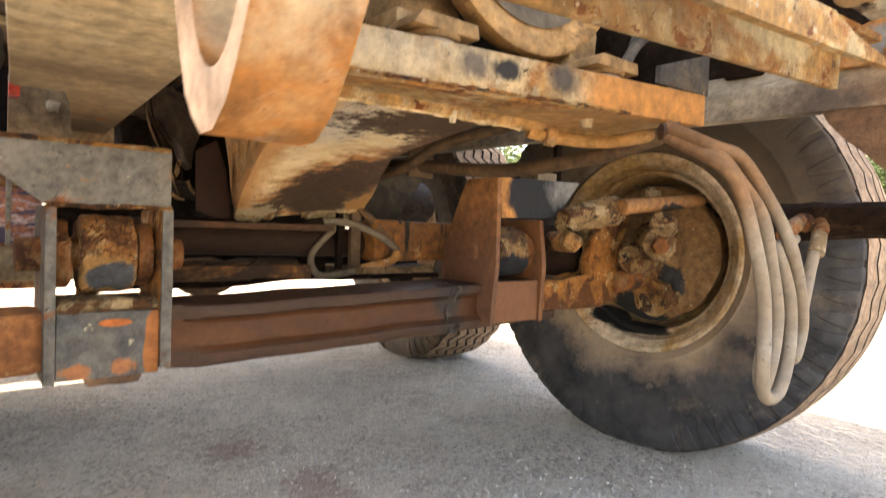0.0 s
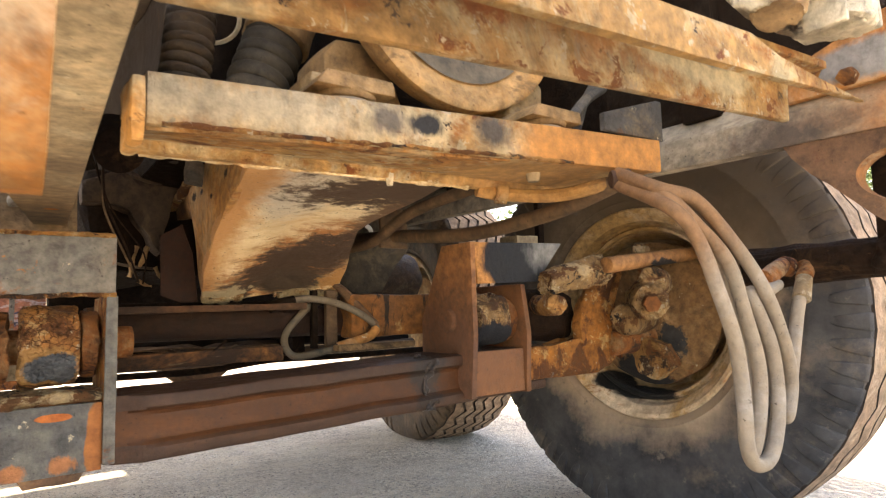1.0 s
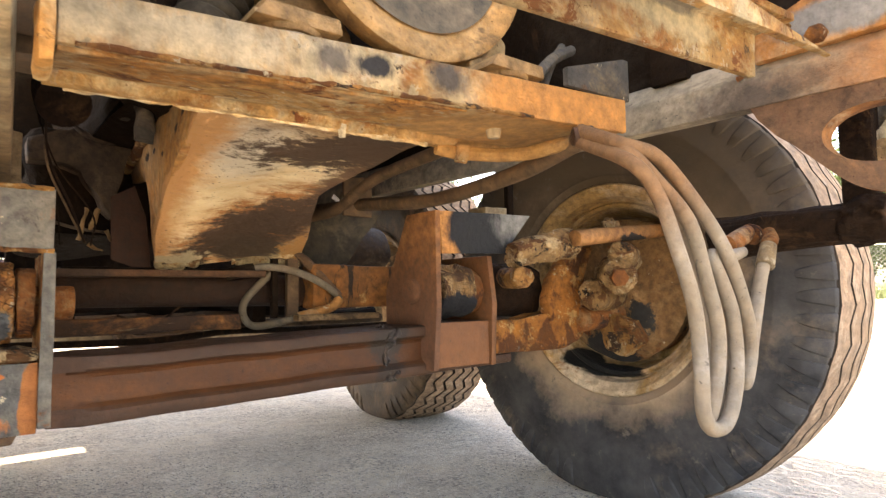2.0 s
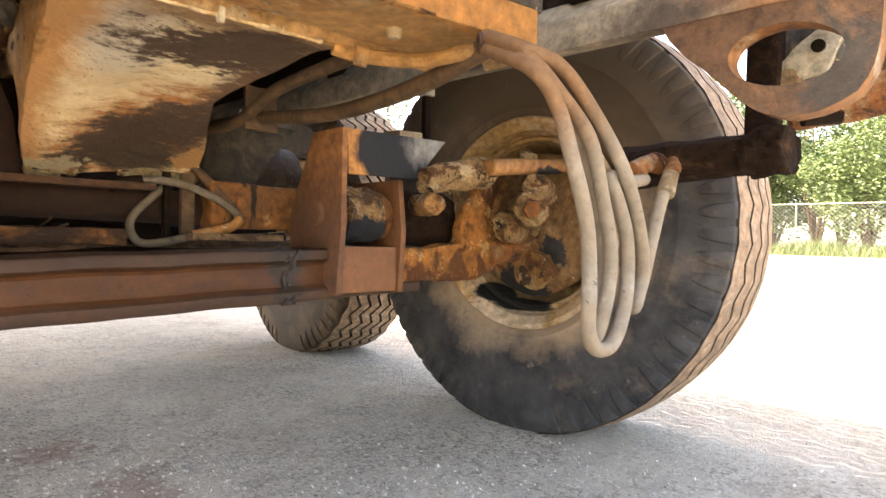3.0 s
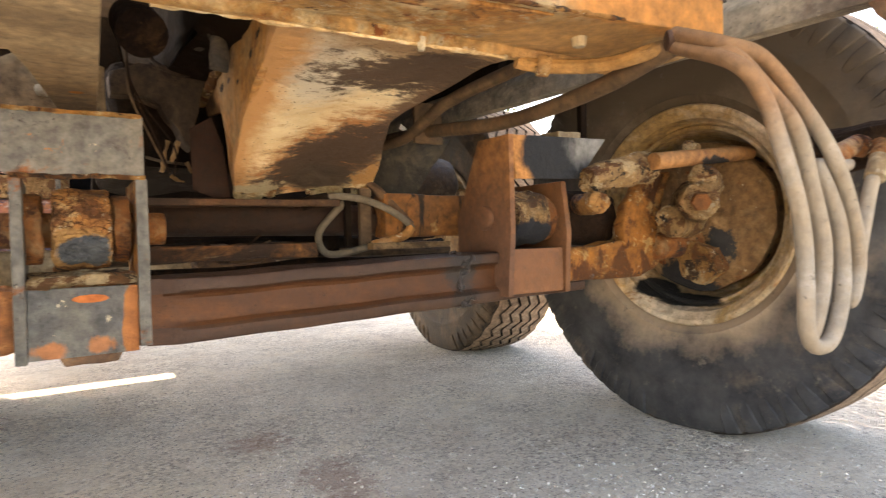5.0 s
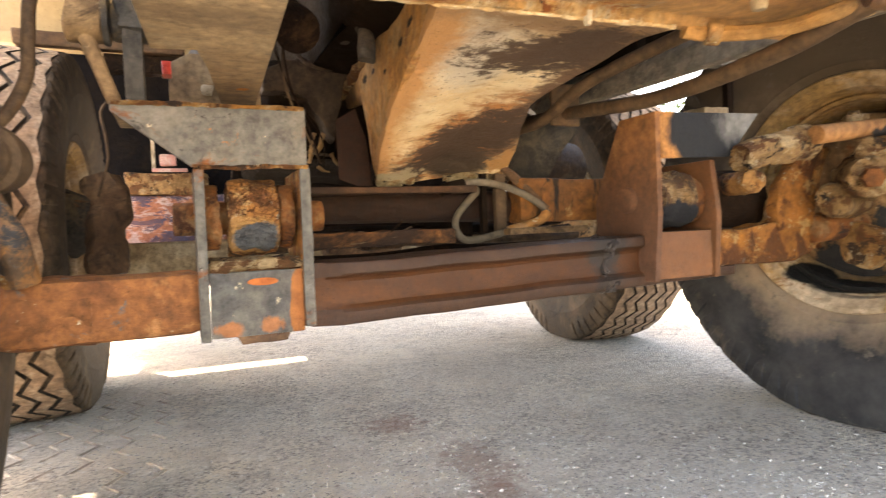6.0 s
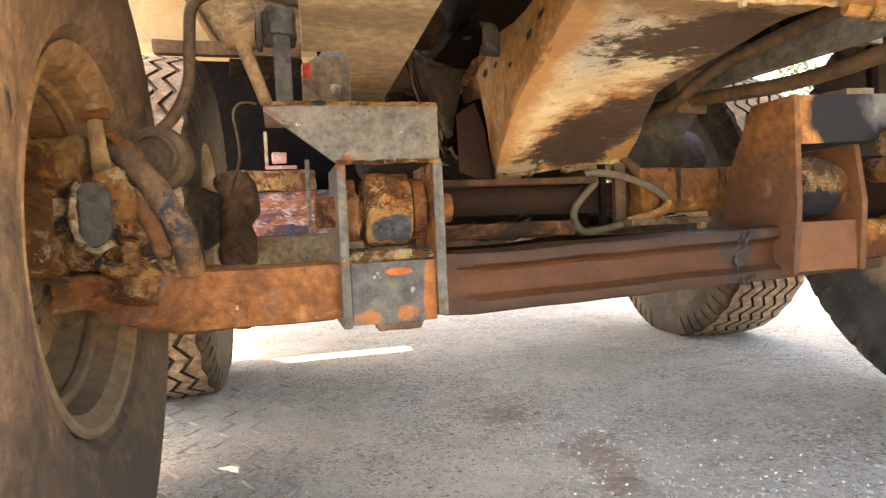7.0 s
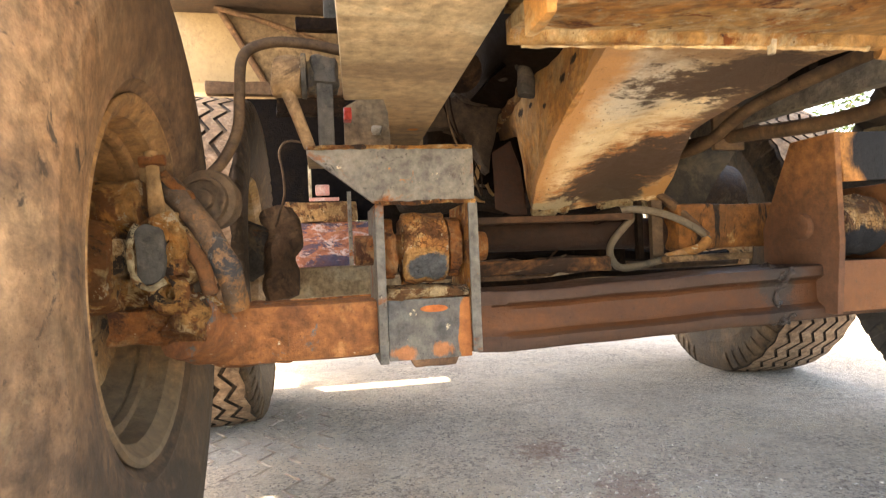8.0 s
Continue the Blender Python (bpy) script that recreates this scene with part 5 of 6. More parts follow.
for x in (0.34, 1.53):
    for y in (0.75, 1.6, 2.8):
        if x < 1 and y > 2:
            continue
        kept("body_mount", box(x - 0.05, x + 0.05, y - 0.04, y + 0.04, 1.11 if x > 1 else 1.29, DECK - 0.002, 0.005), dark_mat, chassis)
for a, b, r in (((1.20, 0.86, 1.085), (1.425, 0.95, 1.23), 0.012), ((1.27, 0.90, 1.09), (1.43, 0.98, 1.25), 0.009), ((1.17, 0.97, 1.10), (1.41, 1.12, 1.22), 0.014)):
    kept("fuel_pipe", tube([a, (Vector(a) + Vector(b)) / 2 + Vector((0, 0, 0.012)), b], r, 10, 5), sleeve_dark_mat, chassis)
# left post and fittings over the bracket
kept("post", lumpy(box(0.176, 0.210, 1.462, 1.505, 0.904, 1.06, 0.004), 0.002, 20, 2), slack_mat, chassis, "dark slate upright post")
kept("post_head", lumpy(box(0.168, 0.220, 1.452, 1.512, 1.040, 1.096, 0.008), 0.009, 26, 4), slack_mat, chassis, "rounded dark post head")
kept("post", box(0.202, 0.256, 1.75, 1.79, 1.28, 2.098, 0.004), dark_grey_mat, chassis, "dark upright strip under the deck")
kept("cross_bar", lumpy(box(0.13, 0.33, 1.72, 1.748, 1.252, 1.284, 0.004), 0.003, 20, 2), grime_mat, chassis, "dark brown cross bar")
kept("clamp_block", lumpy(rod((0.086, 1.48, 1.058), (0.145, 1.48, 1.058), 0.042, 0.042, 18, 0.008), 0.008, 25, 1), clamp_mat, chassis, "brown dusty clamp block")
kept("clamp_strap", rod((0.145, 1.48, 1.060), (0.156, 1.48, 1.060), 0.048, 0.048, 18, 0.003), dark_grey_mat, chassis)
kept("clamp_block", lumpy(rod((0.156, 1.50, 1.062), (0.222, 1.50, 1.062), 0.036, 0.036, 18, 0.008), 0.005, 25, 1), dark_grey_mat, chassis)
kept("link_rod", lumpy(rod((0.108, 1.475, 1.045), (0.158, 1.47, 0.905), 0.015, 0.012, 14, 0.003), 0.003, 40, 1), clamp_mat, chassis, "pale worn link rod")
kept("bracket_tab", lumpy(prism([(0.248, 1.090), (0.30, 1.118), (0.38, 1.118), (0.47, 1.10), (0.47, 0.90), (0.248, 0.90)], "y", 1.862, 1.874, 0.003), 0.004, 9, 2), layered("brown_dusty_tab", (0.27, 0.185, 0.11), [((0.36, 0.27, 0.17), 6, 0.46, 0.62, ONE, 2.0), ((0.12, 0.075, 0.045), 7, 0.56, 0.66, ONE, 5.0)]), chassis, "brown dusty hanging plate")
kept("bent_sheet", lumpy(prism([(0.285, 1.100), (0.312, 1.142), (0.378, 1.150), (0.374, 1.110)], "y", 1.876, 1.882, 0.001), 0.004, 12, 2), layered("pale_grey_sheet", (0.34, 0.325, 0.31), [((0.30, 0.26, 0.21), 8, 0.52, 0.62, ONE, 2.0)]), chassis, "pale grey bent sheet")
kept("tab_clip", lumpy(box(0.326, 0.350, 1.852, 1.861, 1.010, 1.036, 0.003), 0.008, 50, 2), white_mat, chassis, "small pale clip")
kept("side_lamp", box(0.238, 0.2565, 1.62, 1.66, 1.00, 1.03, 0.003), layered("red_lamp_lens", (0.55, 0.06, 0.04), [], rough=0.35, relief=0.1, grime=0.1), chassis, "small red side lamp")

# ---- sump guard ----
sump = thing("sump_guard", "oil-stained tan steel sump guard sloping under the engine", "engine guard", at=(0.95, 1.6, 0.8))
bm = bmesh.new()
rows = [(1.785, 0.762, 0.779, 1.165, 0.793), (1.66, 0.735, 0.846, 1.120, 0.872), (1.50, 0.712, 0.922, 1.080, 0.945), (1.36, 0.702, 0.974, 1.115, 0.992), (1.20, 0.700, 1.028, 1.178, 1.026), (0.99, 0.66, 1.073, 1.250, 1.056)]
lower = [[bm.verts.new(p) for p in ((xl, y, zl), (xr, y, zr))] for y, xl, zl, xr, zr in rows]
upper = [[bm.verts.new((v.co.x, v.co.y + 0.010, v.co.z + 0.014)) for v in pair] for pair in lower]
for k in range(len(rows) - 1):
    (a, b), (c, d), (e, f), (g, h) = lower[k], lower[k + 1], upper[k], upper[k + 1]
    for q in ((a, b, d, c), (e, g, h, f), (a, c, g, e), (b, f, h, d)):
        bm.faces.new(q)
for k in (0, -1):
    bm.faces.new((lower[k][0], upper[k][0], upper[k][1], lower[k][1]))
bmesh.ops.subdivide_edges(bm, edges=bm.edges[:], cuts=3, use_grid_fill=True)
bmesh.ops.subdivide_edges(bm, edges=bm.edges[:], cuts=1, use_grid_fill=True)
kept("guard_plate", lumpy(bm, 0.020, 7, 0), pan_mat, sump, "oil-blackened tan plate")
bm = bmesh.new()
side = [(0.757, 1.788, 0.785), (0.735, 1.67, 0.848), (0.713, 1.51, 0.922), (0.703, 1.37, 0.974), (0.700, 1.21, 1.030), (0.690, 1.10, 1.055), (0.705, 1.33, 1.15), (0.718, 1.57, 1.140), (0.726, 1.80, 1.088), (0.730, 2.14, 1.036), (0.745, 1.85, 1.008)]
quads = [(0, 1, 8, 10), (1, 2, 7, 8), (2, 3, 6, 7), (3, 4, 5, 6), (8, 9, 10)]
ns = len(side)
outline = [0, 1, 2, 3, 4, 5, 6, 7, 8, 9, 10]
add(bm, side + [(x + 0.012, y + 0.004, z) for x, y, z in side], quads + [tuple(ns + k for k in q[::-1]) for q in quads] + [(i, ns + i, ns + (i + 1) % ns, (i + 1) % ns) for i in outline])
bmesh.ops.subdivide_edges(bm, edges=bm.edges[:], cuts=6, use_grid_fill=True)
kept("side_wall", lumpy(bm, 0.012, 9, 0), layered("orange_dusty_side", (0.50, 0.26, 0.10), [((0.58, 0.40, 0.22), 5, 0.46, 0.62, ONE, 3.0), ((0.26, 0.11, 0.045), 6, 0.58, 0.68, ONE, 6.0), ((0.03, 0.02, 0.014), 18, 0.66, 0.68, (1, 1.4, 1), 9.0)], chips=0.02, spots=[((-0.21, 0.50, 0.26), (0.3, 0.26, 0.10), (0.16, 0.10, 0.06), 1.4, 0.8), ((-0.24, -0.052, 0.218), (0.06, 0.013, 0.006), (0.03, 0.017, 0.010), 2.0, 0.4, ONE, 70), ((-0.24, -0.168, 0.252), (0.06, 0.017, 0.010), (0.03, 0.017, 0.010), 2.0, 0.4, ONE, 70), ((-0.24, -0.247, 0.269), (0.06, 0.021, 0.008), (0.03, 0.017, 0.010), 2.0, 0.4, ONE, 70), ((-0.24, 0.063, 0.249), (0.06, 0.013, 0.006), (0.03, 0.017, 0.010), 2.0, 0.4, ONE, 70), ((-0.24, 0.152, 0.251), (0.06, 0.017, 0.010), (0.03, 0.017, 0.010), 2.0, 0.4, ONE, 70)]), sump, "orange-brown rusted side wall")
kept("side_flange", lumpy(tube([(0.724, 2.14, 1.038), (0.720, 1.80, 1.090), (0.712, 1.57, 1.142), (0.700, 1.33, 1.152)], 0.012, 10, 14), 0.012, 34, 0), tan_crust_mat, sump, "tan caked edge flange")
kept("lip", lumpy(box(0.756, 0.83, 1.770, 1.792, 0.768, 0.800, 0.004), 0.014, 34, 4), lip_mat, sump, "pale crumbled lip")
kept("lip_crust", lumpy(tube([(0.76, 1.776, 0.786), (0.80, 1.774, 0.782), (0.86, 1.775, 0.784)], 0.010, 9, 10), 0.012, 50, 0), lip_mat, sump, "ragged pale crust")
kept("lip_crust", lumpy(tube([(0.95, 1.775, 0.790), (1.05, 1.774, 0.793), (1.155, 1.775, 0.797)], 0.009, 9, 14), 0.012, 50, 0), lip_mat, sump, "ragged pale crust")
kept("lip", lumpy(box(0.965, 1.158, 1.770, 1.792, 0.780, 0.803, 0.004), 0.014, 34, 4), lip_mat, sump, "pale crumbled lip")
kept("tray", box(0.55, 1.02, 1.80, 1.98, 0.762, 0.772, 0.002), dark_mat, sump)

# ---- engine and gearbox above ----
engine = thing("engine_block", "oily engine and gearbox between the chassis beams, coloured near-black for deep shade", "engine", at=(0.95, 2.0, 1.2))
kept("block", lumpy(box(0.62, 1.30, 1.25, 3.0, 1.12, 1.64, 0.03), 0.05, 5, 4), dark_mat, engine, "oily engine block, coloured near-black for deep shade")
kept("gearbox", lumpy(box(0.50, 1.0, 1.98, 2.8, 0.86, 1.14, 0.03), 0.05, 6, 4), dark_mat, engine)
kept("bell_housing", lumpy(rod((1.25, 2.05, 0.88), (1.62, 2.1, 0.86), 0.10, 0.09, 24, 0.01), 0.012, 14, 1), layered("brown_dusty_housing", (0.050, 0.030, 0.018), [((0.12, 0.085, 0.055), 6, 0.5, 0.62, ONE, 2.0)]), engine)
kept("heat_shield", lumpy(prism([(1.23, 0.835), (1.30, 0.79), (1.40, 0.80), (1.46, 0.90), (1.55, 1.0), (1.26, 0.985)], "y", 1.925, 1.94, 0.003), 0.010, 10, 3), layered("dark_shield", (0.055, 0.044, 0.030), [((0.115, 0.09, 0.058), 5, 0.5, 0.64, ONE, 2.0)]), engine, "grey slanted shield plate")
at_pulley = Matrix.Translation((0.957, 0.865, 1.312)) @ Matrix.Rotation(radians(90), 4, "Z")
disc = kept("pulley", moved(lathe([(0.0, 0.035), (0.12, 0.035), (0.155, 0.026), (0.195, 0.012), (0.228, 0.0), (0.236, 0.004), (0.238, 0.016), (0.230, 0.05), (0.20, 0.07)], 64), at_pulley), ochre_mat, engine, "dished ochre engine pulley", 50)
kept("pulley_disc", moved(lathe([(0.0, 0.030), (0.12, 0.030), (0.155, 0.0215), (0.185, 0.0105)], 56), at_pulley), slate_mat, disc, "dark grey pulley centre")


def ribbed(points, r, deep, pitch, bm=None):
    """Ribbed rubber sleeve: rounded folds along a path."""
    path = smooth_path(points, 40)
    out, run, bm = [path[0]], 0.0, bmesh.new()
    for a, b in zip(path, path[1:]):
        run += (b - a).length
        out.append(b)
    rings, run = [], 0.0
    for i, p in enumerate(out):
        t = (out[min(i + 1, len(out) - 1)] - out[max(i - 1, 0)]).normalized()
        u = t.cross(Vector((0, 1, 0))).normalized()
        v = t.cross(u)
        if i:
            run += (p - out[i - 1]).length
        rr = r + deep * abs(math.sin(math.pi * run / pitch)) ** 0.6
        rings.append([bm.verts.new(p + rr * (math.cos(6.28318 * k / 26) * u + math.sin(6.28318 * k / 26) * v)) for k in range(26)])
    for a, b in zip(rings, rings[1:]):
        for k in range(26):
            bm.faces.new([a[k], a[(k + 1) % 26], b[(k + 1) % 26], b[k]])
    bm.faces.new(rings[0][::-1])
    bm.faces.new(rings[-1])
    return bm


sleeve_mat = layered("dark_grey_sleeve_rubber", (0.046, 0.036, 0.025), [((0.085, 0.068, 0.048), 5, 0.46, 0.62, ONE, 2.0)], rough=0.7, relief=0.2, gloss=0.1)
old_sleeve_mat = layered("brown_sleeve_rubber", (0.036, 0.022, 0.012), [((0.075, 0.046, 0.023), 7, 0.46, 0.62, ONE, 2.0), ((0.04, 0.03, 0.022), 6, 0.54, 0.62, ONE, 5.0)])
kept("bellows", ribbed([(0.675, 1.142, 1.095), (0.688, 1.145, 1.15), (0.71, 1.15, 1.21), (0.74, 1.155, 1.30)], 0.052, 0.006, 0.026), sleeve_mat, engine, "ribbed dark rubber bellows")
kept("bellows_collar", lumpy(rod((0.722, 1.15, 1.245), (0.765, 1.16, 1.36), 0.063, 0.066, 22, 0.006), 0.008, 22, 2), warm_mat, engine, "pale caked collar")
kept("ribbed_hose", ribbed([(0.558, 1.15, 1.105), (0.562, 1.15, 1.15), (0.568, 1.15, 1.2), (0.58, 1.16, 1.36)], 0.036, 0.007, 0.018), old_sleeve_mat, engine, "brown ribbed hose")
kept("clip_ring", moved(lathe([(0.05, -0.004), (0.055, 0.0), (0.05, 0.004), (0.046, 0.0), (0.05, -0.004)], 30), Matrix.Translation((0.625, 1.22, 1.30)) @ Matrix.Rotation(radians(70), 4, "Z")), dust_mat, engine, "thin pale wire ring")
kept("bracket", lumpy(prism([(0.73, 1.07), (0.735, 1.165), (0.76, 1.195), (0.83, 1.20), (0.875, 1.13), (0.90, 1.07)], "y", 0.965, 1.08, 0.014), 0.006, 12, 2), warm_mat, engine)
kept("bracket", lumpy(prism([(1.05, 1.10), (1.10, 1.155), (1.16, 1.175), (1.175, 1.165), (1.175, 1.10)], "y", 0.90, 0.96, 0.008), 0.004, 14, 2), warm_mat, engine)


casting_mat = layered("brown_grey_dusty_casting", (0.085, 0.060, 0.042), [((0.15, 0.115, 0.082), 6, 0.50, 0.64, (1, 1, 0.4), 2.0), ((0.035, 0.022, 0.015), 7, 0.54, 0.64, ONE, 5.0)], relief=0.8)
kept("bell_casting", lumpy(prism([(0.48, 1.10), (0.557, 1.118), (0.579, 1.140), (0.626, 1.112), (0.690, 1.120), (0.722, 1.150), (0.728, 1.115), (0.685, 1.018), (0.678, 0.905), (0.652, 0.933), (0.629, 1.003), (0.608, 1.036), (0.564, 1.049), (0.48, 1.04)], "y", 1.905, 1.975, 0.010), 0.010, 14, 2), casting_mat, engine, "brown-grey dusty funnel-shaped casting")
kept("casting_rim", lumpy(tube([(0.590, 1.90, 1.245), (0.572, 1.90, 1.20), (0.578, 1.90, 1.150), (0.620, 1.895, 1.118), (0.675, 1.895, 1.116), (0.715, 1.90, 1.150), (0.722, 1.90, 1.20)], 0.008, 9, 7), 0.004, 30, 0), casting_mat, engine, "dusty curved casting rim")
kept("dark_sheet", lumpy(prism([(0.652, 0.951), (0.709, 0.985), (0.738, 0.905), (0.752, 0.772), (0.713, 0.768), (0.655, 0.790)], "y", 1.800, 1.806, 0.001), 0.012, 8, 2), layered("red_brown_sheet", (0.040, 0.018, 0.011), [((0.11, 0.085, 0.07), 5, 0.56, 0.68, (2, 1, 0.3), 2.0)], relief=0.4), engine, "dark red-brown sheet beside the guard")
for pts in ([(0.615, 1.90, 0.930), (0.604, 1.90, 0.885), (0.596, 1.90, 0.845)], [(0.642, 1.90, 0.928), (0.630, 1.895, 0.895), (0.622, 1.90, 0.872)], [(0.658, 1.89, 0.872), (0.668, 1.89, 0.853), (0.680, 1.89, 0.838)], [(0.618, 1.89, 0.835), (0.636, 1.89, 0.822), (0.652, 1.89, 0.820)]):
    kept("clip", lumpy(tube(pts, 0.0058, 8, 5), 0.006, 50, 0), warm_mat, engine, "small pale tan clip")
kept("thin_pipe", tube([(0.50, 1.90, 0.905), (0.58, 1.90, 0.878), (0.66, 1.90, 0.868)], 0.004, 7, 6), casting_mat, engine)
kept("oil_pipe", lumpy(tube([(0.688, 1.60, 1.135), (0.680, 1.62, 1.155), (0.672, 1.665, 1.165), (0.665, 1.72, 1.150), (0.655, 1.74, 1.22)], 0.024, 14, 6), 0.006, 30, 0), sleeve_dark_mat, engine, "grey dusty pipe elbow")
kept("oil_pipe", lumpy(tube([(0.690, 1.60, 1.125), (0.684, 1.585, 1.09), (0.680, 1.58, 1.05)], 0.020, 12, 5), 0.008, 30, 0), sleeve_dark_mat, engine)
kept("filter", rod((0.53, 1.62, 1.12), (0.53, 1.78, 1.20), 0.055, seg=20, bevel=0.008), grime_mat, engine)
rng = random.Random(12)
for k in range(4):
    x, y = 0.49 + 0.02 * rng.random(), 1.65 + 0.035 * k
    z = 1.12
    kept("wire", tube([(x, y, z), (x + rng.gauss(0.02, 0.02), y + rng.gauss(0, 0.03), z - 0.12), (x + rng.gauss(0.05, 0.03), y + rng.gauss(0, 0.03), z - 0.22), (x + rng.gauss(0.10, 0.03), y + rng.gauss(0, 0.04), z - 0.30)], 0.0016 + 0.001 * rng.random(), 7, 5), (grime_mat, brown_hose_mat, dark_mat)[k % 3], engine)


def mount(x, y, z):
    m = thing("engine_mount", "dusty rubber engine mount bolted on the cross rail", "engine mount", "engine mounts", (x, y, z))
    part("pad", rod((0, 0, 0.0), (0, 0, 0.012), 0.046, 0.040, 22, 0.003), rubber_mat, m)
    part("washer", rod((0, 0, 0.012), (0, 0, 0.020), 0.044, 0.048, 22, 0.002), warm_mat, m)
    part("plate", prism([(-0.062, 0.020), (0.062, 0.020), (0.058, 0.042), (-0.045, 0.042)], "y", -0.045, 0.05, 0.003), warm_mat, m)
    part("arm", lumpy(box(-0.03, 0.04, 0.045, 0.14, 0.030, 0.075, 0.006), 0.004, 20, 1), warm_mat, m)


mount(0.712, 0.85, 1.024)
mount(1.092, 0.83, 1.038)

cast = thing("steering_gearbox", "pale dusty aluminium steering gearbox casting under the deck", "gearbox", at=(1.2, 0.40, 1.15))
kept("housing", crusty(rod((1.06, 0.42, 1.145), (1.31, 0.44, 1.185), 0.050, 0.064, 20, 0.012), 0.010, 4), white_mat, cast)
kept("flange", crusty(rod((1.215, 0.40, 1.095), (1.225, 0.40, 1.22), 0.050, 0.044, 16, 0.01), 0.008, 4), white_mat, cast)
kept("neck", crusty(rod((1.10, 0.415, 1.09), (1.12, 0.42, 1.17), 0.030, 0.042, 16, 0.008), 0.006, 3), clamp_mat, cast)
for k in range(3):
    c = Vector((1.16 + 0.055 * k, 0.372, 1.125 + 0.010 * k))
    kept("rib", crusty(box(c.x - 0.005, c.x + 0.005, c.y - 0.012, c.y + 0.04, c.z - 0.045, c.z + 0.05, 0.003), 0.003, 3), white_mat, cast)
    kept("bolt", rod((c.x + 0.022, c.y - 0.010, c.z), (c.x + 0.022, c.y + 0.02, c.z), 0.010, 0.011, 6, 0.002), grime_mat, cast, "dark bolt head")
kept("output_shaft", rod((1.16, 0.41, 1.2), (1.16, 0.42, 2.098), 0.03, bevel=0.003), dark_mat, cast)

# ---- tow eyes ----
def tow_eye(x0, x1, outline, hole, mat, label):
    t = thing("tow_eye", label, "tow eye", "tow eyes", ((x0 + x1) / 2, 0.42, 0.9))
    cy, cz, ry, rz, skew = hole
    m = 40
    bm = bmesh.new()
    def on_outline(a):
        best = None
        d = (math.cos(a), math.sin(a))
        for (p, q) in zip(outline, outline[1:] + outline[:1]):
            ex, ez = q[0] - p[0], q[1] - p[1]
            det = d[0] * -ez + d[1] * ex
            if abs(det) < 1e-9:
                continue
            wx, wz = p[0] - cy, p[1] - cz
            s = (wx * -ez + wz * ex) / det
            u = (d[0] * wz - d[1] * wx) / det
            if s > 0 and -1e-6 <= u <= 1 + 1e-6 and (best is None or s > best):
                best = s
        return (cy + d[0] * best, cz + d[1] * best)
    rings = {}
    for x in (x0, x1):
        angs = [6.28318530718 * k / m for k in range(m)]
        rings[x] = ([bm.verts.new((x, cy + ry * math.cos(a), cz + rz * math.sin(a) + skew * math.cos(a))) for a in angs], [bm.verts.new((x, *on_outline(a))) for a in angs])
    for k in range(m):
        j = (k + 1) % m
        (i0, o0), (i1, o1) = rings[x0], rings[x1]
        for f in ((i0[k], i0[j], o0[j], o0[k]), (i1[k], o1[k], o1[j], i1[j]), (i0[k], i1[k], i1[j], i0[j]), (o0[k], o0[j], o1[j], o1[k])):
            bm.faces.new(f)
    bmesh.ops.bevel(bm, geom=[e for e in bm.edges if e.calc_face_angle(0) > 0.9], offset=0.006, segments=2, affect="EDGES", clamp_overlap=True)
    if isinstance(mat, list):
        bm.normal_update()
        for f in bm.faces:
            f.material_index = 1 if abs(f.normal.x) > 0.6 else 0
    kept("eye_plate", bm, mat, t)
    for x in (x0 - 0.002, x1 + 0.002):
        kept("weld_seam", lumpy(tube([(x, outline[0][0] * 0.15 + outline[-1][0] * 0.85, 1.075), (x, (outline[0][0] + outline[-1][0]) / 2, 1.072), (x, outline[0][0] * 0.85 + outline[-1][0] * 0.15, 1.075)], 0.007, 8, 6), 0.005, 60, 0), rusty_mat, t)
    return t


tow_eye(1.474, 1.516, [(0.60, 1.02), (0.575, 0.988), (0.549, 0.957), (0.525, 0.938), (0.491, 0.904), (0.455, 0.868), (0.429, 0.848), (0.389, 0.834), (0.344, 0.839), (0.303, 0.857), (0.284, 0.885), (0.276, 0.922), (0.274, 0.96), (0.274, 1.064), (0.60, 1.064)], (0.397, 0.931, 0.080, 0.047, 0.006), [eye_rim_mat, eye_mat], "rust-brown tow eye plate with an oval hole")
tow_eye(0.275, 0.337, [(0.385, 1.12), (0.385, 0.95), (0.40, 0.88), (0.435, 0.825), (0.46, 0.808), (0.49, 0.808), (0.52, 0.84), (0.545, 0.90), (0.555, 0.97), (0.56, 1.12)], (0.462, 0.945, 0.052, 0.102, 0.0), [orange_eye_mat, pink_eye_mat], "thick orange tow eye plate with an oval hole")

kept("floor_plate", lumpy(box(0.306, 0.487, 1.466, 1.64, 0.555, 0.592, 0.004), 0.006, 25, 3), rusty_mat, LB)

# ---- shaft, axle and pipes behind ----
shaft = thing("cross_shaft", "dark rusty cross shaft behind the axle beam", "shaft", at=(0.9, 1.8, 0.71))
kept("shaft_tube", lumpy(rod((0.50, 1.82, 0.718), (1.20, 1.82, 0.708), 0.046, seg=20), 0.003, 12, 1), layered("dark_brown_shaft", (0.030, 0.015, 0.009), [((0.060, 0.028, 0.015), 6, 0.5, 0.65, ONE, 2.0)]), shaft)
kept("angle_bar", lumpy(box(0.48, 1.02, 1.70, 1.78, 0.745, 0.762, 0.002), 0.003, 20, 3), layered("dusty_brown_bar", (0.095, 0.048, 0.026), [((0.19, 0.11, 0.06), 6, 0.56, 0.62, (0.5, 1, 1), 2.0), ((0.05, 0.03, 0.02), 5, 0.5, 0.62, ONE, 5.0)]), shaft, "dusty brown bar")
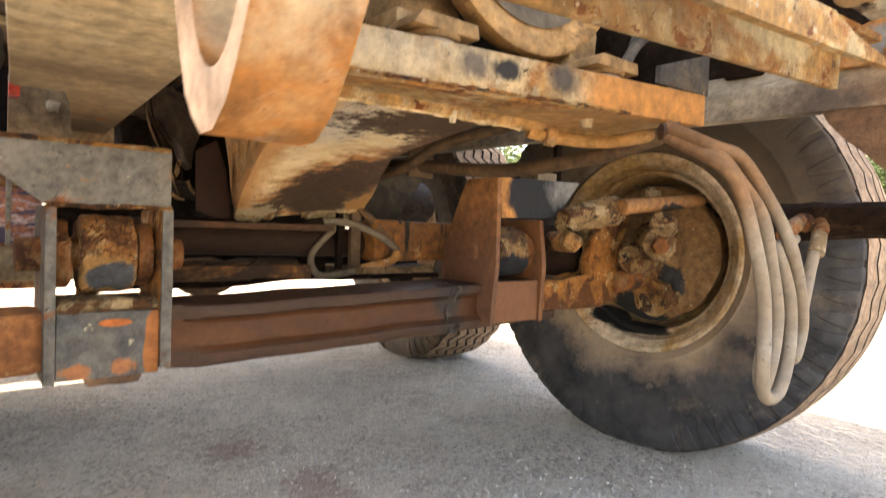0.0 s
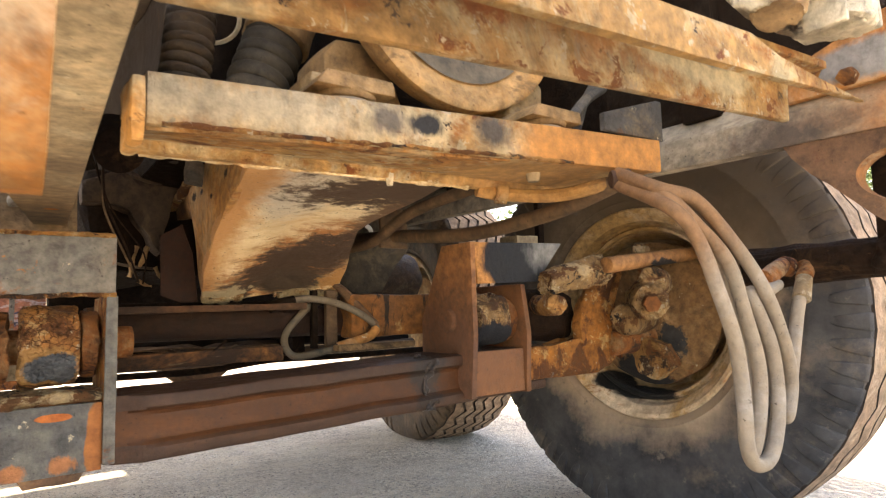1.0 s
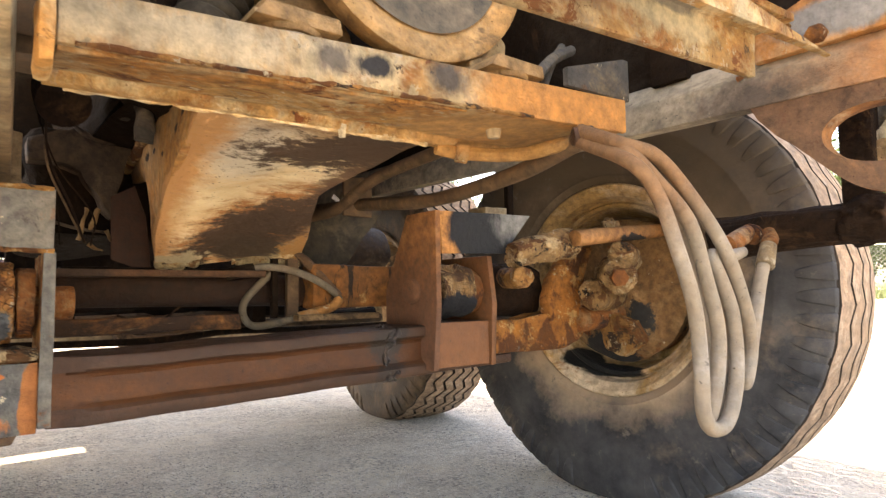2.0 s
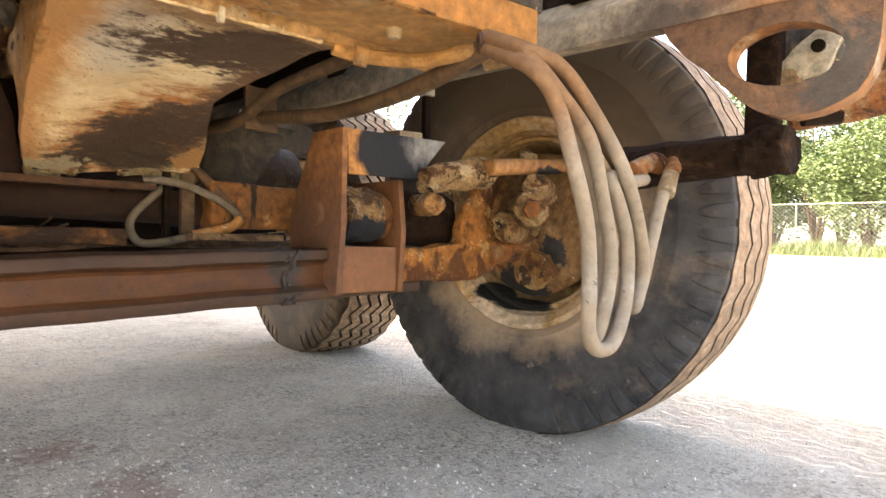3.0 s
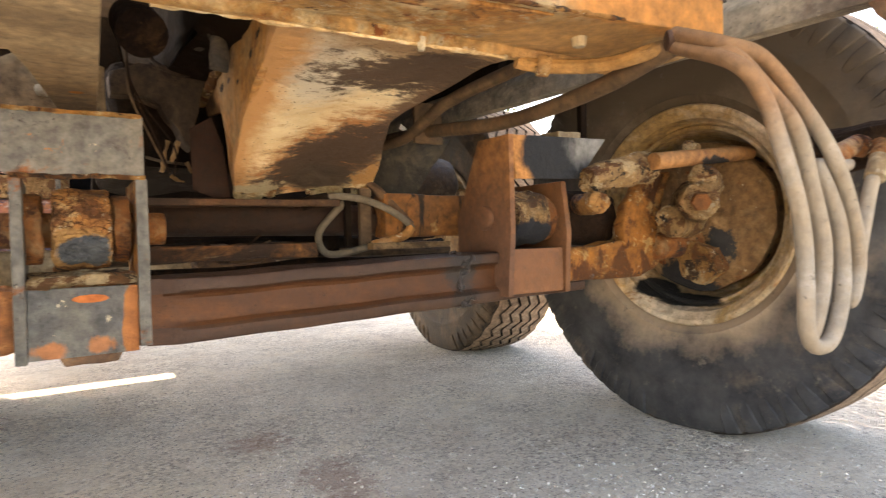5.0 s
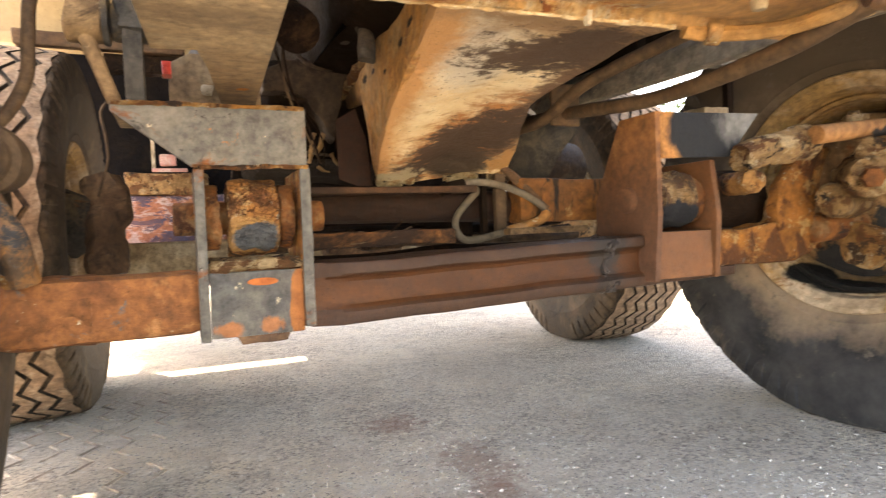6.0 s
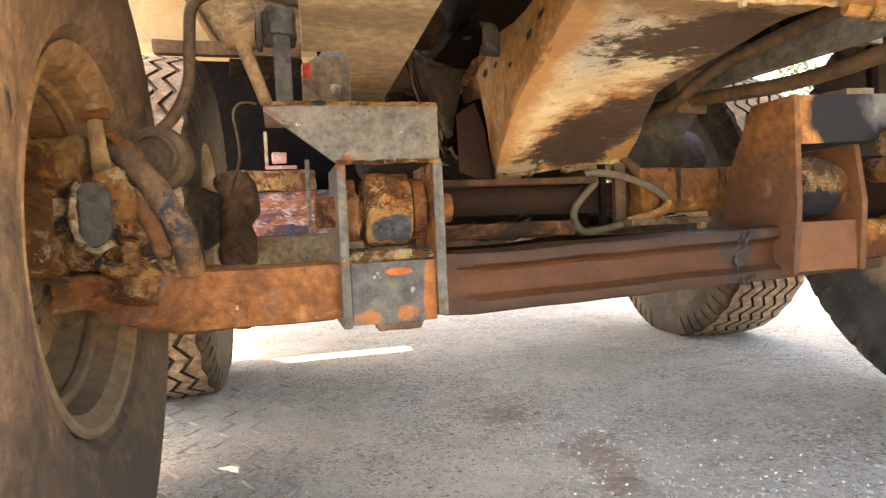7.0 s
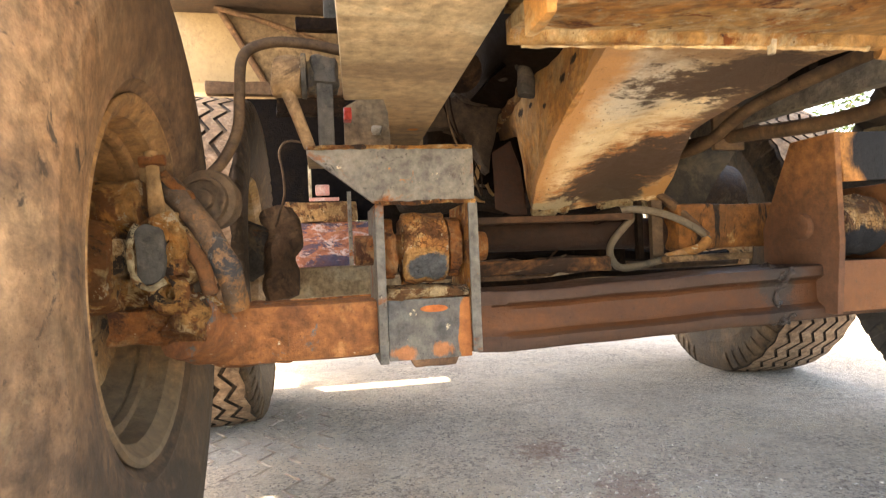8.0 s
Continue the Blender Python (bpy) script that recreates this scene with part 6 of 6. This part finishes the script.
kept("yoke", lumpy(box(1.17, 1.52, 1.72, 1.80, 0.655, 0.785, 0.012), 0.006, 16, 3), layered("stained_orange_yoke", (0.28, 0.12, 0.042), [((0.17, 0.08, 0.035), 5, 0.48, 0.60, (1, 1, 0.5), 2.0), (OIL, 9, 0.55, 0.60, (1.6, 1, 0.4), 5.0), ((0.48, 0.30, 0.14), 8, 0.6, 0.66, ONE, 9.0)]), shaft, "orange dusty yoke plate")
kept("upright", box(1.10, 1.135, 1.74, 1.76, 0.62, 0.80, 0.003), brown_hose_mat, shaft)
kept("upright", box(1.055, 1.072, 1.74, 1.76, 0.63, 0.80, 0.002), dark_mat, shaft)
kept("lower_bar", lumpy(box(1.10, 1.36, 1.66, 1.70, 0.622, 0.640, 0.003), 0.003, 30, 3), clamp_mat, shaft)
rear_axle = thing("second_axle", "tan-brown dusty second axle between the rear wheels", "axle", at=(1.0, 3.05, 0.6))
kept("housing", lumpy(box(-0.05, 2.2, 2.97, 3.10, 0.50, 0.635, 0.02), 0.02, 8, 3), dust_mat, rear_axle)
kept("differential", lumpy(rod((1.0, 2.78, 0.60), (1.0, 3.3, 0.60), 0.17, 0.13, 24, 0.03), 0.02, 8, 1), dust_brown_mat, rear_axle)
kept("hub", lumpy(rod((-0.14, 2.9, 0.72), (0.04, 2.86, 0.72), 0.13, 0.07, 18, 0.01), 0.03, 10, 2), dark_grey_mat, rear_axle)
kept("arm", lumpy(tube([(0.01, 2.56, 0.86), (0.035, 2.54, 0.78), (0.01, 2.52, 0.68), (0.03, 2.5, 0.53)], 0.062, 16, 6), 0.035, 14, 0), dust_brown_mat, rear_axle, "dark brown dusty arm")
clutter = thing("linkage_rods", "dusty brown linkage rods and cables behind the axle beam", "linkage", at=(0.9, 2.1, 0.62))
rng = random.Random(5)
for k in range(7):
    y, z, r = 1.98 + 0.07 * k, 0.585 + 0.013 * (k % 4) + 0.01 * k, 0.010 + 0.006 * (k % 3)
    pts = [(0.42 + 0.2 * i, y + rng.gauss(0, 0.015), z + rng.gauss(0, 0.006)) for i in range(7)]
    kept("rod", tube(pts, r, 9, 4), (grime_mat, brown_hose_mat, dark_mat)[k % 3], clutter)
kept("shield", lumpy(tilted(box(0.62, 1.05, 2.0, 2.22, 0.632, 0.640, 0.0), 0.8, 0.0, -0.02), 0.03, 9, 4), dust_brown_mat, clutter, "bent dusty shield plate")
kept("bracket", box(1.06, 1.10, 1.9, 2.5, 0.60, 0.70, 0.004), grime_mat, clutter)
for k, (x0, x1, y, z) in enumerate(((0.56, 0.84, 1.76, 0.625), (0.66, 0.80, 1.72, 0.640))):
    kept("strand", tube([(x0, y, z + 0.012), (0.6 * x0 + 0.4 * x1, y + 0.01, z - 0.008), (0.3 * x0 + 0.7 * x1, y, z - 0.004), (x1, y - 0.01, z + 0.03)], 0.0028, 7, 6), (brown_hose_mat, grime_mat, grime_mat)[k % 3], clutter)
band_mat = layered("orange_rust_band", (0.19, 0.082, 0.032), [((0.34, 0.16, 0.06), 6, 0.54, 0.62, ONE, 2.0), ((0.045, 0.024, 0.015), 5, 0.45, 0.54, (0.7, 1, 1), 5.0), ((0.36, 0.27, 0.17), 9, 0.60, 0.68, (0.5, 1, 2), 8.0)], relief=0.8)
kept("drag_link", crusty(box(0.50, 0.96, 1.715, 1.760, 0.606, 0.646, 0.008), 0.006, 8), band_mat, clutter, "orange-brown rusted drag link")
kept("scrap_sheet", lumpy(box(0.70, 0.90, 1.86, 1.875, 0.600, 0.645, 0.0), 0.022, 20, 5), dust_brown_mat, clutter, "crumpled brown sheet")
pipes = thing("pipe_run", "brown dusty pipes running along the chassis beam", "pipes", at=(1.2, 1.3, 0.95))
for k, (dx, dz, r) in enumerate(((0.0, 0.0, 0.017), (0.016, 0.010, 0.011))):
    kept("pipe", tube([(1.30 + dx, 2.05, 0.99 + dz), (1.25 + dx, 1.62, 0.952 + dz), (1.24 + dx, 1.25, 0.915 + dz), (1.23 + dx * 0.5, 0.95, 0.925 + dz * 0.5), (1.215, 0.76, 0.955 + dz * 0.3)], r, 12, 7), brown_hose_mat, pipes)
kept("pipe_clamp", lumpy(box(1.20, 1.29, 1.585, 1.60, 0.915, 1.03, 0.004), 0.004, 20, 3), brown_hose_mat, pipes)
kept("pipe", tube([(1.12, 2.0, 0.94), (1.19, 1.66, 0.93), (1.22, 1.45, 1.0), (1.26, 1.1, 1.04)], 0.016, 12, 7), brown_hose_mat, pipes)
kept("cable_clip", lumpy(tube([(1.372, 1.985, 1.040), (1.385, 1.98, 1.030), (1.392, 1.98, 1.012), (1.384, 1.985, 0.996)], 0.0085, 9, 5), 0.004, 60, 0), layered("white_plastic", (0.82, 0.80, 0.76), [], relief=0.2, grime=0.05, mottle=(0.9, 1.1)), pipes, "white plastic clip")
kept("clamp", lumpy(rod((1.185, 0.755, 0.955), (1.215, 0.735, 0.958), 0.017, seg=16), 0.003, 30, 1), brown_mat, pipes, "brown pipe clamp")

# ---- hoses ----
hoses = thing("hydraulic_hoses", "bundle of dusty hydraulic hoses hanging in a loop beside the wheel", "hoses", at=(1.27, 0.6, 0.7))
for route in (
    [(1.195, 0.745, 0.945), (1.154, 0.62, 0.882), (1.188, 0.6, 0.834), (1.209, 0.585, 0.756), (1.241, 0.58, 0.669), (1.253, 0.58, 0.578), (1.254, 0.58, 0.511), (1.288, 0.585, 0.478), (1.337, 0.585, 0.487), (1.37, 0.585, 0.556), (1.376, 0.59, 0.647), (1.361, 0.6, 0.711), (1.353, 0.61, 0.747), (1.442, 0.63, 0.747), (1.563, 0.66, 0.764)],
    [(1.195, 0.745, 0.965), (1.171, 0.64, 0.905), (1.221, 0.62, 0.86), (1.281, 0.605, 0.8), (1.313, 0.6, 0.716), (1.336, 0.595, 0.628), (1.326, 0.595, 0.548), (1.304, 0.6, 0.491), (1.32, 0.615, 0.519), (1.361, 0.625, 0.6), (1.345, 0.63, 0.711), (1.282, 0.63, 0.82), (1.212, 0.64, 0.886), (1.189, 0.66, 0.909)],
    [(1.195, 0.745, 0.965), (1.17, 0.645, 0.917), (1.24, 0.63, 0.903), (1.305, 0.61, 0.839), (1.362, 0.59, 0.756), (1.406, 0.585, 0.667), (1.423, 0.585, 0.601), (1.417, 0.59, 0.548), (1.424, 0.6, 0.533), (1.468, 0.61, 0.569), (1.512, 0.615, 0.65), (1.556, 0.62, 0.725), (1.627, 0.63, 0.791)]):
    kept("hose", tube(route, 0.0118, 12, 7), hose_mat, hoses)
kept("ferrule", rod((1.565, 0.618, 0.735), (1.60, 0.625, 0.775), 0.017, 0.015, 14, 0.002), white_mat, hoses, "pale crimped hose ferrule")
for a, b in (((1.60, 0.625, 0.775), (1.628, 0.632, 0.80)), ((1.51, 0.66, 0.775), (1.60, 0.665, 0.80))):
    kept("fitting", lumpy(rod(a, b, 0.018, 0.016, 12, 0.003), 0.005, 40, 1), rusty_mat, hoses, "rusty orange hose fitting")
loop_mat = layered("grey_brown_loop_rubber", (0.15, 0.118, 0.082), [((0.20, 0.175, 0.14), 5, 0.5, 0.64, ONE, 2.0), ((0.07, 0.062, 0.052), 6, 0.54, 0.64, ONE, 5.0)], relief=0.4, mottle=(0.75, 1.2))
loop = thing("hose_loop", "small grey hose loop with an orange worn end below the sump", "hose", at=(1.1, 1.75, 0.7))
kept("hose", tube([(0.96, 1.74, 0.762), (1.03, 1.735, 0.775), (1.11, 1.73, 0.765), (1.18, 1.71, 0.735), (1.235, 1.69, 0.69), (1.22, 1.69, 0.662), (1.12, 1.71, 0.632), (1.02, 1.75, 0.610), (0.985, 1.76, 0.63), (0.985, 1.77, 0.675), (1.03, 1.765, 0.73), (1.08, 1.76, 0.775)], 0.0105, 12, 7), loop_mat, loop)
kept("strap", lumpy(tube([(1.135, 1.765, 0.825), (1.165, 1.745, 0.790), (1.205, 1.715, 0.735), (1.24, 1.69, 0.69)], 0.013, 10, 6), 0.004, 40, 0), dust_brown_mat, loop, "brown dusty strap")
kept("worn_end", tube([(1.24, 1.688, 0.683), (1.21, 1.69, 0.657), (1.12, 1.708, 0.633)], 0.0138, 12, 7), orange_mat, loop, "orange worn hose sleeve")
kept("elbow", lumpy(tube([(0.93, 1.76, 0.75), (0.96, 1.745, 0.762), (1.0, 1.735, 0.77)], 0.017, 12, 4), 0.003, 40, 0), dark_mat, loop)
cable = thing("brake_hose", "dark brake hose hanging from the deck to the knuckle", "hose", at=(0.0, 1.58, 1.0))
kept("hose", tube([(0.24, 1.62, 1.165), (0.15, 1.62, 1.18), (0.07, 1.61, 1.175), (0.015, 1.6, 1.14), (0.005, 1.59, 1.05), (0.0, 1.58, 0.97), (-0.03, 1.57, 0.90), (-0.07, 1.56, 0.85), (-0.085, 1.55, 0.80)], 0.0125, 12, 7), brown_hose_mat, cable)

# ---- hydraulic cylinder ----
cyl = thing("hydraulic_cylinder", "dark rust-caked hydraulic cylinder beside the wheel", "hydraulic cylinder", at=(1.65, 0.55, 0.8))
kept("barrel", crusty(rod((1.655, 0.50, 0.81), (1.66, 0.76, 0.80), 0.040, 0.043, 24, 0.004), 0.008, 4), grime_mat, cyl)
kept("gland_nut", crusty(rod((1.648, 0.43, 0.812), (1.655, 0.503, 0.81), 0.044, 0.046, 22, 0.006), 0.01, 5), grime_mat, cyl, "grime-caked gland nut")
kept("hanger", lumpy(box(1.64, 1.685, 0.455, 0.51, 0.835, 2.098, 0.006), 0.003, 14, 2), grime_mat, cyl)
kept("port", lumpy(rod((1.60, 0.66, 0.80), (1.66, 0.66, 0.80), 0.02, 0.02, 12, 0.003), 0.004, 40, 1), rusty_mat, cyl)
valve = thing("valve_block", "dusty cast valve block behind the tow eye", "valve block", at=(1.75, 0.35, 0.95))
kept("body", lumpy(box(1.68, 1.80, 0.37, 0.515, 0.965, 1.12, 0.014), 0.014, 16, 3), dark_grey_mat, valve)
kept("tab", lumpy(prism([(0.395, 1.025), (0.362, 1.0), (0.385, 0.94), (0.47, 0.935), (0.475, 0.955), (0.44, 0.99)], "x", 1.662, 1.680, 0.004), 0.004, 30, 2), white_mat, valve, "pale cast tab with a hole")
kept("boss", lumpy(rod((1.66, 0.445, 0.935), (1.70, 0.45, 0.935), 0.022, 0.024, 16, 0.004), 0.004, 40, 1), clamp_mat, valve)
kept("port", rod((1.655, 0.398, 0.988), (1.672, 0.398, 0.988), 0.011, seg=14, bevel=0.001), dark_mat, valve, "dark open port")
kept("lower_body", lumpy(rod((1.72, 0.46, 0.895), (1.84, 0.18, 0.945), 0.035, 0.045, 14, 0.01), 0.014, 18, 2), rusty_mat, valve)
kept("pin", rod((1.70, 0.43, 0.875), (1.74, 0.38, 0.88), 0.016, bevel=0.003), grime_mat, valve)
kept("side_plate", lumpy(box(1.80, 1.815, 0.10, 0.36, 0.955, 1.3, 0.003), 0.004, 10, 2), eye_mat, valve)
kept("hanger", box(1.74, 1.80, 0.40, 0.44, 1.05, 2.098, 0.003), dark_mat, valve)

# ---- rear body beyond ----
rear = thing("rear_body", "beige fender and dark panels of the truck behind the second axle", "truck body", at=(0.2, 4.4, 1.0))
kept("fender", box(-0.95, 0.42, 3.75, 3.80, 1.66, 2.098, 0.006), beige_mat, rear, "beige painted fender panel")
kept("fender_flange", box(-0.95, 0.42, 3.62, 3.752, 1.61, 1.662, 0.005), beige_mat, rear)
kept("inner_fender", prism([(-0.30, 2.095), (0.42, 2.095), (0.42, 1.664), (-0.09, 1.664)], "y", 3.72, 3.735, 0.003), layered("tan_inner_fender", (0.25, 0.18, 0.11), [((0.16, 0.11, 0.07), 4, 0.46, 0.62, ONE, 2.0)]), rear, "darker tan inner fender panel")
kept("cross_tie", lumpy(box(-0.29, 0.30, 2.90, 2.95, 1.405, 1.462, 0.006), 0.006, 10, 4), dust_brown_mat, rear, "dusty brown cross tie")
kept("cross_tie_flange", lumpy(box(0.0, 0.30, 2.93, 3.0, 1.33, 1.404, 0.006), 0.012, 10, 3), grime_mat, rear)
kept("brace", tube([(-0.33, 3.70, 2.09), (-0.21, 3.70, 1.88), (-0.09, 3.70, 1.665)], 0.020, 10, 3), dust_brown_mat, rear)
kept("brace", tube([(-0.356, 3.66, 2.095), (-0.05, 3.66, 2.01), (0.34, 3.66, 1.87)], 0.016, 10, 3), dust_brown_mat, rear)
kept("panel", box(-0.5, 0.9, 4.55, 4.60, 0.95, 2.098, 0.006), navy_mat, rear, "navy panel coloured near-black for the shade behind the axle")
kept("tank", lumpy(box(-0.08, 0.53, 4.30, 4.54, 0.60, 0.93, 0.02), 0.004, 8, 2), red_mat, rear, "faded red and blue painted tank")
# tall near-black wall closes the view behind, its colour standing for shade
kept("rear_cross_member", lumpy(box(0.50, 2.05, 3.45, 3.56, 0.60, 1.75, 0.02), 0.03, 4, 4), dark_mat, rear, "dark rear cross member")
kept("sill", lumpy(box(-0.15, 0.62, 4.2, 4.5, 0.36, 0.598, 0.01), 0.006, 12, 3), rusty_mat, rear, "rusty lower sill")
kept("cable", tube([(0.115, 2.4, 1.098), (0.08, 2.4, 1.103), (0.052, 2.4, 1.092), (0.037, 2.4, 1.057), (0.047, 2.4, 0.99), (0.05, 2.4, 0.912), (0.03, 2.42, 0.845), (0.012, 2.46, 0.80)], 0.0042, 9, 6), brown_hose_mat, rear_axle, "thin black cable")
kept("tank_lid", lumpy(box(-0.05, 0.42, 4.26, 4.54, 0.932, 1.062, 0.015), 0.014, 12, 4), tan_crust_mat, rear, "rusty tan tank top")
kept("upright", box(0.352, 0.378, 4.20, 4.225, 0.56, 1.12, 0.003), grey_mat, rear, "pale grey upright strip")
kept("lamp_bracket", box(0.105, 0.125, 4.20, 4.215, 1.085, 1.30, 0.003), white_mat, rear, "whitish lamp bracket")
pink_mat = layered("faded_pink_paint", (0.62, 0.33, 0.30), [((0.70, 0.58, 0.54), 9, 0.5, 0.6, ONE, 2.0)], mottle=(0.8, 1.2))
kept("lamp_rail", box(0.105, 0.30, 4.20, 4.215, 1.062, 1.084, 0.003), pink_mat, rear, "faded pink rail")
kept("lamp_body", lumpy(box(0.15, 0.24, 4.205, 4.24, 1.10, 1.17, 0.012), 0.006, 20, 2), pink_mat, rear, "faded pink lamp body")
